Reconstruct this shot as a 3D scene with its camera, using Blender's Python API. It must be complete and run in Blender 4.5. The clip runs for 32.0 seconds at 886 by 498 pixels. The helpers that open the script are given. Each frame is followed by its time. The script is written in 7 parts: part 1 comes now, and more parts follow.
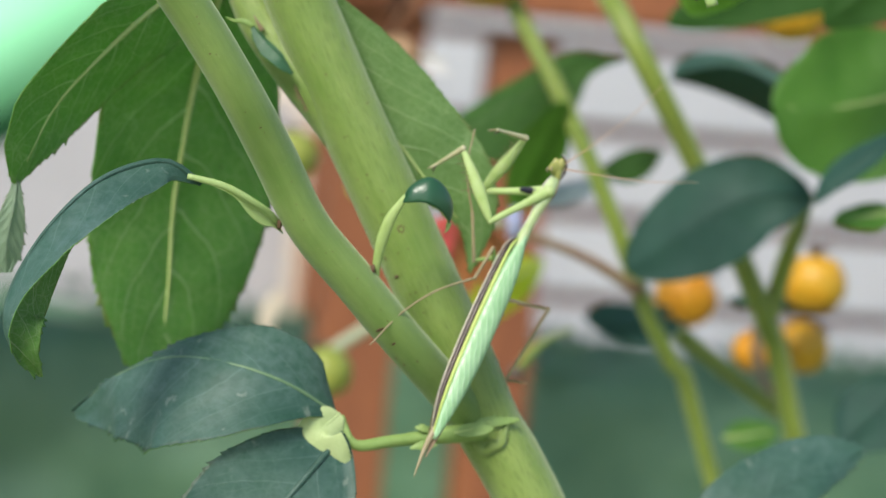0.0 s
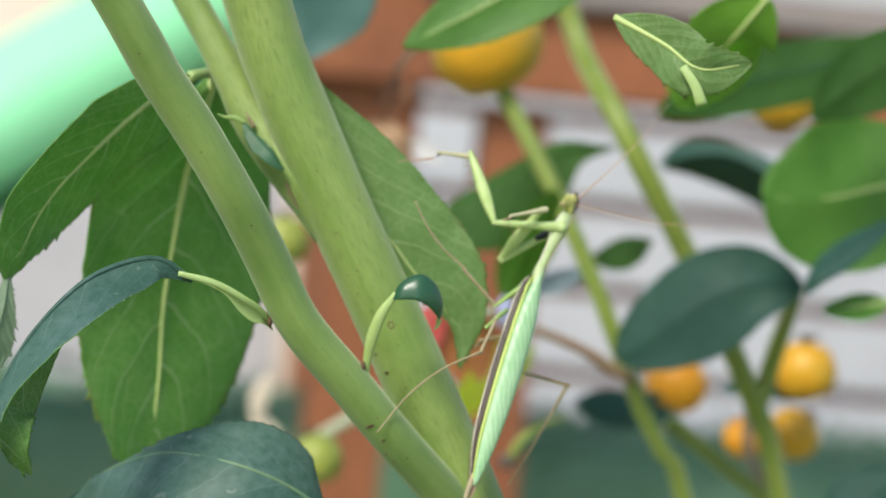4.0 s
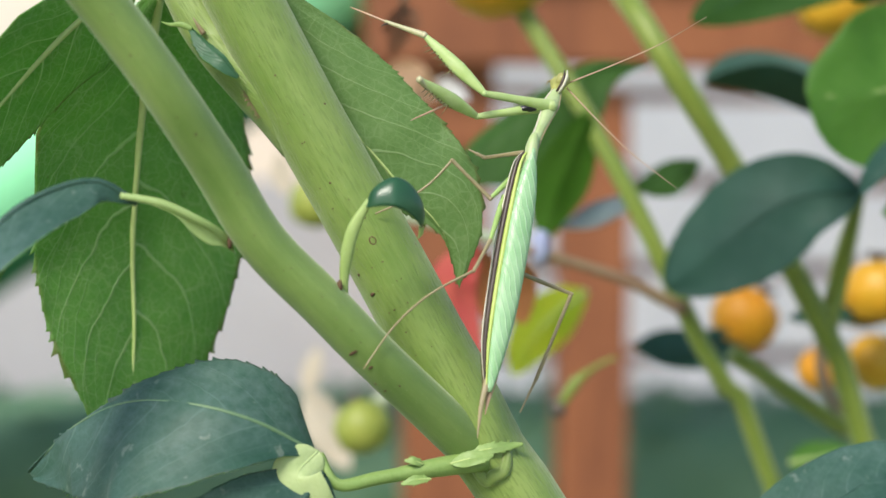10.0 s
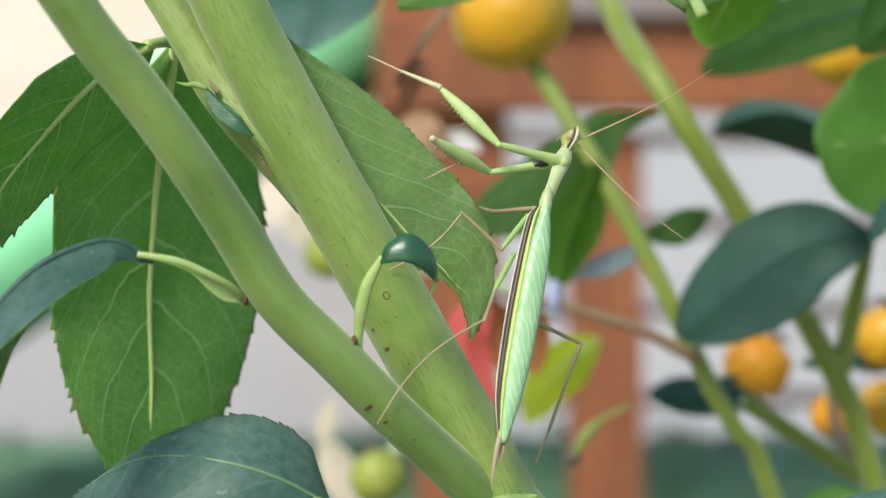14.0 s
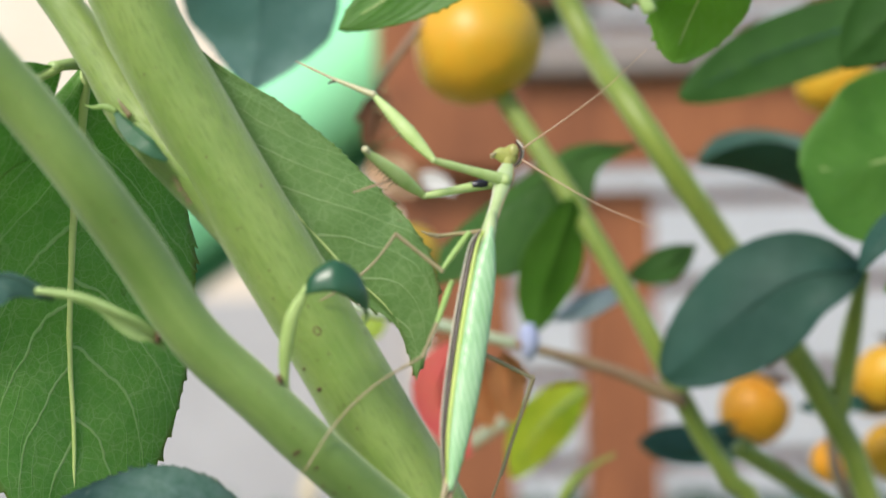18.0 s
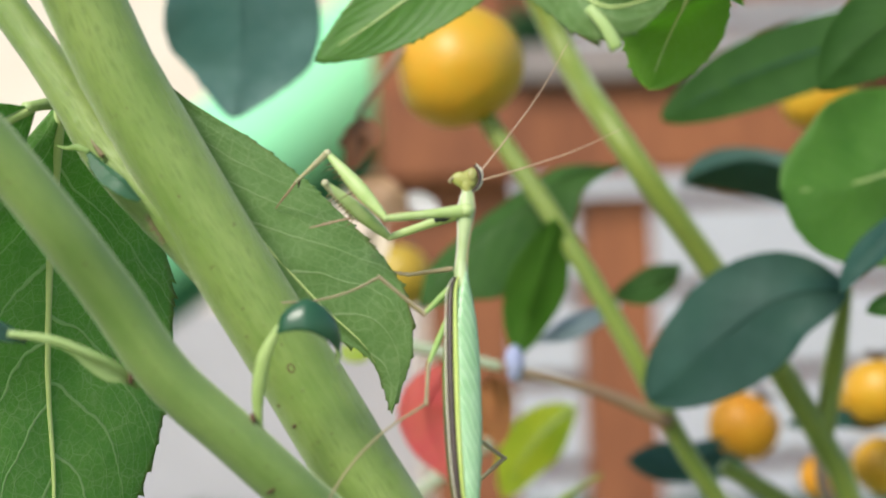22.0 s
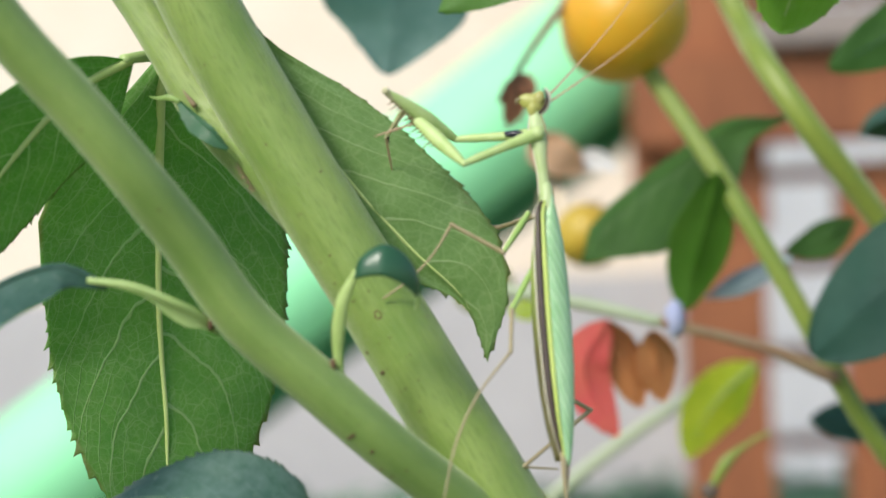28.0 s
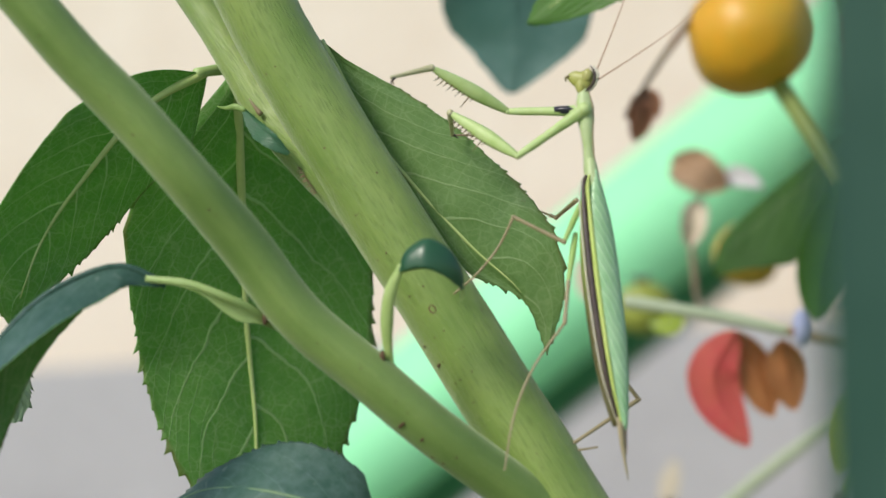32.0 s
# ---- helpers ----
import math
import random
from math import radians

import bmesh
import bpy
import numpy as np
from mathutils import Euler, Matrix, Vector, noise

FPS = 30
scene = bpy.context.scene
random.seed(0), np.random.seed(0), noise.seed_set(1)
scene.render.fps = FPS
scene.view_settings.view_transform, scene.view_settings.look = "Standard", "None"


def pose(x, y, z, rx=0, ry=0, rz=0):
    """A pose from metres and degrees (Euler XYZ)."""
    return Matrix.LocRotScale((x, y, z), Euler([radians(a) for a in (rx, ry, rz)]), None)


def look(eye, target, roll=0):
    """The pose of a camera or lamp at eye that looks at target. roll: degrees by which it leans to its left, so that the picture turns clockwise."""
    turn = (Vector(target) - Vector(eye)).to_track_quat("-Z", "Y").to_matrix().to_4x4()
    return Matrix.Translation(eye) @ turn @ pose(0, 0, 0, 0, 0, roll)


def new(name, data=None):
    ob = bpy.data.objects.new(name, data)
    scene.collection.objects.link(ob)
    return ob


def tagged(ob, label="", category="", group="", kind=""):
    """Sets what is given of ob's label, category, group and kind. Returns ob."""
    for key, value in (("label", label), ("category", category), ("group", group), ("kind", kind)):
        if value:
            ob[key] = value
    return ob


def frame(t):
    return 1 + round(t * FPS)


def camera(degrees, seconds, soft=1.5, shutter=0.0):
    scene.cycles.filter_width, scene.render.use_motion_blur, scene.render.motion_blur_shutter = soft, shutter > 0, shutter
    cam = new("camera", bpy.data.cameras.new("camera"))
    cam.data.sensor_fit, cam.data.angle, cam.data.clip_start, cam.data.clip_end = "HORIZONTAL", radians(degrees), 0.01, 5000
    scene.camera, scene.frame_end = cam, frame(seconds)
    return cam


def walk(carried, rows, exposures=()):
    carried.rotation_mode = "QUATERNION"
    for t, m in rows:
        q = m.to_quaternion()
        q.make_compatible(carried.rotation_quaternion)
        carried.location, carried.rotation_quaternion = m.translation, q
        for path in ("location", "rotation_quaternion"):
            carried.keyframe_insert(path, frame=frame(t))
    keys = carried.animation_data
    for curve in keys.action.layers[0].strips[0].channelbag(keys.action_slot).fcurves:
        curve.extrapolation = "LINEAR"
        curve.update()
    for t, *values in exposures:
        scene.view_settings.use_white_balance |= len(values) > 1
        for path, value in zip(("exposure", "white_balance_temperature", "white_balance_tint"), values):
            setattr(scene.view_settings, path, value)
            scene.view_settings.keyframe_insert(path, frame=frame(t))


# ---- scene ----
cam = camera(22, 32.0)
cam.data.dof.use_dof = True
cam.data.dof.focus_distance = 0.463
cam.data.dof.aperture_fstop = 13.0
PATH = [
    (0.0, pose(-0.0287, -0.5075, 1.0147, 87.10, -5.10, -7.38)),
    (0.5, pose(-0.0237, -0.5085, 1.0140, 87.43, -4.77, -6.52)),
    (1.0, pose(-0.0254, -0.5064, 1.0106, 87.66, -5.04, -6.59)),
    (1.5, pose(-0.0282, -0.5039, 1.0088, 87.75, -4.60, -6.83)),
    (2.0, pose(-0.0376, -0.5094, 0.9935, 88.35, -4.70, -7.37)),
    (2.5, pose(-0.0356, -0.5127, 1.0054, 87.99, -4.42, -7.35)),
    (3.0, pose(-0.0353, -0.5183, 1.0156, 88.16, -4.84, -7.26)),
    (3.5, pose(-0.0345, -0.5168, 1.0200, 89.07, -5.55, -7.57)),
    (5.5, pose(-0.0077, -0.4661, 1.0195, 87.93, -2.47, -6.67)),
    (6.0, pose(-0.0098, -0.4598, 1.0160, 87.77, -1.88, -5.58)),
    (6.5, pose(-0.0080, -0.4596, 1.0132, 89.51, -1.00, -5.12)),
    (7.0, pose(-0.0027, -0.4585, 1.0005, 91.23, -0.60, -4.70)),
    (7.5, pose(0.0051, -0.4560, 1.0008, 91.82, -0.49, -4.37)),
    (8.0, pose(0.0071, -0.4546, 0.9972, 92.04, -0.41, -4.44)),
    (8.5, pose(0.0058, -0.4542, 0.9945, 90.47, -0.26, -4.49)),
    (9.0, pose(0.0080, -0.4547, 0.9999, 89.49, -0.38, -4.43)),
    (9.5, pose(0.0047, -0.4548, 0.9966, 89.10, -0.23, -4.58)),
    (10.0, pose(0.0044, -0.4574, 0.9999, 88.90, -0.50, -4.86)),
    (10.5, pose(0.0039, -0.4613, 1.0023, 88.85, -0.40, -4.51)),
    (11.0, pose(0.0069, -0.4637, 1.0048, 89.17, -0.54, -4.64)),
    (11.5, pose(0.0036, -0.4628, 1.0031, 89.69, -0.74, -4.83)),
    (12.0, pose(0.0066, -0.4621, 1.0073, 89.75, -0.41, -4.50)),
    (12.5, pose(-0.0008, -0.4624, 1.0017, 90.04, -0.41, -4.73)),
    (13.0, pose(0.0011, -0.4631, 1.0013, 90.13, -0.02, -4.68)),
    (13.5, pose(0.0042, -0.4636, 1.0017, 90.03, -0.01, -4.49)),
    (15.5, pose(0.0034, -0.4599, 1.0039, 89.98, 0.09, -4.78)),
    (16.0, pose(0.0076, -0.4582, 1.0048, 89.97, -0.00, -4.78)),
    (16.5, pose(0.0133, -0.4485, 1.0000, 90.09, 0.17, -4.88)),
    (17.0, pose(0.0172, -0.4360, 1.0013, 90.55, 0.52, -4.83)),
    (17.5, pose(0.0200, -0.4289, 1.0020, 91.32, 0.96, -4.54)),
    (18.0, pose(0.0235, -0.4248, 0.9941, 91.79, 1.61, -3.90)),
    (18.5, pose(0.0152, -0.4234, 0.9913, 91.21, 0.95, -3.50)),
    (19.0, pose(0.0130, -0.4248, 0.9937, 90.83, 0.12, -3.73)),
    (19.5, pose(0.0291, -0.4256, 1.0004, 91.04, 1.25, -3.01)),
    (20.0, pose(0.0326, -0.4262, 1.0015, 91.13, 2.11, -2.14)),
    (20.5, pose(0.0334, -0.4214, 1.0017, 90.63, 2.18, 0.01)),
    (21.0, pose(0.0342, -0.4228, 0.9990, 91.45, 2.26, -1.08)),
    (21.5, pose(0.0389, -0.4297, 1.0063, 91.04, 2.19, -2.18)),
    (22.0, pose(0.0297, -0.4274, 1.0000, 91.86, 2.31, -3.74)),
    (22.5, pose(0.0359, -0.4280, 1.0037, 91.50, 2.19, -3.83)),
    (23.0, pose(0.0325, -0.4291, 1.0048, 91.24, 2.40, -3.92)),
    (23.5, pose(0.0208, -0.4342, 0.9992, 91.83, 2.11, -4.79)),
    (24.0, pose(0.0226, -0.4358, 1.0022, 91.52, 2.14, -4.66)),
    (24.5, pose(0.0359, -0.4354, 1.0094, 90.63, 2.07, -2.89)),
    (26.5, pose(0.0251, -0.4392, 1.0005, 91.54, 2.06, -3.97)),
    (27.0, pose(0.0377, -0.4358, 1.0107, 90.64, 2.52, -2.92)),
    (27.5, pose(0.0364, -0.4342, 0.9967, 91.52, 2.60, -1.85)),
    (28.0, pose(0.0664, -0.4241, 0.9932, 91.52, 2.68, 3.48)),
    (28.5, pose(0.0919, -0.4274, 0.9914, 92.04, 3.01, 8.00)),
    (29.0, pose(0.0966, -0.4230, 0.9881, 92.00, 3.04, 7.46)),
    (29.5, pose(0.1072, -0.4270, 0.9799, 92.43, 3.70, 8.91)),
    (30.0, pose(0.1122, -0.4233, 0.9867, 92.99, 4.04, 12.69)),
    (30.5, pose(0.1021, -0.4291, 0.9771, 94.05, 4.06, 11.90)),
    (31.0, pose(0.1103, -0.4236, 0.9856, 93.23, 4.23, 11.88)),
    (31.5, pose(0.1095, -0.4279, 0.9816, 93.69, 4.09, 10.84)),
    (32.0, pose(0.1079, -0.4325, 0.9798, 93.21, 3.60, 10.32)),
]

walk(cam, PATH, exposures=[(0.0, 0.27), (4.0, 0.31), (28.0, 0.31), (29.0, 0.38), (29.9, 0.34), (30.4, 0.22), (31.0, 0.04), (32.0, -0.02)])

# ---- light ----
SUN_EL, SUN_AZ = radians(40), radians(213)
world = bpy.data.worlds.new("sky")
scene.world = world
world.use_nodes = True
wn = world.node_tree.nodes
sky = wn.new("ShaderNodeTexSky")
sky.sky_type, sky.sun_disc = "NISHITA", False
sky.sun_elevation, sky.sun_rotation = SUN_EL, SUN_AZ
wn["Background"].inputs["Strength"].default_value = 0.135
world.node_tree.links.new(sky.outputs[0], wn["Background"].inputs["Color"])
sun = new("sun", bpy.data.lights.new("sun", "SUN"))
sun.data.energy, sun.data.angle, sun.data.color = 2.75, radians(16), (1.0, 0.94, 0.84)
to_sun = Vector((math.sin(SUN_AZ) * math.cos(SUN_EL), math.cos(SUN_AZ) * math.cos(SUN_EL), math.sin(SUN_EL)))
sun.matrix_world = look(to_sun * 10, (0, 0, 0))
scene.view_settings.exposure = 0.31


# ---- materials ----
class Nodes:
    """Short writing for node trees."""

    def __init__(self, name):
        self.mat = bpy.data.materials.new(name)
        self.mat.use_nodes = True
        self.tree = self.mat.node_tree
        self.bsdf = self.tree.nodes["Principled BSDF"]
        self.out = self.tree.nodes["Material Output"]

    def add(self, kind, **values):
        node = self.tree.nodes.new(kind)
        for key, value in values.items():
            if key in node.inputs:
                node.inputs[key].default_value = value
        return node

    def link(self, a, b):
        self.tree.links.new(a, b)

    def math(self, op, a, b=None, clamp=False):
        node = self.tree.nodes.new("ShaderNodeMath")
        node.operation, node.use_clamp = op, clamp
        for n, v in enumerate((a, b)):
            if v is None:
                continue
            if isinstance(v, (int, float)):
                node.inputs[n].default_value = v
            else:
                self.link(v, node.inputs[n])
        return node.outputs[0]

    def mix(self, fac, a, b):
        node = self.tree.nodes.new("ShaderNodeMix")
        node.data_type = "RGBA"
        for slot, v in ((0, fac), (6, a), (7, b)):
            if isinstance(v, (int, float)):
                node.inputs[slot].default_value = v
            elif isinstance(v, tuple):
                node.inputs[slot].default_value = (*v, 1)
            else:
                self.link(v, node.inputs[slot])
        return node.outputs[2]

    def ramp(self, fac, lo, hi):
        node = self.tree.nodes.new("ShaderNodeMapRange")
        node.inputs[1].default_value, node.inputs[2].default_value = lo, hi
        self.link(fac, node.inputs[0])
        return node.outputs[0]

    def noise(self, scale, detail=4.0, stretch=None, rough=0.55):
        coords = self.tree.nodes.new("ShaderNodeTexCoord").outputs["Object"]
        if stretch:
            m = self.tree.nodes.new("ShaderNodeMapping")
            m.inputs["Scale"].default_value = stretch
            self.link(coords, m.inputs["Vector"])
            coords = m.outputs[0]
        node = self.add("ShaderNodeTexNoise", Scale=scale, Detail=detail, Roughness=rough)
        self.link(coords, node.inputs["Vector"])
        return node.outputs[0]

    def bump(self, height, strength, distance):
        node = self.add("ShaderNodeBump", Strength=strength, Distance=distance)
        self.link(height, node.inputs["Height"])
        self.link(node.outputs[0], self.bsdf.inputs["Normal"])
        return node.outputs[0]

    def done(self, color, rough, metal=0.0):
        self.link(color, self.bsdf.inputs["Base Color"])
        if isinstance(rough, (int, float)):
            self.bsdf.inputs["Roughness"].default_value = rough
        else:
            self.link(rough, self.bsdf.inputs["Roughness"])
        self.bsdf.inputs["Metallic"].default_value = metal
        return self.mat


def surface(name, a, b, scale, rough=0.6, relief=0.3, depth=0.001, stretch=None, fine=8.0):
    """Two colours mixed by coarse and fine grain."""
    n = Nodes(name)
    coarse, grain = n.noise(scale, 5, stretch), n.noise(scale * fine, 4, stretch)
    fac = n.math("ADD", n.math("MULTIPLY", n.ramp(coarse, 0.3, 0.7), 0.65), n.math("MULTIPLY", n.ramp(grain, 0.3, 0.7), 0.35))
    n.bump(n.math("ADD", coarse, n.math("MULTIPLY", grain, 0.5)), relief, depth)
    return n.done(n.mix(fac, a, b), rough)


def leaf_material(name, a, b, vein, rough, veins=9.0, slope=0.42, glow=0.3, relief=0.35, net=0.25, spots=0.0, tint=(0.30, 0.62, 0.05), gloss=0.5, bloom=0.0, strength=0.9, specks=0.0, margin=0.0):
    """A leaf's skin with side veins and a fine net; the UVs run along the midrib and across."""
    n = Nodes(name)
    uv = n.tree.nodes.new("ShaderNodeUVMap").outputs[0]
    split = n.tree.nodes.new("ShaderNodeSeparateXYZ")
    n.link(uv, split.inputs[0])
    u, v = split.outputs[0], split.outputs[1]
    wobble = n.noise(75, 3)
    side = n.math("ABSOLUTE", v)
    p = n.math("SUBTRACT", n.math("MULTIPLY", u, veins), n.math("MULTIPLY", n.math("POWER", side, 1.3), slope * veins))
    p = n.math("ADD", p, n.math("MULTIPLY", wobble, 0.5))
    p = n.math("ADD", p, n.math("MULTIPLY", n.math("GREATER_THAN", v, 0.0), 0.37))
    off = n.math("ABSOLUTE", n.math("SUBTRACT", n.math("FRACT", p), 0.5))
    thin = n.math("MULTIPLY", n.math("SUBTRACT", 1.0, n.math("MULTIPLY", side, 0.72)), 0.034)
    line = n.math("SUBTRACT", 1.0, n.math("DIVIDE", off, n.math("ADD", thin, 0.012)), clamp=True)
    line = n.math("MULTIPLY", n.math("MULTIPLY", line, 1.9, clamp=True), n.math("SUBTRACT", 1.0, n.math("MULTIPLY", side, 0.45)))
    fork = n.math("ADD", n.math("MULTIPLY", p, 2.0), n.math("MULTIPLY", side, -2.2))
    fork = n.math("ABSOLUTE", n.math("SUBTRACT", n.math("FRACT", fork), 0.5))
    fork = n.math("SUBTRACT", 1.0, n.math("DIVIDE", fork, 0.05), clamp=True)
    fork = n.math("MULTIPLY", fork, n.math("MULTIPLY", n.ramp(side, 0.30, 0.55), 0.5))
    line = n.math("MAXIMUM", line, fork)
    place = n.tree.nodes.new("ShaderNodeTexCoord").outputs["Object"]
    drift = n.add("ShaderNodeTexNoise", Scale=260.0, Detail=2.0)
    n.link(place, drift.inputs["Vector"])
    moved = n.tree.nodes.new("ShaderNodeVectorMath")
    moved.operation = "MULTIPLY_ADD"
    n.link(drift.outputs["Color"], moved.inputs[0])
    moved.inputs[1].default_value = (0.0022, 0.0022, 0.0022)
    n.link(place, moved.inputs[2])
    nets = []
    for size, wide in ((330.0, 0.075), (900.0, 0.11)):
        cells = n.add("ShaderNodeTexVoronoi", Scale=size)
        cells.feature = "DISTANCE_TO_EDGE"
        n.link(moved.outputs[0], cells.inputs["Vector"])
        nets.append(n.math("SUBTRACT", 1.0, n.ramp(cells.outputs[0], 0.0, wide), clamp=True))
    mesh = n.math("MAXIMUM", nets[0], n.math("MULTIPLY", nets[1], 0.55))
    tone, grain = n.noise(45, 4), n.noise(900, 3)
    patch = n.noise(160, 3)
    color = n.mix(n.ramp(n.math("ADD", n.math("MULTIPLY", tone, 0.65), n.math("MULTIPLY", patch, 0.35)), 0.36, 0.64), a, b)
    color = n.mix(n.math("MULTIPLY", n.ramp(grain, 0.35, 0.75), 0.12), color, vein)
    color = n.mix(n.math("MULTIPLY", n.math("MULTIPLY", mesh, net), n.ramp(patch, 0.2, 0.7)), color, vein)
    color = n.mix(n.math("MULTIPLY", line, strength), color, vein)
    rim = n.math("MULTIPLY", n.ramp(side, 0.955, 1.0), n.ramp(n.noise(130, 3), 0.42, 0.62))
    color = n.mix(n.math("MULTIPLY", rim, margin), color, (0.20, 0.13, 0.045))
    if specks:
        fleck = n.math("MULTIPLY", n.ramp(n.noise(330, 3), 0.70, 0.74), n.ramp(n.noise(40, 2), 0.5, 0.6))
        color = n.mix(n.math("MULTIPLY", fleck, specks), color, (0.10, 0.06, 0.02))
    if spots:
        blot = n.ramp(n.noise(240, 3), 0.66, 0.72)
        color = n.mix(n.math("MULTIPLY", blot, spots), color, (0.45, 0.5, 0.42))
    if bloom:
        wax = n.math("MULTIPLY", n.ramp(n.noise(28, 5), 0.38, 0.72), n.ramp(n.noise(420, 4), 0.25, 0.7))
        color = n.mix(n.math("MULTIPLY", wax, bloom), color, (0.34, 0.46, 0.47))
    swell = n.math("MULTIPLY", n.math("COSINE", n.math("MULTIPLY", p, 6.2832)), -0.18)
    height = n.math("ADD", n.math("ADD", n.math("MULTIPLY", line, 0.6), swell), n.math("ADD", n.math("MULTIPLY", mesh, 0.12), n.math("MULTIPLY", tone, 1.4)))
    normal = n.bump(height, relief, 0.0006)
    n.done(color, n.math("ADD", rough, n.math("MULTIPLY", n.math("SUBTRACT", tone, 0.5), 0.25)))
    through_light = n.add("ShaderNodeBsdfTranslucent")
    n.link(n.mix(0.35, color, tint), through_light.inputs["Color"])
    n.bsdf.inputs["Specular IOR Level"].default_value = gloss
    n.link(normal, through_light.inputs["Normal"])
    mixer = n.add("ShaderNodeMixShader", Fac=glow)
    n.link(n.bsdf.outputs[0], mixer.inputs[1])
    n.link(through_light.outputs[0], mixer.inputs[2])
    n.link(mixer.outputs[0], n.out.inputs["Surface"])
    return n.mat


def stem_material(name, a, b, streak, rough=0.42, fibres=1.0):
    """Young green bark with long fibres, pale lenticels and a waxy bloom; UVs run round and along."""
    n = Nodes(name)
    uv = n.tree.nodes.new("ShaderNodeUVMap").outputs[0]
    m = n.add("ShaderNodeMapping")
    m.inputs["Scale"].default_value = (40, 60, 1)
    n.link(uv, m.inputs["Vector"])
    fibre = n.add("ShaderNodeTexNoise", Scale=1.0, Detail=5.0, Roughness=0.65)
    m2 = n.add("ShaderNodeMapping")
    m2.inputs["Scale"].default_value = (120, 3.5, 1)
    n.link(uv, m2.inputs["Vector"])
    n.link(m2.outputs[0], fibre.inputs["Vector"])
    tone, grain = n.noise(38, 4), n.noise(700, 3)
    m4 = n.add("ShaderNodeMapping")
    m4.inputs["Scale"].default_value = (5, 1.6, 1)
    n.link(uv, m4.inputs["Vector"])
    band = n.add("ShaderNodeTexNoise", Scale=1.0, Detail=4.0, Roughness=0.6)
    n.link(m4.outputs[0], band.inputs["Vector"])
    color = n.mix(n.ramp(n.math("ADD", n.math("MULTIPLY", tone, 0.5), n.math("MULTIPLY", band.outputs[0], 0.5)), 0.38, 0.62), a, b)
    color = n.mix(n.math("MULTIPLY", n.ramp(fibre.outputs[0], 0.42, 0.66), 0.15 * fibres), color, streak)
    m3 = n.add("ShaderNodeMapping")
    m3.inputs["Scale"].default_value = (92, 26, 1)
    n.link(uv, m3.inputs["Vector"])
    hair = n.add("ShaderNodeTexNoise", Scale=1.0, Detail=3.0, Roughness=0.5)
    n.link(m3.outputs[0], hair.inputs["Vector"])
    groove = n.ramp(hair.outputs[0], 0.50, 0.64)
    color = n.mix(n.math("MULTIPLY", groove, n.math("MULTIPLY", n.ramp(tone, 0.25, 0.55), 0.46 * fibres)), color, (0.115, 0.185, 0.030))
    dash = n.add("ShaderNodeTexVoronoi", Scale=1.0)
    n.link(m.outputs[0], dash.inputs["Vector"])
    speck = n.math("LESS_THAN", dash.outputs["Distance"], 0.09)
    color = n.mix(n.math("MULTIPLY", speck, 0.25), color, (0.52, 0.55, 0.30))
    n.bump(n.math("SUBTRACT", n.math("ADD", n.math("MULTIPLY", fibre.outputs[0], 0.8), n.math("MULTIPLY", grain, 0.25)), n.math("MULTIPLY", groove, 0.7)), 0.35 * fibres, 0.0004)
    n.bsdf.inputs["Sheen Weight"].default_value = 0.46
    n.bsdf.inputs["Sheen Roughness"].default_value = 0.45
    n.bsdf.inputs["Sheen Tint"].default_value = (0.85, 0.95, 0.7, 1)
    n.bsdf.inputs["Subsurface Weight"].default_value = 0.12
    n.bsdf.inputs["Subsurface Radius"].default_value = (0.002, 0.003, 0.001)
    n.bsdf.inputs["Subsurface Scale"].default_value = 0.5
    return n.done(color, n.math("ADD", rough, n.math("MULTIPLY", n.math("SUBTRACT", grain, 0.5), 0.25)))


bark = stem_material("green_bark", (0.138, 0.244, 0.036), (0.275, 0.374, 0.096), (0.37, 0.44, 0.16))
bark_smooth = stem_material("smooth_green_bark", (0.118, 0.222, 0.040), (0.225, 0.332, 0.088), (0.29, 0.37, 0.12), 0.48, 0.35)
bark_far = stem_material("olive_bark", (0.15, 0.225, 0.025), (0.24, 0.305, 0.05), (0.33, 0.38, 0.10), fibres=0.35)
twig_red = surface("reddish_twig", (0.23, 0.11, 0.075), (0.30, 0.26, 0.14), 60, 0.5)
pale_petiole = surface("pale_green_petiole", (0.33, 0.48, 0.15), (0.43, 0.56, 0.23), 70, 0.45, 0.25, 0.0004)
rib_pale = surface("pale_midrib", (0.44, 0.57, 0.18), (0.54, 0.65, 0.26), 90, 0.5, 0.2, 0.0003)
rib_dark = surface("green_midrib", (0.11, 0.21, 0.11), (0.17, 0.28, 0.145), 90, 0.45, 0.2, 0.0003)
petiole_yellow = surface("yellow_green_petiole", (0.33, 0.47, 0.13), (0.44, 0.57, 0.22), 90, 0.45, 0.3, 0.0004)
pale_blade = surface("pale_yellow_green_blade", (0.44, 0.56, 0.24), (0.54, 0.64, 0.32), 160, 0.55, 0.4, 0.0005)
stalk_green = surface("leaf_stalk_green", (0.20, 0.33, 0.075), (0.31, 0.44, 0.14), 120, 0.5, 0.4, 0.0005)
twig_grey = surface("pale_grey_green_twig", (0.36, 0.43, 0.28), (0.46, 0.52, 0.36), 60, 0.6)
scar = surface("brown_bark_scar", (0.07, 0.040, 0.02), (0.17, 0.095, 0.05), 400, 0.8, 0.6, 0.0005)
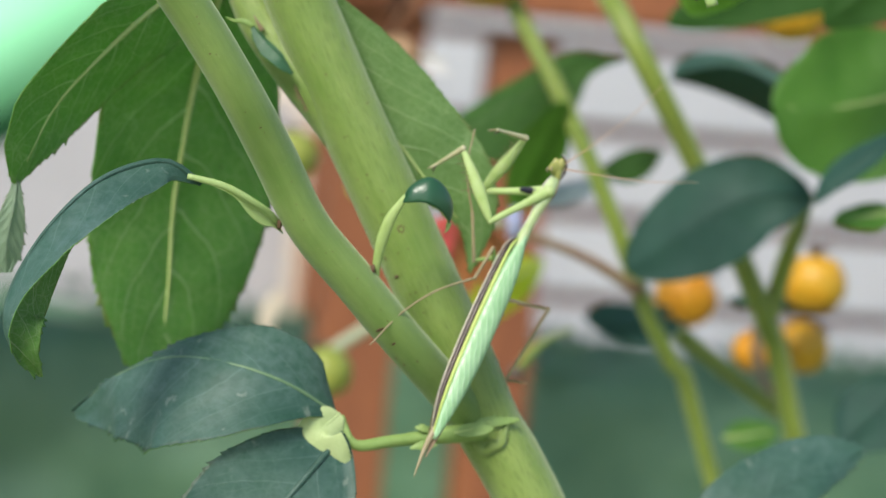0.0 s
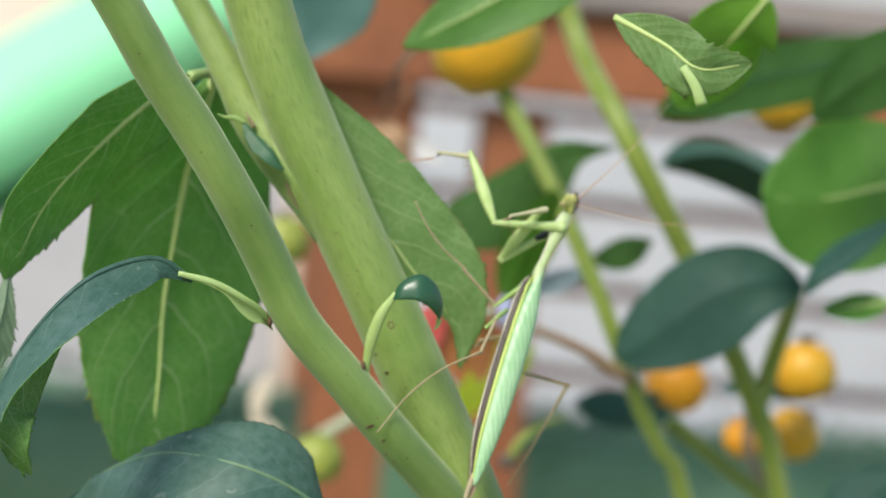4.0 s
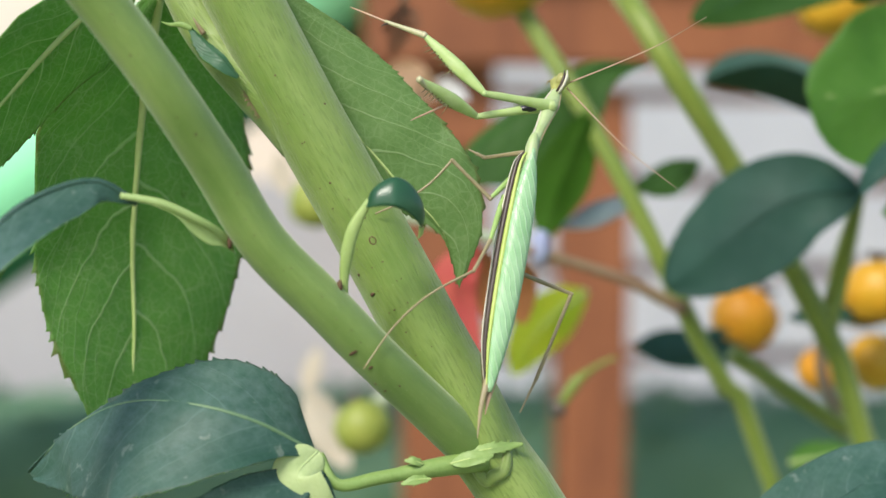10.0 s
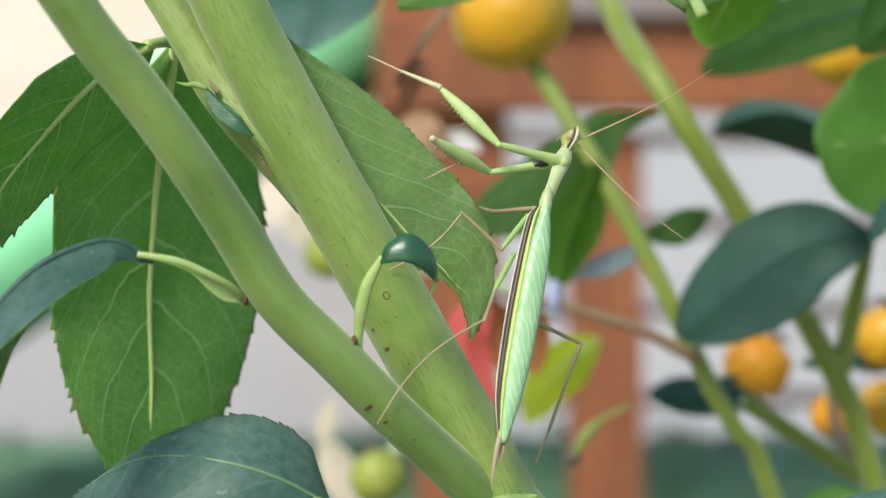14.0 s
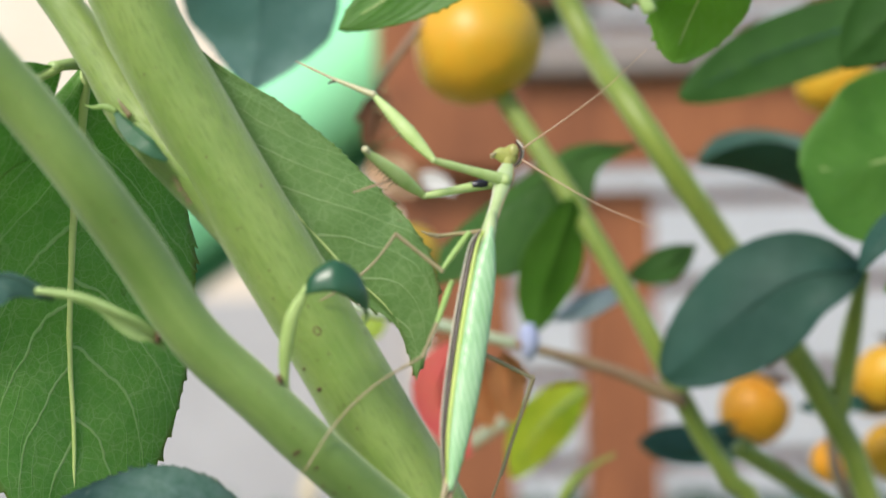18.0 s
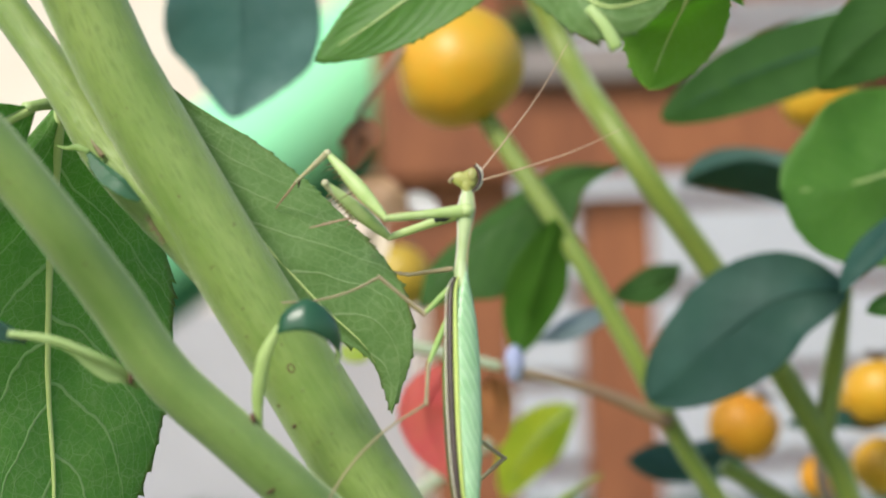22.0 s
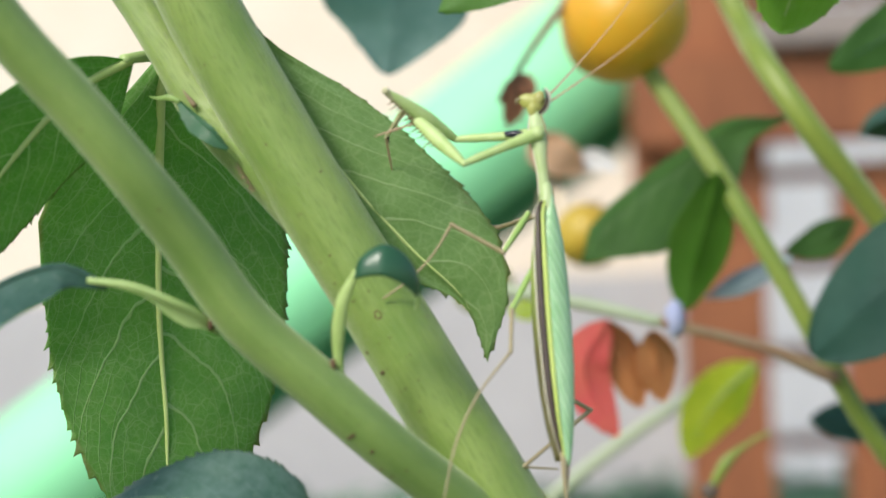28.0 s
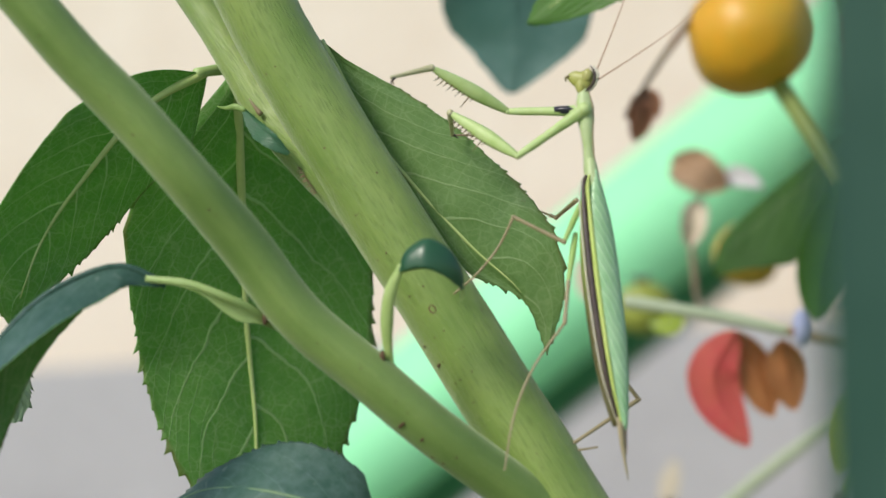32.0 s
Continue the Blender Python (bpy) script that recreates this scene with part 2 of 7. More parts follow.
leaf_top = leaf_material("dark_leaf_face", (0.024, 0.078, 0.055), (0.042, 0.112, 0.078), (0.11, 0.20, 0.16), 0.48, veins=7.0, slope=0.30, glow=0.10, spots=0.25, net=0.30, bloom=0.28, strength=0.4, relief=0.2, margin=0.25, gloss=0.35)
leaf_under = leaf_material("leaf_underside", (0.130, 0.35, 0.060), (0.205, 0.455, 0.088), (0.56, 0.71, 0.37), 0.5, veins=7.0, slope=0.30, glow=0.50, relief=0.5, net=0.5, strength=0.8, specks=0.6, margin=0.75, tint=(0.22, 0.62, 0.06))
leaf_pale = leaf_material("pale_leaf_underside", (0.120, 0.25, 0.058), (0.180, 0.33, 0.088), (0.40, 0.54, 0.25), 0.55, veins=7.0, slope=0.34, glow=0.34, relief=0.3, net=0.42, strength=0.65, specks=0.5, margin=0.6, tint=(0.22, 0.56, 0.07))
leaf_grey = leaf_material("grey_leaf_underside", (0.20, 0.30, 0.19), (0.27, 0.38, 0.25), (0.36, 0.47, 0.32), 0.6, veins=6.0, slope=0.3, glow=0.25, relief=0.5, net=0.15, strength=0.35, margin=0.5)
# pale blue base colour paints the highlight on one small leaf
leaf_highlit = leaf_material("highlit_blue_leaf", (0.30, 0.40, 0.42), (0.42, 0.52, 0.54), (0.50, 0.58, 0.60), 0.45, glow=0.2, relief=0.1, net=0.05, strength=0.3)
leaf_glossy = leaf_material("glossy_dark_leaf", (0.020, 0.085, 0.040), (0.034, 0.115, 0.055), (0.05, 0.14, 0.075), 0.30, glow=0.05, relief=0.15, net=0.05)
leaf_deep = leaf_material("deep_green_leaf", (0.028, 0.085, 0.014), (0.048, 0.130, 0.022), (0.11, 0.22, 0.06), 0.52, glow=0.25, relief=0.3, net=0.1, gloss=0.25)
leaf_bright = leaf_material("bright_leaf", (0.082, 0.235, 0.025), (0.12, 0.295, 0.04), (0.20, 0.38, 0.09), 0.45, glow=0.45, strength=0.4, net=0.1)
leaf_sprout = leaf_material("sprout_leaf_face", (0.035, 0.125, 0.05), (0.06, 0.17, 0.085), (0.10, 0.22, 0.12), 0.45, glow=0.2, relief=0.2, net=0.08)
leaf_red = leaf_material("red_leaf", (0.78, 0.10, 0.13), (0.80, 0.19, 0.15), (0.68, 0.28, 0.14), 0.45, glow=0.4, tint=(0.8, 0.12, 0.08))
leaf_orange = leaf_material("orange_brown_leaf", (0.55, 0.20, 0.07), (0.66, 0.28, 0.10), (0.62, 0.36, 0.16), 0.5, glow=0.4, tint=(0.8, 0.35, 0.1))
leaf_lime = leaf_material("lime_leaf", (0.42, 0.58, 0.20), (0.50, 0.64, 0.26), (0.55, 0.66, 0.32), 0.5, glow=0.35)
leaf_dark = leaf_material("dark_oval_leaf", (0.016, 0.062, 0.044), (0.028, 0.086, 0.060), (0.04, 0.10, 0.075), 0.58, glow=0.1, relief=0.12, net=0.06, strength=0.4, gloss=0.22, bloom=0.06)
leaf_teal = leaf_material("blue_green_leaf", (0.050, 0.140, 0.115), (0.080, 0.180, 0.150), (0.11, 0.21, 0.18), 0.55, glow=0.15, relief=0.15, net=0.06, strength=0.4, gloss=0.3, bloom=0.25)
# bluer upper face: part of the sheen is put into the colour
leaf_sheen = leaf_material("leaf_face_with_blue_sheen", (0.060, 0.160, 0.110), (0.090, 0.200, 0.150), (0.12, 0.23, 0.18), 0.38, glow=0.45, relief=0.15, net=0.06, strength=0.4, gloss=0.6, bloom=0.3, tint=(0.25, 0.6, 0.10))
# darker copy of the leaf green, with shade put into the colour
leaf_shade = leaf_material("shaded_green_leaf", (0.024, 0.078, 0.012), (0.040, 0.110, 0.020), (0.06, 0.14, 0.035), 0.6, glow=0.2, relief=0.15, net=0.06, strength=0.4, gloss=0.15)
leaf_mid = leaf_material("mid_green_leaf", (0.080, 0.215, 0.022), (0.115, 0.27, 0.036), (0.15, 0.30, 0.07), 0.5, glow=0.45, relief=0.15, net=0.08, strength=0.4, gloss=0.25)
# base green raised to stand in for sun coming through from behind
leaf_backlit = leaf_material("backlit_green_leaf", (0.24, 0.50, 0.06), (0.30, 0.56, 0.09), (0.38, 0.60, 0.17), 0.45, glow=0.55, strength=0.4)
leaf_yellow = leaf_material("yellow_leaf", (0.36, 0.54, 0.03), (0.72, 0.76, 0.06), (0.66, 0.74, 0.14), 0.45, glow=0.5, strength=0.4, tint=(0.7, 0.85, 0.05))
leaf_dead = leaf_material("dead_leaf", (0.26, 0.10, 0.05), (0.38, 0.17, 0.09), (0.30, 0.16, 0.08), 0.8, glow=0.25, tint=(0.5, 0.25, 0.1))
leaf_tan = leaf_material("tan_dead_leaf", (0.52, 0.33, 0.19), (0.64, 0.45, 0.29), (0.46, 0.28, 0.15), 0.8, glow=0.4, strength=0.4, tint=(0.65, 0.42, 0.24))
fruit_skin = surface("orange_fruit_skin", (0.84, 0.29, 0.010), (0.78, 0.40, 0.025), 40, 0.4, 0.15, 0.0004)
fruit_gold = surface("golden_fruit_skin", (0.74, 0.34, 0.012), (0.60, 0.38, 0.03), 30, 0.42, 0.15, 0.0004)
fruit_green = surface("unripe_fruit_skin", (0.22, 0.29, 0.04), (0.36, 0.39, 0.08), 40, 0.42, 0.15, 0.0004)
fruit_olive = surface("olive_gold_fruit_skin", (0.46, 0.27, 0.02), (0.50, 0.38, 0.05), 35, 0.45, 0.15, 0.0004)
calyx_dry = surface("dry_calyx", (0.06, 0.05, 0.045), (0.16, 0.12, 0.09), 200, 0.8, 0.5, 0.0006)
petal_pale = surface("withered_pale_petal", (0.58, 0.50, 0.38), (0.70, 0.62, 0.50), 120, 0.6, 0.3, 0.0004)
petal_white = surface("withered_white_petal", (0.66, 0.66, 0.66), (0.76, 0.75, 0.74), 120, 0.6, 0.3, 0.0004)
bud_blue = surface("bluish_bud", (0.30, 0.34, 0.52), (0.42, 0.44, 0.60), 150, 0.5, 0.3, 0.0004)


# ---- building helpers ----
def part(name, bm, material, parent, label="", smooth=True):
    """Links a bmesh as one mesh object under its thing."""
    mesh = bpy.data.meshes.new(name)
    bm.to_mesh(mesh)
    bm.free()
    for m in material if isinstance(material, (list, tuple)) else (material,):
        mesh.materials.append(m)
    if smooth:
        mesh.polygons.foreach_set("use_smooth", [True] * len(mesh.polygons))
    ob = new(name, mesh)
    ob.parent = parent
    if label:
        ob["label"] = label
    return ob


def spline(points, count):
    """Points evenly spread on a smooth curve through the given ones."""
    pts = [Vector(p) for p in points]
    if len(pts) == 2:
        return [pts[0].lerp(pts[1], n / (count - 1)) for n in range(count)]
    ext = [2 * pts[0] - pts[1], *pts, 2 * pts[-1] - pts[-2]]
    dense = []
    for i in range(1, len(ext) - 2):
        a, b, c, d = ext[i - 1 : i + 3]
        for k in range(24):
            s = k / 24
            dense.append(0.5 * ((2 * b) + (c - a) * s + (2 * a - 5 * b + 4 * c - d) * s * s + (3 * b - a - 3 * c + d) * s**3))
    dense.append(pts[-1])
    far = [0.0]
    for a, b in zip(dense, dense[1:]):
        far.append(far[-1] + (b - a).length)
    out, j = [], 0
    for n in range(count):
        want = far[-1] * n / (count - 1)
        while j < len(far) - 2 and far[j + 1] < want:
            j += 1
        gap = far[j + 1] - far[j]
        out.append(dense[j].lerp(dense[j + 1], (want - far[j]) / gap if gap else 0))
    return out


def value_at(values, s):
    """A number from an even table at s of 0 to 1."""
    if isinstance(values, (int, float)):
        return values
    x = s * (len(values) - 1)
    i = min(int(x), len(values) - 2)
    return values[i] + (values[i + 1] - values[i]) * (x - i)


def tube(points, radii, rings=24, sides=14, rough=0.0, seed=0.0, bm=None, flat=1.0, caps=True):
    """A tapering, slightly uneven stalk along a curve, with UVs round and along it."""
    bm = bm or bmesh.new()
    uv = bm.loops.layers.uv.verify()
    line = spline(points, rings)
    rows, up = [], Vector((0.13, 1.0, 0.21)).normalized()
    length = 0.0
    along = []
    for i, p in enumerate(line):
        t = (line[min(i + 1, rings - 1)] - line[max(i - 1, 0)]).normalized()
        x = t.cross(up).normalized()
        y = x.cross(t).normalized()
        length += (p - line[i - 1]).length if i else 0
        along.append(length)
        r = value_at(radii, i / (rings - 1))
        row = []
        for k in range(sides):
            a = 2 * math.pi * k / sides
            d = x * math.cos(a) + y * math.sin(a) * flat
            w = 1 + rough * noise.noise(p * 70 + d * 1.2 + Vector((seed, 0, 0)))
            row.append(bm.verts.new(p + d * r * w))
        rows.append(row)
    for i in range(rings - 1):
        for k in range(sides):
            q = (k + 1) % sides
            f = bm.faces.new((rows[i][k], rows[i][q], rows[i + 1][q], rows[i + 1][k]))
            ks = (k / sides, (k + 1) / sides, (k + 1) / sides, k / sides)
            for lp, uu, vv in zip(f.loops, ks, (along[i], along[i], along[i + 1], along[i + 1])):
                lp[uv].uv = (uu, vv * 10)
    if caps:
        bm.faces.new(rows[0][::-1])
        bm.faces.new(rows[-1])
    bmesh.ops.recalc_face_normals(bm, faces=bm.faces[:])
    return bm


def leaf(parent, points, width, face, materials, rib=None, fold=0.25, cup=0.15, teeth=22, tooth=0.05, peak=0.45, wave=0.03, twist=0.0, name="leaf",
         label="", blunt=0.75, rows=88, rib_width=0.00075, seed=0, curl=0.0, face2=None, sharp=5, point=0.0, skew=0.0, halves=None, quilt=0.0, bare=(0.10, 0.10)):
    """One leaf: a toothed blade of two skins along a curved midrib, and the midrib itself. width: at the widest; face: where its upper side looks; halves: the two half widths from stalk to tip, in mm; bare: how far each margin runs without teeth."""
    bm = bmesh.new()
    uv = bm.loops.layers.uv.verify()
    line = spline(points, rows + 1)
    size = sum((b - a).length for a, b in zip(line, line[1:]))
    cols, thick = 8, 0.00022
    margin = [0.0, 0.14, 0.30, 0.48, 0.66, 0.82, 0.92, 0.965, 1.0]
    rnd = random.Random(seed + int(width * 1e5))
    phase = rnd.random() * 9
    face = Vector(face).normalized()
    skins = ([], [])
    frames = []
    for i, p in enumerate(line):
        s = i / rows
        t = (line[min(i + 1, rows)] - line[max(i - 1, 0)]).normalized()
        f = face.lerp(Vector(face2).normalized(), s) if face2 else face
        n = (f - t * f.dot(t)).normalized()
        n = Matrix.Rotation(twist * s, 3, t) @ n
        frames.append((p, t, n))
        side = t.cross(n)
        q = s ** (math.log(0.5) / math.log(peak))
        half = width / 2 * max(math.sin(math.pi * min(max(q, 0), 1)), 0) ** blunt
        if s > 0.7:
            half *= 1 - point * (s - 0.7) / 0.3
        x = s * teeth
        for k, skin in enumerate(skins):
            row = []
            for c in range(-cols, cols + 1):
                v = math.copysign(margin[abs(c)], c)
                own = value_at(halves[0 if c < 0 else 1], s) / 1000 if halves else half * (1 + skew * v)
                xx = x + (0.37 if c < 0 else 0) + 0.30 * math.sin(x * 1.7 + phase + (2.0 if c < 0 else 0))
                saw = xx % 1.0
                cut = tooth * 0.02 * (saw**sharp) * (0.75 + 0.45 * math.sin(int(xx) * 7.3 + phase)) if abs(c) == cols and bare[0 if c < 0 else 1] < s < 0.985 else 0
                out = side * (v * own + math.copysign(cut, v)) + t * cut * 0.9
                lift = -abs(v) * fold * own + cup * own * (v * v) * 1.2
                lift += wave * width * math.sin(9 * s + phase + 2 * v) * abs(v) + curl * own * abs(v) ** 3
                lift += 0.012 * width * noise.noise(p * 120 + side * v * 2)
                if quilt:
                    lift += quilt * width * math.sin(2 * math.pi * (7 * s - 2 * abs(v) + (0.37 if v > 0 else 0))) * min(1, 4 * abs(v)) * (1 - abs(v))
                row.append(bm.verts.new(p + out + n * (lift - k * thick)))
            skin.append(row)
    for k, skin in enumerate(skins):
        for i in range(rows):
            for c in range(2 * cols):
                quad = (skin[i][c], skin[i + 1][c], skin[i + 1][c + 1], skin[i][c + 1])
                at = ((i, c), (i + 1, c), (i + 1, c + 1), (i, c + 1))
                if k == 0:
                    quad, at = quad[::-1], at[::-1]
                f = bm.faces.new(quad)
                f.material_index = k
                for lp, (a, b) in zip(f.loops, at):
                    lp[uv].uv = (a / rows, math.copysign(margin[abs(b - cols)], b - cols))
    for c in (0, 2 * cols):
        for i in range(rows):
            a, b = skins[0][i][c], skins[0][i + 1][c]
            d, e = skins[1][i][c], skins[1][i + 1][c]
            f = bm.faces.new((a, b, e, d) if c == 0 else (b, a, d, e))
            f.material_index = 1
    blade = part(name, bm, materials, parent, label)
    rb = bmesh.new()
    step = max(1, rows // 22)
    spine = [p - n * (thick * 0.5) for p, t, n in frames[: int(rows * 0.96) : step]]
    tube(spine, [rib_width, rib_width * 0.8, rib_width * 0.45, rib_width * 0.2], rings=26, sides=7, bm=rb, caps=True)
    part("midrib", rb, rib or rib_pale, blade)
    return blade


def ball(center, radii, seed=0.0, rough=0.03, segs=24, turn=None, dent=0.0):
    """A rounded, slightly uneven fruit or bud with a dent at its poles."""
    bm = bmesh.new()
    bmesh.ops.create_uvsphere(bm, u_segments=segs, v_segments=segs * 2 // 3, radius=1)
    for v in bm.verts:
        d = v.co.normalized()
        w = 1 + rough * noise.noise(d * 1.7 + Vector((seed, 1.3, 0)))
        w -= dent * max(abs(d.z) - 0.75, 0)
        v.co = Vector((d.x * radii[0], d.y * radii[1], d.z * radii[2])) * w
        if turn:
            v.co = turn @ v.co
        v.co += Vector(center)
    return bm


def thing(name, label, category, at=(0, 0, 0), group="", kind=""):
    ob = new(name)
    ob.location = at
    return tagged(ob, label, category, group, kind)


def box(bm, lo, hi, bevel=0.004):
    """A bevelled block between two corners."""
    made = bmesh.ops.create_cube(bm, size=1)["verts"]
    lo, hi = Vector(lo), Vector(hi)
    for v in made:
        v.co = Vector([(lo[k] + hi[k]) / 2 + v.co[k] * (hi[k] - lo[k]) for k in range(3)])
    edges = list({e for v in made for e in v.link_edges})
    bmesh.ops.bevel(bm, geom=edges, offset=bevel, segments=2, affect="EDGES")
    return bm


# ---- setting ----
white_paint = surface("weathered_white_paint", (0.48, 0.49, 0.52), (0.60, 0.61, 0.63), 9, 0.6, 0.2, 0.002)
cedar = surface("reddish_cedar", (0.16, 0.048, 0.018), (0.38, 0.135, 0.048), 11, 0.6, 0.4, 0.002, (1, 1, 0.15))
grey_board = surface("grey_weathered_board", (0.22, 0.19, 0.18), (0.32, 0.27, 0.25), 7, 0.7, 0.4, 0.002)
stucco = surface("sunlit_beige_stucco", (0.78, 0.68, 0.55), (0.88, 0.81, 0.69), 5, 0.85, 0.4, 0.003)
concrete = surface("grey_concrete", (0.44, 0.43, 0.44), (0.54, 0.53, 0.54), 4, 0.85, 0.4, 0.003)
# out-of-view ground, raised in colour to bounce light onto the leaf undersides
soil = surface("lawn_soil", (0.16, 0.19, 0.09), (0.24, 0.26, 0.14), 3, 0.9, 0.5, 0.01)
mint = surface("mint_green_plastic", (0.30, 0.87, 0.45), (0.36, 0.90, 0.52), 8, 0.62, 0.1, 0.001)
# dark green for the slide's underside: its shade is put into the colour
mint_shaded = surface("shaded_mint_plastic", (0.035, 0.20, 0.09), (0.05, 0.24, 0.11), 8, 0.45, 0.1, 0.001)
hedge_green = surface("hedge_leaf", (0.075, 0.18, 0.10), (0.15, 0.28, 0.165), 9, 0.6, 0.3, 0.002)

bm = bmesh.new()
bmesh.ops.create_grid(bm, x_segments=60, y_segments=60, size=60)
for v in bm.verts:
    v.co.z = 0.01 * noise.noise(v.co * 0.7)
ground = part("ground", bm, soil, None)
tagged(ground, "unseen lawn, coloured pale to bounce light upwards", "ground", kind="structure")

# ---- the near shrub ----
shrub = thing("rose_shrub", "thick-stemmed green rose shrub with toothed dark leaves", "shrub")

STEM_B = [(0.42, 0.05, 0.0), (0.2, 0.02, 0.8), (0.0978, 0.0013, 0.8887), (0.0692, 0.0015, 0.9255), (0.0621, 0.0019, 0.9378), (0.0543, 0.0020, 0.9483), (0.0473, 0.0012, 0.9615), (0.0388, 0.0012, 0.9763), (0.0292, 0.0024, 0.9936), (0.0156, 0.0032, 1.0174), (0.0036, 0.0040, 1.0398), (-0.0022, 0.0042, 1.0510), (-0.0119, 0.0022, 1.0739), (-0.0255, -0.002, 1.0976)]
RAD_B = [0.0125, 0.0095, 0.0076, 0.0076, 0.0076, 0.0077, 0.0077, 0.0077, 0.0077, 0.0077, 0.0077, 0.0077, 0.0076, 0.0074]
part("stem", tube(STEM_B, RAD_B, 140, 32, 0.03), bark, shrub, "thick ribbed light green main stem")
STEM_A = [(0.0520, 0.0013, 0.9490), (0.0408, -0.0067, 0.9593), (0.0296, -0.0144, 0.9698), (0.0183, -0.0191, 0.9812), (0.0069, -0.0228, 0.9929), (-0.0014, -0.0268, 1.0062), (-0.0098, -0.0330, 1.0188), (-0.0182, -0.0370, 1.0305), (-0.0261, -0.0405, 1.0402), (-0.0325, -0.0440, 1.0492), (-0.0474, -0.0505, 1.0700), (-0.0615, -0.0572, 1.0888)]
RAD_A = [0.0050, 0.0048, 0.00465, 0.0047, 0.0048, 0.0048, 0.0047, 0.0047, 0.0046, 0.0045, 0.0044, 0.0044]
part("branch", tube(STEM_A, RAD_A, 90, 28, 0.03), bark_smooth, shrub, "smooth light green side branch")
STEM_C = [(0.0160, 0.0040, 1.0130), (0.0088, 0.0055, 1.0222), (0.0012, 0.0085, 1.0293), (-0.0053, 0.0105, 1.0365), (-0.0098, 0.0120, 1.0438), (-0.0147, 0.0140, 1.0518), (-0.0209, 0.0170, 1.0611), (-0.0325, 0.0220, 1.0788), (-0.0451, 0.0280, 1.0983)]
part("branch", tube(STEM_C, [0.0060, 0.0068, 0.0054, 0.0042, 0.0038, 0.0037, 0.0037, 0.0037, 0.0037], 60, 22, 0.03), bark, shrub, "slender green branch behind the main stem")


def on_stem(line, radii, place, count=260):
    """A place moved onto a stalk's skin on the side that looks to the garden path, with the skin's way out."""
    pts = spline(line, count)
    place = Vector(place)
    i = min(range(count), key=lambda k: (pts[k] - place).length)
    t = (pts[min(i + 1, count - 1)] - pts[max(i - 1, 0)]).normalized()
    out = place - pts[i]
    out = (out - t * out.dot(t)).normalized()
    return pts[i] + out * value_at(radii, i / (count - 1)), out, t


def mark(line, radii, place, size, ring=False, long=1.0, name="bark_mark"):
    """A small brown blemish on the bark: a spot, a dash or a ring."""
    p, out, t = on_stem(line, radii, place)
    side = t.cross(out)
    bm = bmesh.new()
    if ring:
        loop = [p + (t * math.cos(a) * 1.25 + side * math.sin(a)) * size for a in (2 * math.pi * k / 12 for k in range(13))]
        tube(loop, 0.00016, 26, 6, bm=bm)
    else:
        bmesh.ops.create_uvsphere(bm, u_segments=10, v_segments=7, radius=1)
        for v in bm.verts:
            c = v.co.copy()
            w = 1 + 0.4 * noise.noise(c * 1.4 + place_seed(place))
            v.co = p + (t * c.x * size * w + side * c.y * size * long * w + out * c.z * 0.00014)
    part(name, bm, scar, shrub)


def place_seed(place):
    return Vector(place) * 900


mark(STEM_B, RAD_B, (0.0297, 0.0, 0.9923), 0.00062, ring=True)
for dx, dz, sz, lg in ((0.0, 0.0, 0.00035, 1.6), (0.0007, -0.0004, 0.0003, 1.0), (-0.0008, 0.0001, 0.00028, 1.2), (0.0014, -0.0022, 0.00028, 1.0), (0.0097, -0.0162, 0.0004, 1.3), (-0.004, 0.0125, 0.0002, 1.0), (0.005, -0.004, 0.00018, 1.0), (-0.0125, 0.032, 0.0002, 1.2), (0.0045, 0.006, 0.00016, 1.0), (-0.009, 0.019, 0.0002, 1.0)):
    mark(STEM_B, RAD_B, (0.0310 + dx, -0.0002, 0.9851 + dz), sz, long=lg)
for dx, dz, sz, lg in ((0.0, 0.0, 0.00035, 2.4), (0.0018, -0.0012, 0.0003, 1.4), (0.0062, -0.0036, 0.00025, 1.0), (0.0075, -0.006, 0.00025, 1.0), (0.009, -0.0048, 0.0002, 1.0), (-0.016, 0.014, 0.0002, 1.0)):
    mark(STEM_A, RAD_A, (0.0241 + dx, -0.0146, 0.9707 + dz), sz, long=lg)
mark(STEM_A, RAD_A, (0.0241, -0.0210, 0.9711), 0.00036, long=2.8)
mark(STEM_A, RAD_A, (0.0276, -0.0200, 0.9680), 0.0003, long=2.0)
mark(STEM_A, RAD_A, (0.0226, -0.0183, 0.9825), 0.0008, long=0.7, name="leaf_scar")

rng = random.Random(21)
for k in range(60):
    line_, rad_ = (STEM_B, RAD_B) if k % 3 else (STEM_A, RAD_A)
    a, b = ((-0.008, 0.0, 1.045), (0.047, 0.0, 0.955)) if k % 3 else ((-0.03, -0.05, 1.04), (0.030, -0.03, 0.968))
    spot = Vector(a).lerp(Vector(b), rng.random()) + Vector((rng.uniform(-0.006, 0.006), -0.01, rng.uniform(-0.003, 0.003)))
    mark(line_, rad_, spot, rng.uniform(0.00007, 0.00016), long=rng.uniform(0.7, 2.0), name="bark_speck")
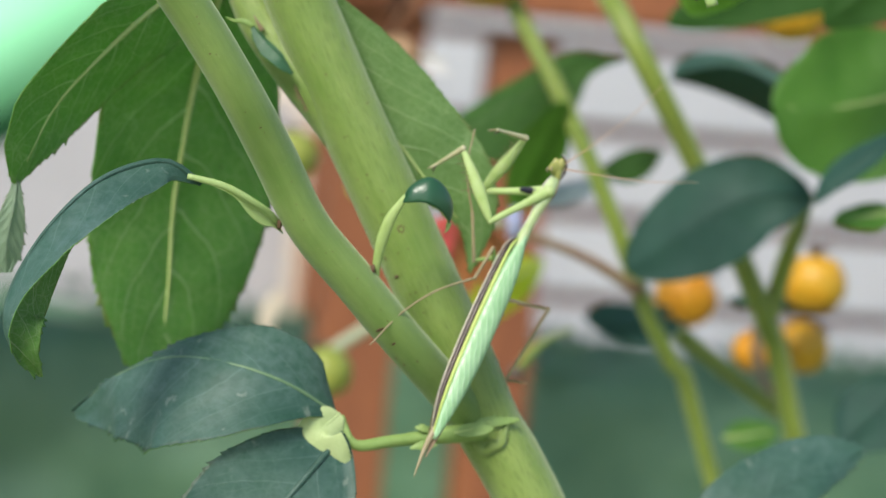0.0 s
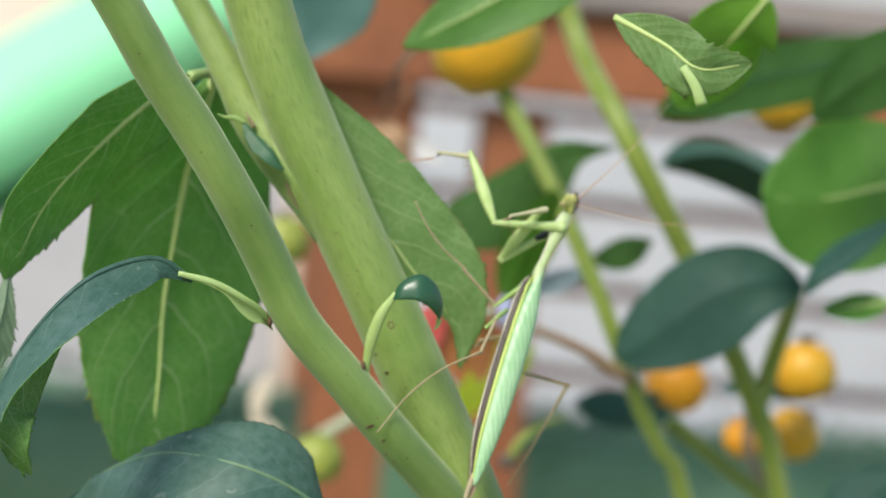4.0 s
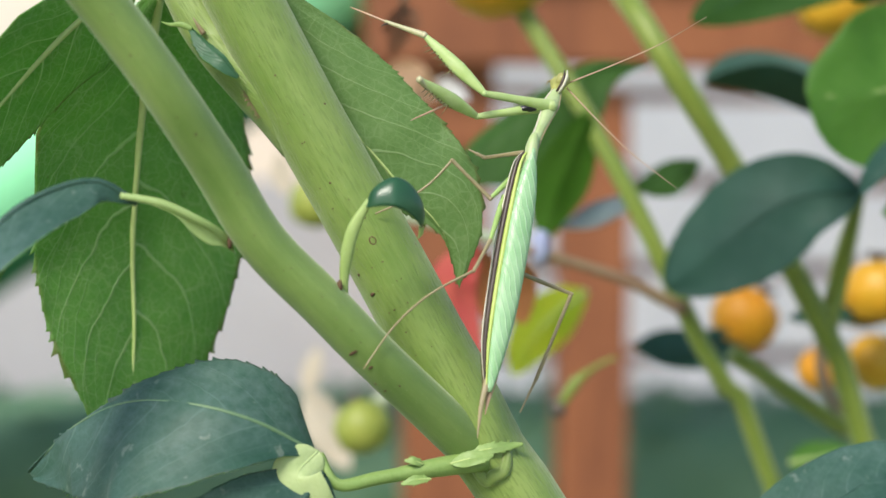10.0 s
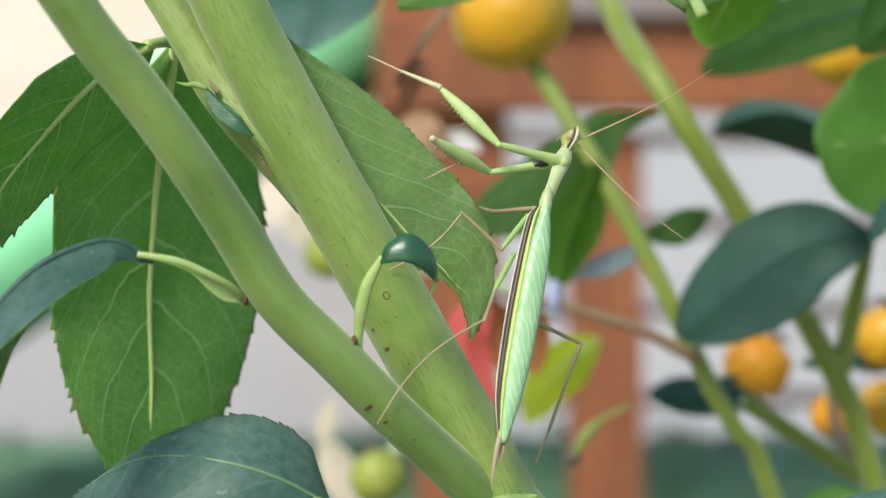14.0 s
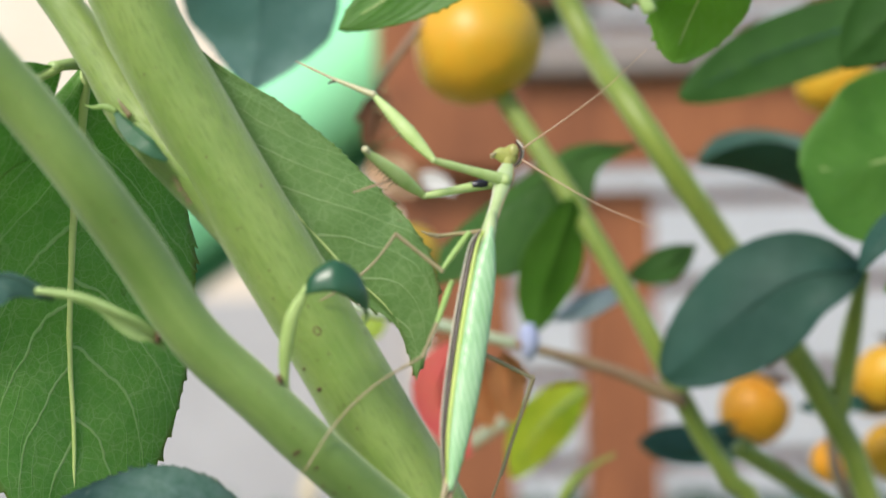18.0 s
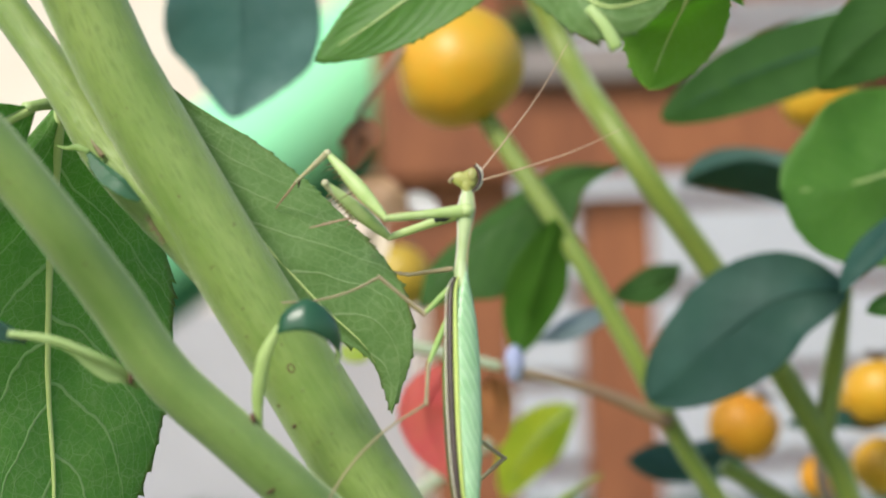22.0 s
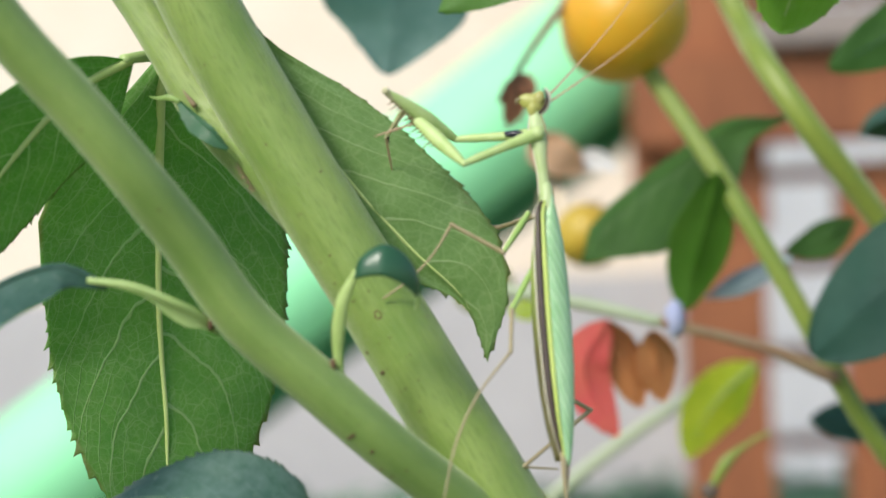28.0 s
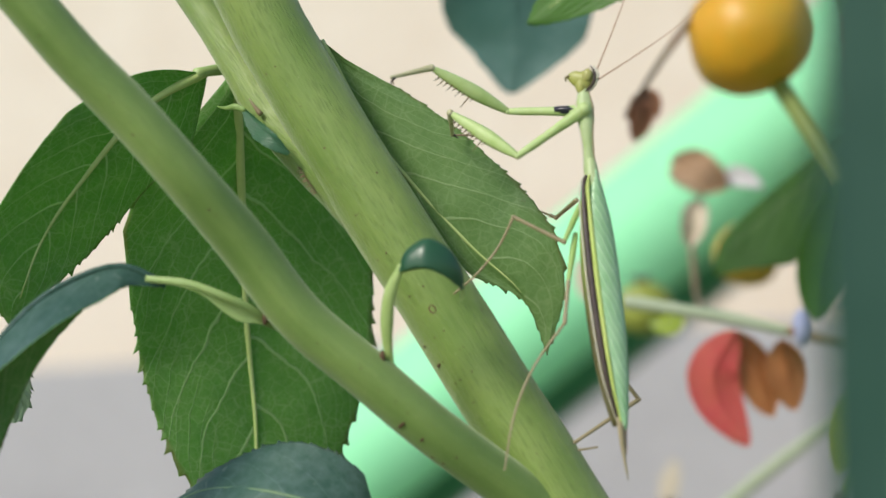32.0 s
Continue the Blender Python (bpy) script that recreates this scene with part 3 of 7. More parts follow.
# large leaves behind
leaf(shrub, [(-0.0144, 0.0220, 1.0450), (-0.0185, 0.0360, 1.0221), (-0.0204, 0.0410, 1.0025), (-0.0210, 0.0440, 0.9875), (-0.0205, 0.0440, 0.9700), (-0.0218, 0.0430, 0.9437)], 0.0575, (-0.62, 0.76, 0.17), (leaf_under, leaf_under), fold=0.02, cup=0.0, tooth=0.062, sharp=2.6, bare=(0.42, 0.34), label="large hanging leaf showing its veined green underside", rib_width=0.00125, teeth=30, rows=180, seed=1, quilt=0.005, halves=([0, 13, 25, 28.0, 27.3, 25.6, 24.2, 22.4, 18.8, 12.2, 0], [0, 13, 23, 29, 31, 30, 28.3, 24.6, 19.5, 12, 0]))
part("petiole", tube([(-0.0058, 0.0120, 1.0317), (-0.0094, 0.0180, 1.0404), (-0.0142, 0.0200, 1.0455), (-0.0201, 0.0120, 1.0445)], [0.0012, 0.0012, 0.0013, 0.0010], 20, 10), pale_petiole, shrub)
leaf(shrub, [(-0.0187, 0.0140, 1.0447), (-0.0291, 0.0040, 1.0372), (-0.0421, 0.0000, 1.0225), (-0.0491, -0.0020, 1.0127), (-0.0530, -0.0040, 1.0033), (-0.0560, -0.0040, 0.9955)], 0.0270, (-0.70, 0.56, 0.44), (leaf_under, leaf_under), fold=0.0, cup=0.0, tooth=0.045, sharp=2.6, teeth=24, bare=(0.97, 0.45), rows=150, label="drooping leaf with pale midrib seen from below", seed=2, rib_width=0.0010, quilt=0.005, halves=([0, 3.4, 6.5, 9.7, 12.8, 13.7, 13.6, 13.2, 12.8, 8.5, 0.8], [1, 14.5, 16, 15.5, 15, 14.5, 13.6, 12, 8.5, 4, 0.8]))
leaf(shrub, [(-0.0556, -0.0040, 0.9965), (-0.0558, -0.0050, 0.9907), (-0.0565, -0.0050, 0.9850), (-0.0567, -0.0050, 0.9812), (-0.0564, -0.0040, 0.9760)], 0.0075, (0.3, -0.9, 0.3), (leaf_grey, leaf_under), rib=leaf_grey, fold=0.5, rows=90, teeth=12, label="curled grey-green tip of the drooping leaf", seed=30, tooth=0.05, sharp=2.2, rib_width=0.0004, halves=([0.8, 1.4, 2.2, 3.0, 3.6, 3.9, 3.9, 3.4, 0.4], [0.8, 1.2, 2.0, 2.6, 3.1, 3.4, 3.4, 2.8, 0.4]))
leaf(shrub, [(0.0065, 0.0120, 1.0488), (0.0183, 0.0130, 1.0254), (0.0336, 0.0120, 1.0060), (0.0443, 0.0120, 0.9947), (0.0479, 0.0130, 0.9827)], 0.0290, (0.02, 1, 0.25), (leaf_pale, leaf_pale), fold=0.04, tooth=0.034, sharp=2.6, teeth=32, rows=170, bare=(0.5, 0.2), rib_width=0.0006, label="pale green leaf behind the stem, seen from below", seed=3, quilt=0.005, halves=([0, 4, 7, 8.5, 9, 8.8, 8, 6.8, 5.2, 4.6, 4.2, 2.2, 0.7, 0.3, 0], [0, 2.4, 5.8, 9.2, 11.6, 13.0, 14.0, 14.4, 14.8, 15.0, 14.8, 13.2, 8.4, 3.8, 0]))
# toothed leaf low beside the stem
leaf(shrub, [(0.1076, 0.03, 0.9173), (0.1195, 0.03, 0.9265), (0.1366, 0.034, 0.9375), (0.1558, 0.042, 0.9453)], 0.0210, (-0.10, -0.85, 0.50), (leaf_top, leaf_under), rib=leaf_top, fold=0.12, cup=0.0, tooth=0.045, sharp=2.2, teeth=22, rows=130, bare=(0.85, 0.15), rib_width=0.0004, seed=27, label="dark toothed leaf low beside the stem", halves=([2, 7.5, 10.5, 11.5, 11.5, 10.5, 8, 0.8], [2, 6, 8, 8.5, 7.5, 6, 4, 0.8]))
part("petiole", tube([(0.0700, 0.0060, 0.9120), (0.0926, 0.0204, 0.9092), (0.1076, 0.03, 0.9173)], [0.0016, 0.0013, 0.0010], 20, 10), stalk_green, shrub)
# leaf that bends over, on a pale petiole
def wing(upper, lower, thick, material, parent, label):
    """A thin tapering flange between two edges, creased along its middle."""
    bm = bmesh.new()
    a, b = spline(upper, 24), spline(lower, 24)
    skins = []
    for side in (1, -1):
        rows = []
        for p, q in zip(a, b):
            across = q - p
            out = across.cross(a[-1] - a[0]).normalized()
            out = out if out.y < 0 else -out
            rows.append([bm.verts.new(p + across * f + out * (thick * side * (1 - 0.6 * f) - 0.0005 * math.sin(math.pi * f))) for f in (0, 0.25, 0.5, 0.75, 0.92, 1)])
        skins.append(rows)
    for rows in skins:
        for r, q in zip(rows, rows[1:]):
            for k in range(5):
                bm.faces.new((r[k], r[k + 1], q[k + 1], q[k]))
    front, rear = skins
    for i in range(23):
        for k in (0, 5):
            bm.faces.new((front[i][k], front[i + 1][k], rear[i + 1][k], rear[i][k]))
    for i in (0, 23):
        bm.faces.new(front[i] + rear[i][::-1])
    bmesh.ops.recalc_face_normals(bm, faces=bm.faces[:])
    return part("wing", bm, material, parent, label)


stalk = part("petiole", tube([(0.0010, -0.0215, 0.9920), (-0.0013, -0.0250, 0.9944), (-0.0050, -0.0280, 0.9967), (-0.0116, -0.0300, 0.9997), (-0.0195, -0.0305, 1.0012)], [0.0008, 0.0008, 0.0008, 0.0008, 0.0006], 26, 10, flat=0.7), pale_petiole, shrub, "pale petiole, winged towards its foot")
wing([(-0.0150, -0.0304, 1.0006), (-0.0116, -0.0300, 0.9997), (-0.0050, -0.0280, 0.9967), (-0.0013, -0.0250, 0.9944), (0.0012, -0.0215, 0.9920)],
     [(-0.0145, -0.0305, 0.9998), (-0.0096, -0.0295, 0.9977), (-0.0061, -0.0270, 0.9942), (-0.0031, -0.0255, 0.9921), (-0.0007, -0.0240, 0.9918), (0.0020, -0.0210, 0.9903)], 0.0004, pale_petiole, stalk, "thin pale green flange")
part("bud_scar", ball((0.0008, -0.0238, 0.9924), (0.0005, 0.0006, 0.0011), 5, 0.25, 12), scar, shrub, "dry brown scale at the petiole's foot")
leaf(shrub, [(-0.0165, -0.0280, 0.9999), (-0.0247, -0.0310, 1.0040), (-0.0370, -0.0360, 0.9994), (-0.0468, -0.0420, 0.9889), (-0.0527, -0.0460, 0.9775), (-0.0538, -0.0480, 0.9696), (-0.0511, -0.0460, 0.9628), (-0.0458, -0.0420, 0.9584)], 0.0160, (-0.1, -0.35, 0.95), (leaf_top, leaf_under), rib=leaf_top, fold=1.1, face2=(-1.0, 0.40, 0.1), tooth=0.055, sharp=2.2, teeth=26, rows=150, halves=([0, 3.2, 5.6, 7.0, 7.4, 7.2, 6.2, 4.4, 2.2, 1.0, 0], [0, 3, 5.5, 7, 7.6, 8, 8.4, 8.2, 6.8, 4, 0]), label="dark bluish leaf bending over at its middle", seed=4)
leaf(shrub, [(0.0186, -0.0120, 0.9507), (0.0068, -0.0160, 0.9575), (-0.0060, -0.0140, 0.9609), (-0.0197, -0.0060, 0.9606), (-0.0316, 0.0040, 0.9540), (-0.0399, 0.0140, 0.9442)], 0.0298, (0.05, -0.80, 0.58), (leaf_top, leaf_under), rib=rib_dark, fold=0.10, cup=0.0, tooth=0.045, sharp=2.2, teeth=30, rows=160, quilt=0.006, halves=([0, 4.5, 11, 16.5, 20, 22.5, 22, 18.5, 14.3, 9, 1.5], [0, 10.8, 12.3, 12.3, 10.2, 6.5, 2.8, 1.2, 0.6, 0.4, 0.2]), label="broad dark blue-green leaf with a waxy bloom", blunt=0.55, rib_width=0.0005, seed=5)
leaf(shrub, [(0.0192, -0.0140, 0.9476), (0.0091, -0.0200, 0.9352), (-0.0043, -0.0220, 0.9174), (-0.0115, -0.0220, 0.9011)], 0.0350, (0.1, -0.9, 0.45), (leaf_top, leaf_under), rib=leaf_top, peak=0.48, fold=0.12, tooth=0.05, sharp=2.2, teeth=26, rows=130, label="dark leaf hanging below the leaf stalk", seed=6)
leaf(shrub, [(0.0181, -0.0130, 0.9518), (0.0140, -0.0160, 0.9474), (0.0164, -0.0160, 0.9432), (0.0202, -0.0150, 0.9384)], 0.0100, (0.2, 0.9, 0.2), (pale_blade, pale_blade), rib=pale_blade, fold=0.15, rows=60, tooth=0.012, sharp=2, blunt=0.45, rib_width=0.0003, label="small pale yellow-green leaflet", seed=32)
part("petiole", tube([(0.0516, -0.0040, 0.9488), (0.0408, -0.0080, 0.9478), (0.0303, -0.0110, 0.9462), (0.0220, -0.0130, 0.9452), (0.0185, -0.0120, 0.9511)], [0.0024, 0.0020, 0.0014, 0.0013, 0.0008], 34, 12, 0.15), stalk_green, shrub, "winged leaf stalk with ragged bracts")
for a, b, w in (((0.0444, -0.0090, 0.9488), (0.0530, -0.0100, 0.9505), 0.0030), ((0.0460, -0.0060, 0.9499), (0.0594, -0.0060, 0.9524), 0.0022), ((0.0391, -0.0100, 0.9488), (0.0352, -0.0108, 0.9496), 0.0014), ((0.0406, -0.0100, 0.9459), (0.0345, -0.0110, 0.9450), 0.0016)):
    mid = (Vector(a) + Vector(b)) / 2 + Vector((0, -0.0006, 0.0004))
    leaf(shrub, [a, mid, b], w, (0.1, -0.9, 0.4), (stalk_green, stalk_green), fold=0.3, rows=70, teeth=13, tooth=0.022, sharp=1.5, name="bract", label="ragged fringed bract", rib_width=0.0002)
ridge = [on_stem(STEM_B, RAD_B, p)[0] for p in ((0.0445, -0.0100, 0.9458), (0.0474, -0.0120, 0.9445), (0.0518, -0.0120, 0.9456), (0.0551, -0.0100, 0.9484), (0.0585, -0.0060, 0.9518))]
part("collar", tube(ridge, [0.0004, 0.0013, 0.0015, 0.0012, 0.0004], 30, 12), bark, shrub, "raised leaf-scar ridge on the stem")
part("collar_scar", tube([p + Vector((0.0004, -0.0004, -0.0007)) for p in ridge[1:4]], [0.0001, 0.0002, 0.0001], 16, 6), scar, shrub)
part("petiole", tube([(0.0232, -0.0178, 0.9802), (0.0227, -0.0195, 0.9858), (0.0233, -0.0215, 0.9914), (0.0246, -0.0230, 0.9961), (0.0272, -0.0240, 1.0007)], [0.0004, 0.0009, 0.0013, 0.0012, 0.0006], 28, 10, flat=0.6), petiole_yellow, shrub, "small pale curved petiole")
part("bud_scar", ball((0.0218, -0.0205, 0.9841), (0.0006, 0.0006, 0.0013), 4, 0.2, 12), scar, shrub, "dry brown scale at the petiole's foot")


def hood(ridge, edge, bulge, materials, name, label, rows=40, cols=10):
    """A small leaf folded over its midrib like a hood: both halves hang from the ridge and bulge to either side."""
    bm = bmesh.new()
    top, low = spline(ridge, rows), spline(edge, rows)
    skins = []
    for k, shrink in enumerate((1.0, 0.9)):
        grid = []
        for i in range(rows):
            u = i / (rows - 1)
            b = bulge * math.sin(math.pi * min(0.06 + 0.94 * u, 1.0)) ** 0.6 * shrink
            row = []
            for c in range(-cols, cols + 1):
                v = abs(c) / cols
                p = top[i].lerp(low[i], (v ** 1.35) * (0.97 if k else 1.0) + (0.03 if k else 0.0))
                row.append(bm.verts.new(p + Vector((0, math.copysign(b * math.sin(0.5 * math.pi * v ** 0.8), c) if c else 0, 0))))
            grid.append(row)
        skins.append(grid)
    for k, grid in enumerate(skins):
        for i in range(rows - 1):
            for c in range(2 * cols):
                bm.faces.new((grid[i][c], grid[i + 1][c], grid[i + 1][c + 1], grid[i][c + 1])).material_index = k
    for c in (0, 2 * cols):
        for i in range(rows - 1):
            bm.faces.new((skins[0][i][c], skins[0][i + 1][c], skins[1][i + 1][c], skins[1][i][c])).material_index = 1
    bmesh.ops.recalc_face_normals(bm, faces=bm.faces[:])
    return part(name, bm, materials, shrub, label)


curled = hood([(0.0265, -0.0235, 0.9995), (0.0275, -0.0240, 1.0025), (0.0298, -0.0240, 1.0045), (0.0325, -0.0240, 1.0052), (0.0354, -0.0230, 1.0036), (0.0374, -0.0220, 1.0007), (0.0380, -0.0210, 0.9977), (0.0376, -0.0200, 0.9955)],
              [(0.0266, -0.0235, 0.9993), (0.0283, -0.0240, 0.9995), (0.0301, -0.0240, 0.9997), (0.0320, -0.0240, 0.9995), (0.0342, -0.0230, 0.9986), (0.0358, -0.0220, 0.9974), (0.0370, -0.0210, 0.9961), (0.0375, -0.0200, 0.9953)],
              0.0026, (leaf_glossy, leaf_lime), "leaf", "small dark glossy curled leaf")
part("leaf_tip", tube([(0.0375, -0.0200, 0.9957), (0.0373, -0.0195, 0.9943), (0.0367, -0.0195, 0.9933)], [0.0006, 0.00045, 0.0001], 10, 8, flat=0.6), petiole_yellow, curled, "pale twisted tip")
leaf(shrub, [(0.0022, -0.0030, 1.0250), (-0.0010, -0.0035, 1.0284), (-0.0042, -0.0015, 1.0312), (-0.0074, 0.0010, 1.0348)], 0.0060, (-0.15, -0.75, 0.65), (leaf_sprout, leaf_under), rib=leaf_sprout, fold=0.55, teeth=24, tooth=0.02, sharp=2, label="small folded sprouting leaf in the stem's fork", seed=8, rows=110, rib_width=0.0002, halves=([0.5, 1.7, 2.2, 2.3, 2.0, 1.4, 0.5], [0.3, 0.8, 1.0, 1.0, 0.9, 0.6, 0.3]))
part("leaf_tip", tube([(-0.0072, 0.0008, 1.0346), (-0.0094, 0.0012, 1.0355), (-0.0115, 0.0020, 1.0355), (-0.0134, 0.0028, 1.0361)], [0.0005, 0.0007, 0.0004, 0.0001], 14, 8, flat=0.5), stalk_green, shrub, "pale scale at the sprout's tip")
part("stipule", tube([(-0.0049, 0.0040, 1.0339), (-0.0064, 0.0040, 1.0360), (-0.0071, 0.0040, 1.0372)], [0.0006, 0.0004, 0.0001], 8, 8), twig_red, shrub, "tiny reddish stipule")
rng = random.Random(77)
bm = bmesh.new()
for k in range(16):
    a = Vector((0.0034, 0.0005, 1.0222)).lerp(Vector((0.0064, 0.0000, 1.0172)), k / 15)
    d = Vector((-0.9, -0.2, rng.uniform(-0.6, 0.2))).normalized() * rng.uniform(0.0005, 0.0013)
    tube([a, a + d * 0.6 + Vector((0, 0, 0.0002)), a + d], [0.00014, 0.0001, 0.00005], 4, 5, bm=bm)
part("stipule_fringe", bm, twig_red, shrub, "short brown hairs fringing the node")

# ---- the fruiting shrub behind ----
back = thing("fruit_shrub", "fruiting shrub with orange hips and dark oval leaves", "shrub")
BS1 = [(0.0829, 0.262, 1.075), (0.0881, 0.262, 1.0655), (0.1053, 0.2500, 1.0351), (0.1232, 0.2410, 1.0012), (0.1377, 0.2400, 0.9709), (0.1518, 0.2410, 0.9437), (0.1654, 0.2450, 0.9210), (0.28, 0.25, 0.6), (0.35, 0.25, 0.0)]
part("stem", tube(BS1, [0.0030, 0.0030, 0.0030, 0.0030, 0.0031, 0.0032, 0.0034, 0.006, 0.008], 60, 16, 0.05), bark_far, back)
BS2 = [(0.06, 0.21, 1.2), (0.1127, 0.2750, 1.0917), (0.1252, 0.2300, 1.0534), (0.1576, 0.2450, 1.0084), (0.1811, 0.2500, 0.9707), (0.1994, 0.2550, 0.9287), (0.26, 0.255, 0.7), (0.33, 0.26, 0.0)]
part("stem", tube(BS2, [0.0039, 0.0039, 0.0039, 0.0040, 0.0041, 0.0044, 0.007, 0.008], 60, 16, 0.05), bark_far, back)
part("branch", tube([(0.1875, 0.2520, 0.9616), (0.1910, 0.2480, 0.9833), (0.1894, 0.2220, 1.0047)], [0.0034, 0.0032, 0.0016], 16, 10), bark_far, back)
part("branch", tube([(0.1387, 0.2360, 0.9679), (0.1225, 0.2350, 0.9762), (0.1070, 0.2330, 0.9815), (0.0975, 0.2310, 0.9842), (0.0885, 0.2300, 0.9868)], [0.0022, 0.0020, 0.0017, 0.0015, 0.0015], 30, 10, 0.15), twig_red, back, "reddish side twig")
part("branch", tube([(0.0890, 0.2302, 0.9866), (0.0710, 0.2300, 0.9918), (0.0566, 0.2300, 0.9952), (0.0420, 0.2300, 0.9985)], [0.0016, 0.0019, 0.0020, 0.0020], 24, 10, 0.15), twig_grey, back, "grey-green end of the side twig")
part("branch", tube([(0.1569, 0.2500, 0.9537), (0.1797, 0.2650, 0.9398), (0.2011, 0.2750, 0.9267)], [0.003, 0.003, 0.003], 16, 10), bark_far, back)
part("branch", tube([(0.0474, 0.4100, 0.9195), (0.0794, 0.4100, 0.9426), (0.1172, 0.4100, 0.9653)], [0.0026, 0.0024, 0.0018], 16, 10), twig_grey, back, "pale grey-green branch")
part("branch", tube([(0.2043, 0.2700, 0.9277), (0.1945, 0.2800, 0.9399), (0.1942, 0.2900, 0.9593)], [0.002, 0.002, 0.0015], 12, 8), twig_red, back)
part("branch", tube([(0.0508, 0.2450, 1.0621), (0.0587, 0.2500, 1.0736), (0.0730, 0.2550, 1.0914)], [0.0008, 0.0012, 0.0016], 12, 8), twig_red, back, "thin brown fruit stalk")
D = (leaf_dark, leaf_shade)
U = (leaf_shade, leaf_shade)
leaf(back, [(0.1869, 0.2100, 1.0055), (0.1667, 0.2120, 1.0030), (0.1470, 0.2170, 0.9893), (0.1305, 0.2240, 0.9754)], 0.0335, (-0.05, -0.93, 0.35), D, rib=leaf_dark, peak=0.5, label="dark oval leaf with a bluish bloom", seed=11, tooth=0.02, blunt=0.55)
leaf(back, [(0.1313, 0.2620, 1.0457), (0.1229, 0.2600, 1.0452), (0.1128, 0.2580, 1.0428), (0.0989, 0.2560, 1.0330), (0.0851, 0.2540, 1.0242), (0.0747, 0.2520, 1.0158), (0.0672, 0.2500, 1.0047)], 0.0300, (-0.20, -0.85, 0.50), (leaf_deep, leaf_deep), rib=leaf_deep, fold=0.45, cup=0.0, label="long dark leaf arching off its stem", seed=12, tooth=0.02, halves=([0.5, 4, 9, 14, 17, 17, 16, 11.5, 0], [0.5, 3.5, 5.5, 6.5, 7, 7, 6.5, 5, 0]))
leaf(back, [(0.1077, 0.2400, 1.0293), (0.1040, 0.2460, 1.0149), (0.0993, 0.2520, 1.0003), (0.0969, 0.2540, 0.9895)], 0.0180, (0.2, -0.95, 0.1), (leaf_mid, leaf_mid), rib=leaf_mid, peak=0.52, label="hanging dark green leaf", seed=13, tooth=0.02, blunt=0.6)
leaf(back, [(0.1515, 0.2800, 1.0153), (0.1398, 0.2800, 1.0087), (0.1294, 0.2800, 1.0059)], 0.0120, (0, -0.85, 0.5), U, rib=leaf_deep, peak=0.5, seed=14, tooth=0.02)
leaf(back, [(0.1040, 0.2700, 0.9930), (0.1156, 0.2700, 0.9976), (0.1305, 0.2700, 1.0040)], 0.0105, (0, -0.6, 0.8), (leaf_highlit, leaf_highlit), rib=leaf_highlit, peak=0.5, seed=34, tooth=0.02, label="small leaf with a pale bluish highlight in its colour")
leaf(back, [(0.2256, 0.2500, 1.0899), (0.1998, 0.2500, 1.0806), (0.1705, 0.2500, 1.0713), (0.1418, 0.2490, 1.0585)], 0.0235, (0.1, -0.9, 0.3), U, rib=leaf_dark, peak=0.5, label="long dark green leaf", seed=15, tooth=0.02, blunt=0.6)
leaf(back, [(0.2177, 0.2900, 1.0150), (0.2059, 0.2920, 1.0236), (0.1937, 0.2950, 1.0312), (0.1755, 0.3000, 1.0380), (0.1562, 0.3000, 1.0417)], 0.0290, (-0.05, -0.20, 0.95), (leaf_sheen, leaf_dark), rib=leaf_dark, peak=0.55, fold=-0.80, label="dark leaf with a pale bluish sheen on top", seed=16, tooth=0.02, blunt=0.5)
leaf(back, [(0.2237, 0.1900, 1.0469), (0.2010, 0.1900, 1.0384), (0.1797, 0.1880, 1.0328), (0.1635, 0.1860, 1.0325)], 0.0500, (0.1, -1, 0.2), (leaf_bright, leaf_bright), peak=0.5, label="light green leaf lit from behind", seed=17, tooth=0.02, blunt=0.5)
leaf(back, [(0.1986, 0.1600, 1.0291), (0.1860, 0.1600, 1.0191), (0.1766, 0.1600, 1.0106), (0.1725, 0.1600, 1.0034)], 0.0110, (-0.3, -0.6, 0.8), D, rib=leaf_dark, peak=0.5, label="narrow bluish leaf", seed=36, tooth=0.02)
leaf(back, [(0.2032, 0.1700, 1.0037), (0.1924, 0.1700, 1.0011), (0.1815, 0.1700, 0.9986)], 0.0110, (-0.1, -0.7, 0.7), (leaf_bright, leaf_under), peak=0.5, seed=37, tooth=0.04)
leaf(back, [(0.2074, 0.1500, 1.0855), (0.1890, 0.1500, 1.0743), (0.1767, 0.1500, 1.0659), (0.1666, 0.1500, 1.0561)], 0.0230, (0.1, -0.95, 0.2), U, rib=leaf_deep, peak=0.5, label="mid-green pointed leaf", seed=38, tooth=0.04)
leaf(back, [(0.1254, 0.0600, 1.0809), (0.1205, 0.0700, 1.0713), (0.1183, 0.0900, 1.0637), (0.1145, 0.1000, 1.0528)], 0.0270, (0.1, -1, 0.2), (leaf_backlit, leaf_backlit), peak=0.5, label="translucent green leaf, coloured brighter for sun from behind", seed=18, tooth=0.04, blunt=0.6)
leaf(back, [(0.0698, -0.0200, 1.0646), (0.0803, -0.0250, 1.0594), (0.0876, -0.0300, 1.0545), (0.0988, -0.0300, 1.0571)], 0.0130, (0.1, 0.9, 0.3), (leaf_top, leaf_pale), peak=0.5, label="pale grey-green leaf underside", seed=39, tooth=0.06, teeth=14)
part("curled_tip", tube([(0.0836, -0.0300, 1.0546), (0.0863, -0.0310, 1.0509), (0.0883, -0.0310, 1.0468)], [0.0010, 0.0012, 0.0013], 10, 8, flat=0.5), pale_petiole, back, "pale curled leaf tip")
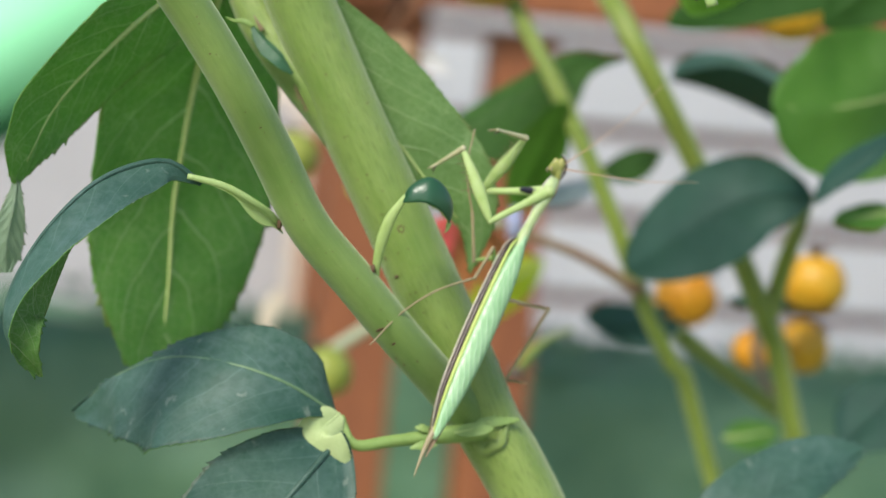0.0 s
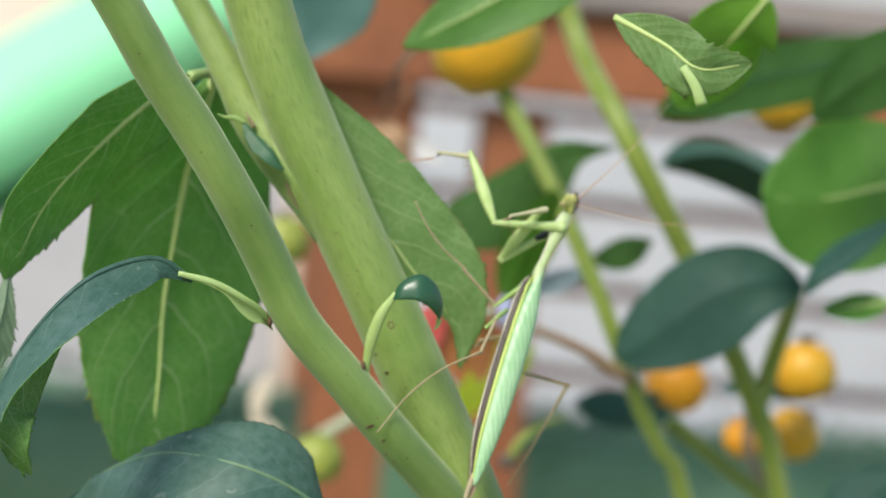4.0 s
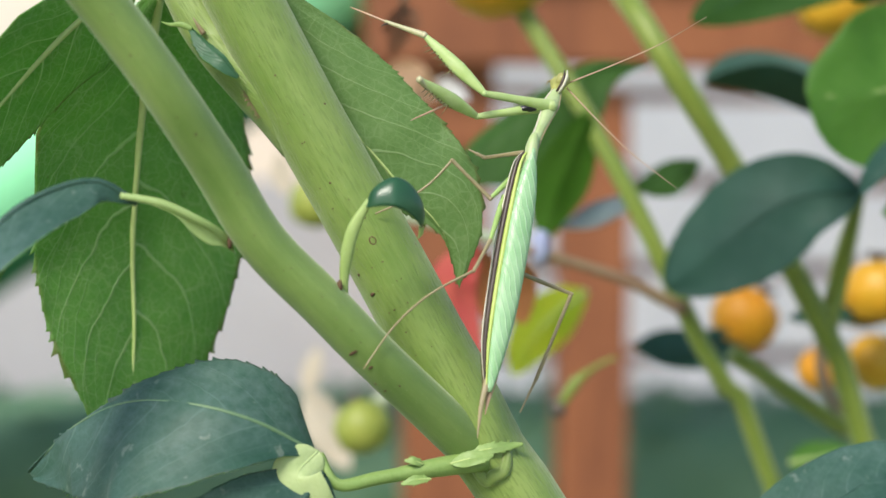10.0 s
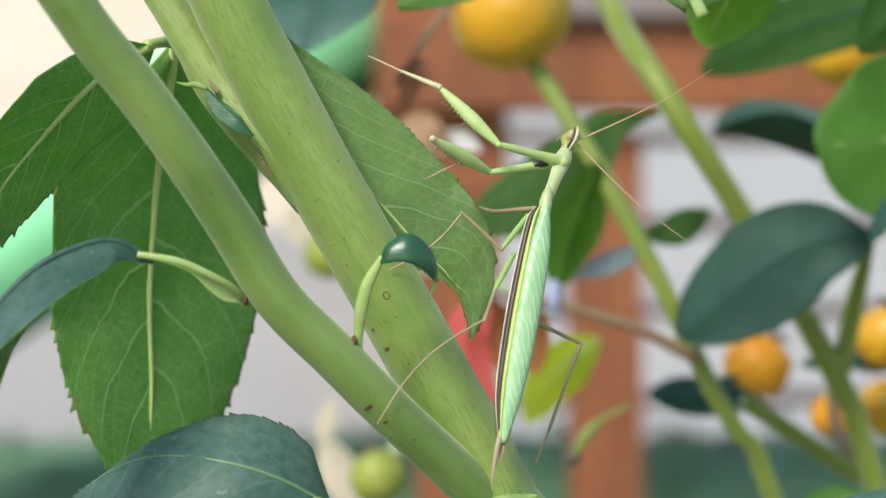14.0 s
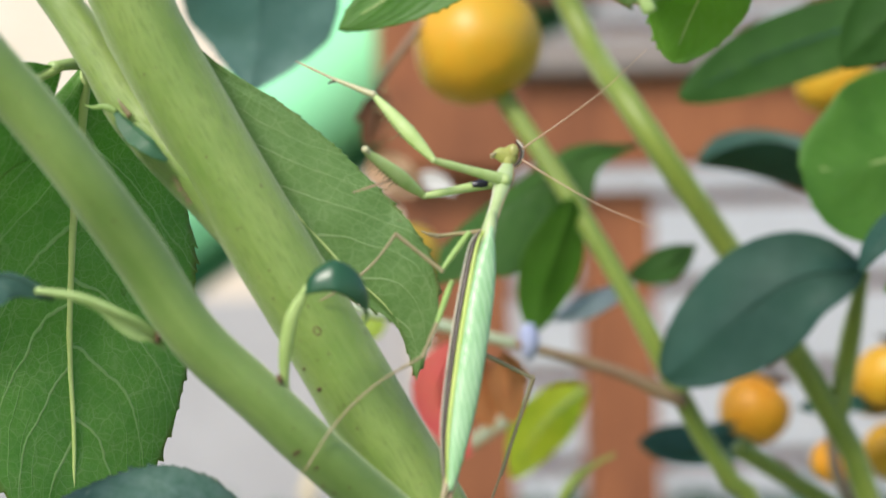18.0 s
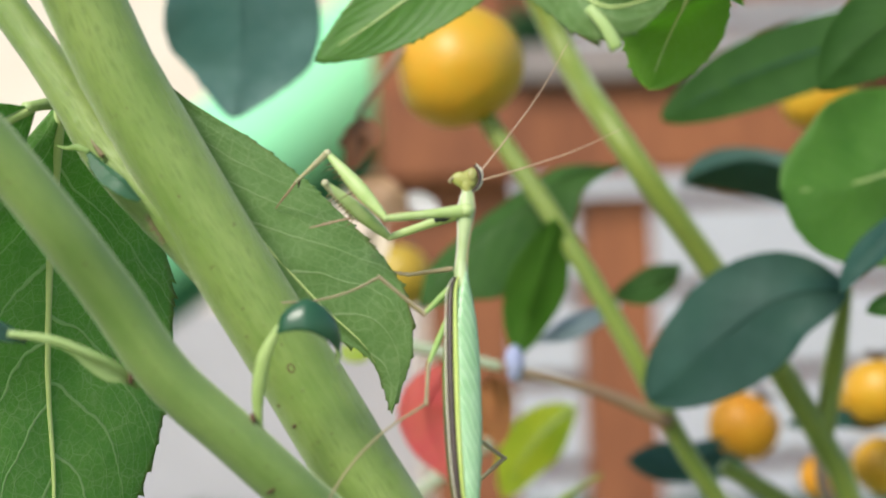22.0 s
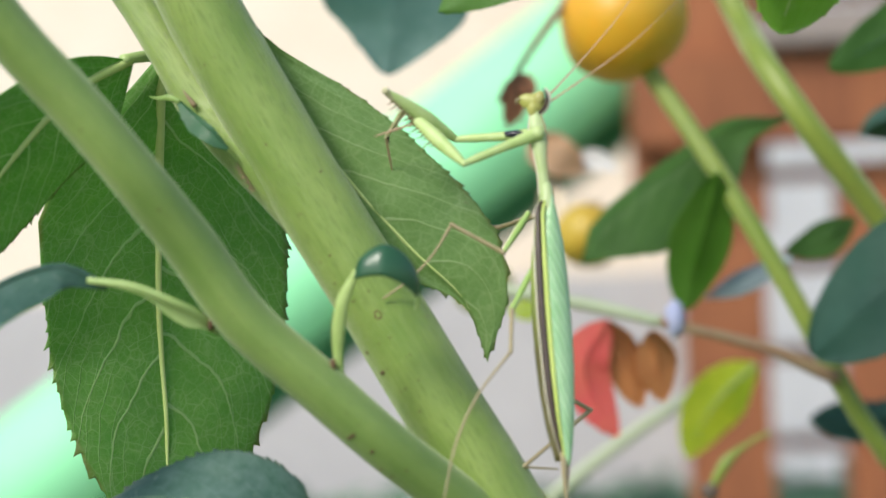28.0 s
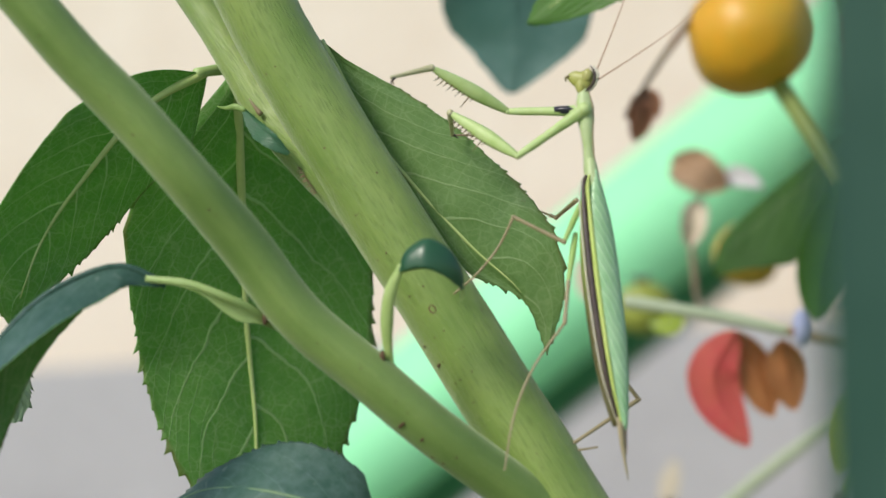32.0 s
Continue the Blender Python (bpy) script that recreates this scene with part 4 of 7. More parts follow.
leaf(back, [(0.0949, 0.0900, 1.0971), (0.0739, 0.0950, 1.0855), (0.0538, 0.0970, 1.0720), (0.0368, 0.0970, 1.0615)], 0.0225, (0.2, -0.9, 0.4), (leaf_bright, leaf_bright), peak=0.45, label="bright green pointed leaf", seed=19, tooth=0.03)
leaf(back, [(0.0160, 0.2100, 1.1150), (0.0183, 0.2130, 1.0974), (0.0180, 0.2160, 1.0784), (0.0145, 0.2172, 1.0601)], 0.0440, (0.0, -1, 0.1), (leaf_teal, leaf_shade), rib=leaf_teal, peak=0.5, label="large blue-green hanging leaf", seed=20, tooth=0.02, blunt=0.55, point=0.5)
leaf(back, [(0.0738, 0.2320, 0.9880), (0.0668, 0.2320, 0.9773), (0.0678, 0.2330, 0.9676), (0.0751, 0.2340, 0.9542)], 0.0150, (0.2, -1, 0.1), (leaf_red, leaf_red), rib=leaf_red, peak=0.45, label="red autumn leaf", seed=21, tooth=0.03)
leaf(back, [(0.0745, 0.2360, 0.9875), (0.0786, 0.2380, 0.9750), (0.0822, 0.2400, 0.9620)], 0.0125, (0.4, -0.9, 0.1), (leaf_orange, leaf_orange), rib=leaf_orange, peak=0.5, label="orange-red autumn leaf", seed=22, tooth=0.03)
leaf(back, [(0.0864, 0.2360, 0.9844), (0.0875, 0.2380, 0.9746), (0.0887, 0.2400, 0.9634)], 0.0125, (0.3, -0.9, 0.1), (leaf_orange, leaf_dead), rib=leaf_orange, peak=0.45, label="red-brown autumn leaf", seed=40, tooth=0.03)
leaf(back, [(0.0431, 0.3000, 0.9925), (0.0485, 0.3000, 0.9923), (0.0549, 0.3000, 0.9946)], 0.0090, (0.0, -0.8, 0.6), (leaf_yellow, leaf_under), peak=0.5, seed=41, tooth=0.03)
leaf(back, [(0.1235, 0.3400, 0.9701), (0.1138, 0.3500, 0.9616), (0.1064, 0.3560, 0.9522), (0.0996, 0.3600, 0.9386)], 0.0195, (0.2, -0.9, 0.3), (leaf_yellow, leaf_yellow), peak=0.5, label="yellowing leaf", seed=23, tooth=0.02)
for k, (end, w) in enumerate((((0.0473, 0.2400, 1.0455), 0.0075), ((0.0545, 0.2380, 1.0520), 0.0050), ((0.0448, 0.2420, 1.0530), 0.0050))):
    a = Vector((0.0510, 0.2405, 1.0612))
    leaf(back, [a, a.lerp(Vector(end), 0.5) + Vector((0.0012, -0.0015, 0.0)), end], w, (0.3 - 0.4 * k, -0.9, 0.2), (leaf_dead, leaf_dead), rib=scar, rows=50, fold=0.6, curl=0.4, name="sepal", label="withered brown sepal hanging from the fruit stalk", seed=24 + k)
leaf(back, [(0.0514, 0.3300, 1.0471), (0.0607, 0.3260, 1.0417), (0.0699, 0.3300, 1.0369)], 0.0160, (-0.1, -0.85, 0.5), (leaf_tan, leaf_tan), rib=leaf_tan, fold=0.3, curl=0.3, wave=0.08, peak=0.42, blunt=0.9, label="curled tan dead leaf", seed=25)
leaf(back, [(0.0642, 0.3340, 1.0379), (0.0722, 0.3340, 1.0381), (0.0809, 0.3350, 1.0362)], 0.0085, (0.1, -0.8, 0.6), (petal_white, petal_white), rib=petal_white, fold=-0.3, curl=0.5, name="petal", label="withered white petal", seed=43)
part("branch", tube([(0.0610, 0.3330, 1.0410), (0.0590, 0.3330, 1.0300), (0.0560, 0.3330, 1.0187), (0.0570, 0.3200, 1.0050), (0.0600, 0.2900, 0.9950), (0.0640, 0.2400, 0.9935)], [0.0007, 0.0010, 0.0009, 0.0008, 0.0008, 0.0007], 30, 8, 0.2), twig_red, back, "thin dry brown stalk")
leaf(back, [(0.0593, 0.3290, 1.0334), (0.0578, 0.3270, 1.0263), (0.0554, 0.3290, 1.0176)], 0.0085, (0.1, -0.9, 0.3), (petal_pale, petal_pale), rib=petal_pale, fold=-0.3, curl=0.4, name="petal", label="withered pale petal on the dry stalk", seed=42)
leaf(back, [(0.1391, 0.3300, 0.9516), (0.1572, 0.3300, 0.9505), (0.1794, 0.3300, 0.9490)], 0.0170, (0.0, -0.8, 0.6), D, rib=leaf_dark, seed=26, tooth=0.02)
leaf(back, [(0.2012, 0.2000, 0.9258), (0.2097, 0.2000, 0.9356), (0.2234, 0.2000, 0.9495)], 0.0240, (-0.2, -0.9, 0.4), D, rib=leaf_dark, seed=28)
leaf(back, [(0.1726, 0.2400, 0.9207), (0.1823, 0.2400, 0.9224), (0.1919, 0.2400, 0.9250)], 0.0120, (0.1, -0.8, 0.6), (leaf_bright, leaf_under), seed=44)
leaf(back, [(0.1912, 0.3200, 0.9618), (0.2072, 0.3200, 0.9637), (0.2274, 0.3200, 0.9607)], 0.0110, (0.0, -0.6, 0.8), D, rib=leaf_dark, seed=29, tooth=0.02)
leaf(back, [(0.1449, 0.3300, 0.9496), (0.1576, 0.3300, 0.9527), (0.1724, 0.3300, 0.9571)], 0.0100, (0.0, -0.6, 0.8), D, rib=leaf_dark, seed=45, tooth=0.02)


def hip(center, r, skin, label, up=(0, 0, 1)):
    """A round hip with its dry calyx."""
    c = Vector(center)
    turn = Vector(up).to_track_quat("Z", "Y").to_matrix()
    body = part("fruit", ball(c, (r, r, r * 0.96), r * 900, 0.05, 28, dent=0.25, turn=turn), skin, back, label)
    bm = bmesh.new()
    for k in range(5):
        a = k * 2 * math.pi / 5
        out = turn @ Vector((math.cos(a), math.sin(a), 0.35))
        z = turn @ Vector((0, 0, 1))
        tube([c + z * r * 0.92, c + z * r * 0.98 + out * r * 0.22, c + z * r * 1.02 + out * r * 0.4], [r * 0.09, r * 0.07, r * 0.02], 6, 6, bm=bm)
    part("calyx", bm, calyx_dry, body)


hip((0.0829, 0.2606, 1.0777), 0.0195, fruit_gold, "large golden-orange hip", (-0.5, 0.2, 0.9))
hip((0.1851, 0.3625, 0.9597), 0.0128, fruit_skin, "orange hip", (0.6, 0.0, 0.8))
hip((0.2208, 0.3118, 0.9716), 0.0120, fruit_gold, "golden hip")
hip((0.2056, 0.3300, 0.9436), 0.0085, fruit_skin, "orange hip", (0.5, 0.3, -0.8))
hip((0.2302, 0.3500, 0.9444), 0.0105, fruit_gold, "golden hip", (0.6, 0.2, 0.6))
hip((0.2178, 0.3600, 1.0761), 0.0130, fruit_gold, "golden hip among leaves")
hip((0.2156, 0.3600, 1.0742), 0.0130, fruit_gold, "golden hip among leaves", (0.3, 0.3, 0.9))
hip((0.0699, 0.4265, 1.0181), 0.0125, fruit_olive, "dull olive-gold hip", (0.2, 0.5, 0.8))
hip((0.0306, 0.4200, 1.0004), 0.0110, fruit_green, "unripe green hip")
hip((0.0441, 0.3300, 0.9228), 0.0102, fruit_green, "unripe olive-green hip", (-0.3, 0.3, 0.9))
hip((0.2273, 0.3600, 0.9649), 0.0100, fruit_gold, "golden hip")
leaf(back, [(0.0283, 0.4800, 0.9211), (0.0306, 0.4800, 0.9316), (0.0337, 0.4800, 0.9416)], 0.0080, (0.1, -0.9, 0.2), (petal_pale, petal_pale), rib=petal_pale, name="petal", label="withered cream petal", seed=46)
leaf(back, [(0.0172, 0.3600, 1.0031), (0.0162, 0.3600, 1.0101), (0.0141, 0.3600, 1.0182)], 0.0075, (0.1, -0.9, 0.2), (petal_pale, petal_pale), rib=petal_pale, name="petal", label="withered cream petal", seed=48)
leaf(back, [(0.0297, 0.4800, 0.9235), (0.0354, 0.4800, 0.9095), (0.0462, 0.4800, 0.8908)], 0.0175, (0.2, -0.9, 0.2), (petal_pale, petal_pale), rib=petal_pale, name="petal", label="withered cream petal", seed=49)
part("bud", ball((0.0929, 0.2304, 0.9874), (0.003, 0.003, 0.0055), 3, 0.1, 14), bud_blue, back, "small bluish bud")
part("bud", ball((0.1012, 0.2490, 0.9363), (0.0026, 0.0026, 0.0028), 5, 0.1, 14), calyx_dry, back, "dry bud end")
part("bud_stalk", tube([(0.1197, 0.2500, 0.9527), (0.1143, 0.2500, 0.9504), (0.1070, 0.2490, 0.9452), (0.1019, 0.2490, 0.9375)], [0.0005, 0.0007, 0.0019, 0.0013], 20, 10), bark_far, back, "small drooping green bud")

# leaf close to the path
leaf(back, [(0.1154, -0.2620, 1.0349), (0.1137, -0.2620, 1.0011), (0.1119, -0.2620, 0.9763), (0.1090, -0.2620, 0.9477)], 0.0150, (-0.2, -1, 0.1), D, rib=rib_dark, label="bluish leaf hanging close by", seed=31, tooth=0.02, blunt=0.3)

# ---- background ----
wall = thing("wall_white", "white painted board wall with brown joints", "wall", kind="structure")
for k in range(19):
    z = 0.03 + k * 0.172
    part("board", box(bmesh.new(), (0.36, 4.00, z), (5.0, 4.03, z + 0.146)), white_paint, wall, smooth=False)
part("backing", box(bmesh.new(), (0.30, 4.035, 0.0), (5.0, 4.12, 3.3)), cedar, wall, smooth=False)
play = thing("play_frame", "reddish cedar timber play frame of posts and rails", "play frame")
part("post", box(bmesh.new(), (0.175, 2.0, 0.0), (0.262, 2.09, 1.06)), cedar, play, smooth=False)
part("post", box(bmesh.new(), (0.345, 2.0, 0.0), (0.418, 2.08, 1.13)), cedar, play, smooth=False)
part("rail", box(bmesh.new(), (0.128, 1.95, 1.150), (2.2, 1.995, 1.245)), cedar, play, smooth=False)
part("cap_rail", box(bmesh.new(), (0.26, 1.92, 1.248), (2.2, 1.99, 1.285)), grey_board, play, smooth=False)
part("corner_post", box(bmesh.new(), (0.128, 1.998, 1.06), (0.27, 2.09, 1.62)), cedar, play, smooth=False)
part("upper_rail", box(bmesh.new(), (0.275, 1.97, 1.33), (2.2, 1.998, 1.50)), cedar, play, smooth=False)
wall2 = thing("wall_beige", "sunlit beige stucco wall", "wall", kind="structure")
part("stucco", box(bmesh.new(), (-6.0, 5.0, 0.0), (1.6, 5.15, 4.2)), stucco, wall2, smooth=False)
low = thing("wall_low", "low grey concrete wall", "wall", kind="structure")
part("concrete", box(bmesh.new(), (-6.0, 4.2, 0.0), (0.28, 4.4, 1.05)), concrete, low, smooth=False)
hedge = thing("hedge", "low dark green hedge below the wall", "hedge")
bm = bmesh.new()
rng = random.Random(9)
for k in range(9000):
    x, y, z = rng.uniform(-3.0, 3.5), rng.uniform(2.5, 2.9), 0.27 + 0.48 * rng.random() ** 0.7
    c, d = Vector((x, y, z)), Vector((rng.uniform(-1, 1), rng.uniform(-1, 0.2), rng.uniform(-0.2, 1))).normalized()
    e = d.cross(Vector((rng.uniform(-1, 1), rng.uniform(-1, 1), rng.uniform(-1, 1)))).normalized()
    w = rng.uniform(0.010, 0.02)
    v = [bm.verts.new(c + p) for p in (-d * w * 1.4, e * w * 0.6, d * w * 1.4, -e * w * 0.6)]
    bm.faces.new(v)
tagged(part("foliage", bm, hedge_green, hedge, smooth=False), kind="stuff")
bm = bmesh.new()
bmesh.ops.create_grid(bm, x_segments=160, y_segments=40, size=1)
for v in bm.verts:
    x, s_ = v.co.x * 3.3, (v.co.y + 1) / 2
    y = 2.52 + 0.36 * min(max((s_ - 0.45) / 0.55, 0), 1)
    z = min(s_ / 0.5, 1.0) * 0.72
    v.co = Vector((x, y, z)) + Vector((0, -1, 0.6)) * 0.03 * noise.noise(Vector((x * 9, s_ * 20, 0)))
part("hedge_core", bm, hedge_green, hedge)
slide = thing("green_slide", "mint green plastic play slide", "slide")


def slanted(y0, y1, drop0, drop1):
    """A bevelled beam down the slide's slope; drops are measured from its lower edge."""
    bm = bmesh.new()
    line = [(x, 1.150 + 0.69 * x) for x in (-1.7, 1.4)]
    vs = [[bm.verts.new((x, y, z + d)) for y, d in ((y0, drop0), (y1, drop0), (y1, drop1), (y0, drop1))] for x, z in line]
    for k in range(4):
        q = (k + 1) % 4
        bm.faces.new((vs[0][k], vs[0][q], vs[1][q], vs[1][k]))
    bm.faces.new(vs[0][::-1])
    bm.faces.new(vs[1])
    bmesh.ops.recalc_face_normals(bm, faces=bm.faces[:])
    bmesh.ops.bevel(bm, geom=bm.edges[:], offset=0.012, segments=3, affect="EDGES")
    return bm


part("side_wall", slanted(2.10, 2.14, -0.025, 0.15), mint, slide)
part("underside", slanted(2.145, 2.40, -0.06, 0.02), mint_shaded, slide)

# ---- the mantis ----
def insect_skin(name, a, b, rough=0.42, scale=260):
    """Smooth chitin with faint mottling and a thin translucence."""
    n = Nodes(name)
    tone, grain = n.noise(scale, 4), n.noise(2200, 3)
    fac = n.math("ADD", n.math("MULTIPLY", n.ramp(tone, 0.3, 0.7), 0.7), n.math("MULTIPLY", grain, 0.3))
    n.bump(n.math("ADD", tone, n.math("MULTIPLY", grain, 0.6)), 0.25, 0.0002)
    n.bsdf.inputs["Subsurface Weight"].default_value = 0.15
    n.bsdf.inputs["Subsurface Radius"].default_value = (0.001, 0.0012, 0.0006)
    n.bsdf.inputs["Subsurface Scale"].default_value = 0.6
    return n.done(n.mix(fac, a, b), rough)


def wing_material():
    """A folded forewing: slanting pale veins and fine cross veins on mint green."""
    n = Nodes("mantis_wing")
    xyz = n.tree.nodes.new("ShaderNodeSeparateXYZ")
    n.link(n.tree.nodes.new("ShaderNodeTexCoord").outputs["Object"], xyz.inputs[0])
    wob = n.math("MULTIPLY", n.noise(180, 2), 1.2)
    p = n.math("ADD", n.math("ADD", n.math("MULTIPLY", xyz.outputs[0], 820.0), n.math("MULTIPLY", xyz.outputs[2], 330.0)), wob)
    line = n.math("ABSOLUTE", n.math("SUBTRACT", n.math("FRACT", p), 0.5))
    line = n.math("SUBTRACT", 1.0, n.ramp(line, 0.03, 0.16), clamp=True)
    q = n.math("ADD", n.math("SUBTRACT", n.math("MULTIPLY", xyz.outputs[0], 900.0), n.math("MULTIPLY", xyz.outputs[2], 1500.0)), wob)
    cross = n.math("ABSOLUTE", n.math("SUBTRACT", n.math("FRACT", q), 0.5))
    cross = n.math("SUBTRACT", 1.0, n.ramp(cross, 0.02, 0.2), clamp=True)
    tone = n.noise(220, 4)
    color = n.mix(n.ramp(tone, 0.3, 0.7), (0.27, 0.52, 0.24), (0.40, 0.64, 0.36))
    color = n.mix(n.math("MULTIPLY", cross, 0.09), color, (0.62, 0.80, 0.58))
    color = n.mix(n.math("MULTIPLY", line, 0.38), color, (0.66, 0.84, 0.62))
    n.bump(n.math("ADD", line, n.math("MULTIPLY", cross, 0.08)), 0.5, 0.0003)
    return n.done(color, 0.3)


def abdomen_material():
    """Olive-yellow segments that turn brown towards the tail."""
    n = Nodes("abdomen_olive")
    xyz = n.tree.nodes.new("ShaderNodeSeparateXYZ")
    n.link(n.tree.nodes.new("ShaderNodeTexCoord").outputs["Object"], xyz.inputs[0])
    tone = n.noise(260, 4)
    down = n.ramp(n.math("ADD", n.math("MULTIPLY", xyz.outputs[2], -1.0), n.math("MULTIPLY", n.math("SUBTRACT", tone, 0.5), 0.012)), 0.012, 0.030)
    ring = n.math("ABSOLUTE", n.math("SUBTRACT", n.math("FRACT", n.math("MULTIPLY", xyz.outputs[2], 190.0)), 0.5))
    seam = n.math("SUBTRACT", 1.0, n.ramp(ring, 0.0, 0.07), clamp=True)
    color = n.mix(n.ramp(tone, 0.3, 0.7), (0.22, 0.34, 0.06), (0.38, 0.46, 0.12))
    color = n.mix(n.math("MULTIPLY", down, 0.9), color, (0.09, 0.068, 0.030))
    color = n.mix(n.math("MULTIPLY", seam, 0.35), color, (0.10, 0.10, 0.03))
    n.bump(n.math("SUBTRACT", n.math("MULTIPLY", tone, 0.4), seam), 0.3, 0.0002)
    return n.done(color, 0.42)


mantis_skin = insect_skin("mantis_green", (0.30, 0.47, 0.12), (0.40, 0.57, 0.19))
leg_green = insect_skin("foreleg_green", (0.38, 0.54, 0.16), (0.54, 0.66, 0.30), 0.48)
neck_skin = insect_skin("neck_pale_green", (0.40, 0.52, 0.22), (0.50, 0.60, 0.32))
abdomen_skin = abdomen_material()
wing_skin = wing_material()
wing_yellow = insect_skin("wing_yellow_edge", (0.46, 0.60, 0.12), (0.56, 0.66, 0.20))
wing_dark = insect_skin("wing_brown_stripe", (0.035, 0.025, 0.022), (0.09, 0.06, 0.045), 0.35)
wing_cream = insect_skin("wing_cream_edge", (0.60, 0.58, 0.44), (0.70, 0.66, 0.54))
leg_tan = insect_skin("leg_tan", (0.30, 0.25, 0.13), (0.40, 0.33, 0.19))
leg_pink = insect_skin("leg_pinkish", (0.48, 0.30, 0.19), (0.54, 0.38, 0.26))
head_skin = insect_skin("head_yellow_green", (0.34, 0.36, 0.07), (0.46, 0.46, 0.15))
tibia_pale = insect_skin("tibia_pale", (0.48, 0.46, 0.25), (0.56, 0.54, 0.34))
spine_dark = insect_skin("dark_spines", (0.10, 0.08, 0.03), (0.28, 0.22, 0.10))
eye_skin = insect_skin("mantis_eye", (0.36, 0.36, 0.10), (0.46, 0.44, 0.18), 0.18)
spot_black = insect_skin("black_coxa_spot", (0.01, 0.01, 0.02), (0.03, 0.03, 0.05), 0.3)
mantis = thing("praying_mantis", "slender green praying mantis clinging to the stem", "mantis")
mantis_parts = {"root": mantis}


def body_shell(length, widths, heights, offset=(0, 0), rings=40, sides=20):
    """A tapered shell from the origin down the -z axis."""
    bm = bmesh.new()
    rows = []
    for i in range(rings):
        s = i / (rings - 1)
        w, h = value_at(widths, s), value_at(heights, s)
        rows.append([bm.verts.new((offset[0] + w * math.cos(a), offset[1] + h * math.sin(a), -length * s)) for a in (2 * math.pi * k / sides for k in range(sides))])
    for i in range(rings - 1):
        for k in range(sides):
            q = (k + 1) % sides
            bm.faces.new((rows[i][k], rows[i][q], rows[i + 1][q], rows[i + 1][k]))
    bm.faces.new(rows[0][::-1])
    bm.faces.new(rows[-1])
    bmesh.ops.recalc_face_normals(bm, faces=bm.faces[:])
    return bm


BL = 0.0500
part("abdomen", body_shell(BL * 0.98, [0.0002, 0.0016, 0.0026, 0.0031, 0.0032, 0.0031, 0.0028, 0.0021, 0.0007], [0.0002, 0.0014, 0.0023, 0.0027, 0.0027, 0.0025, 0.0020, 0.0013, 0.0005], (-0.0004, 0.0014)), abdomen_skin, mantis, "olive-yellow abdomen under the wings")
part("forewing", body_shell(BL, [0.0005, 0.0016, 0.0023, 0.0026, 0.0027, 0.0027, 0.0027, 0.0026, 0.0023, 0.0019, 0.0013, 0.0004], [0.0011, 0.0013, 0.0015, 0.0016, 0.0017, 0.0017, 0.0017, 0.0016, 0.0014, 0.0012, 0.0008, 0.0003], (0.0003, -0.0007)), wing_skin, mantis, "pale mint folded wing with fine slanting veins")
part("thorax", ball((0.0001, -0.0003, -0.0012), (0.00135, 0.0014, 0.0050), 3, 0.02, 22), neck_skin, mantis, "smooth green joint below the neck shield")
for nm, mat_, x0, r, yy in (("yellow_wing_edge", wing_yellow, -0.0021, 0.00048, -0.0014), ("brown_wing_stripe", wing_dark, -0.0029, 0.00068, -0.0007), ("cream_wing_edge", wing_cream, -0.0037, 0.00018, -0.0003)):
    part(nm, tube([(x0 * 0.45, yy * 0.8, -0.0010), (x0 * 0.85, yy, -BL * 0.08), (x0, yy, -BL * 0.3), (x0, yy, -BL * 0.55), (x0 * 0.8, yy, -BL * 0.8), (x0 * 0.2, yy * 0.5, -BL * 0.99)], [r * 0.5, r, r * 1.1, r, r * 0.8, r * 0.3], 40, 8), mat_, mantis)
part("wing_tip", tube([(-0.0004, -0.0004, -BL * 0.93), (-0.0008, -0.0008, -BL * 1.06), (-0.0004, -0.0006, -BL * 1.19)], [0.0008, 0.0005, 0.0001], 14, 8, flat=0.5), leg_tan, mantis, "pinkish folded wing tip")
part("wing_tip", tube([(0.0006, 0.0004, -BL * 0.93), (0.0004, 0.0002, -BL * 1.03), (0.0003, 0.0, -BL * 1.09)], [0.0010, 0.0006, 0.0001], 12, 8, flat=0.5), leg_pink, mantis)


def limb(key, name, length, radii, material, parent=None, flat=0.8, bow=0.0):
    """A leg segment from the origin along +z."""
    bm = tube([(0, 0, 0), (bow, 0, length * 0.33), (bow, 0, length * 0.66), (0, 0, length)], radii, 22, 12, flat=flat)
    for z, r in ((0.0, radii[0]), (length, radii[-1])):
        bmesh.ops.create_uvsphere(bm, u_segments=10, v_segments=8, radius=r * 1.08, matrix=Matrix.Translation((0, 0, z)))
    ob = part(name, bm, material, parent or mantis)
    mantis_parts[key] = ob
    return ob


PL = 0.0168
pro = part("pronotum", body_shell(-PL, [0.0013, 0.0011, 0.0010, 0.0011, 0.0014, 0.0017, 0.0017, 0.0014, 0.0007], [0.0011, 0.0009, 0.0009, 0.0010, 0.0012, 0.0013, 0.0012, 0.0010, 0.0006], rings=30), neck_skin, mantis, "long pale green neck shield")
mantis_parts["pronotum"] = pro
for sx in (-1, 1):
    part("neck_edge", tube([(sx * 0.0012, -0.0004, 0.0005), (sx * 0.0010, -0.0004, 0.0045), (sx * 0.0013, -0.0005, 0.0095), (sx * 0.0016, -0.0005, 0.0125), (sx * 0.0010, -0.0004, 0.0160)], [0.0001, 0.00018, 0.0002, 0.0002, 0.0001], 20, 6), leg_tan if sx > 0 else wing_cream, pro)
bm = bmesh.new()
bmesh.ops.create_uvsphere(bm, u_segments=32, v_segments=20, radius=1)
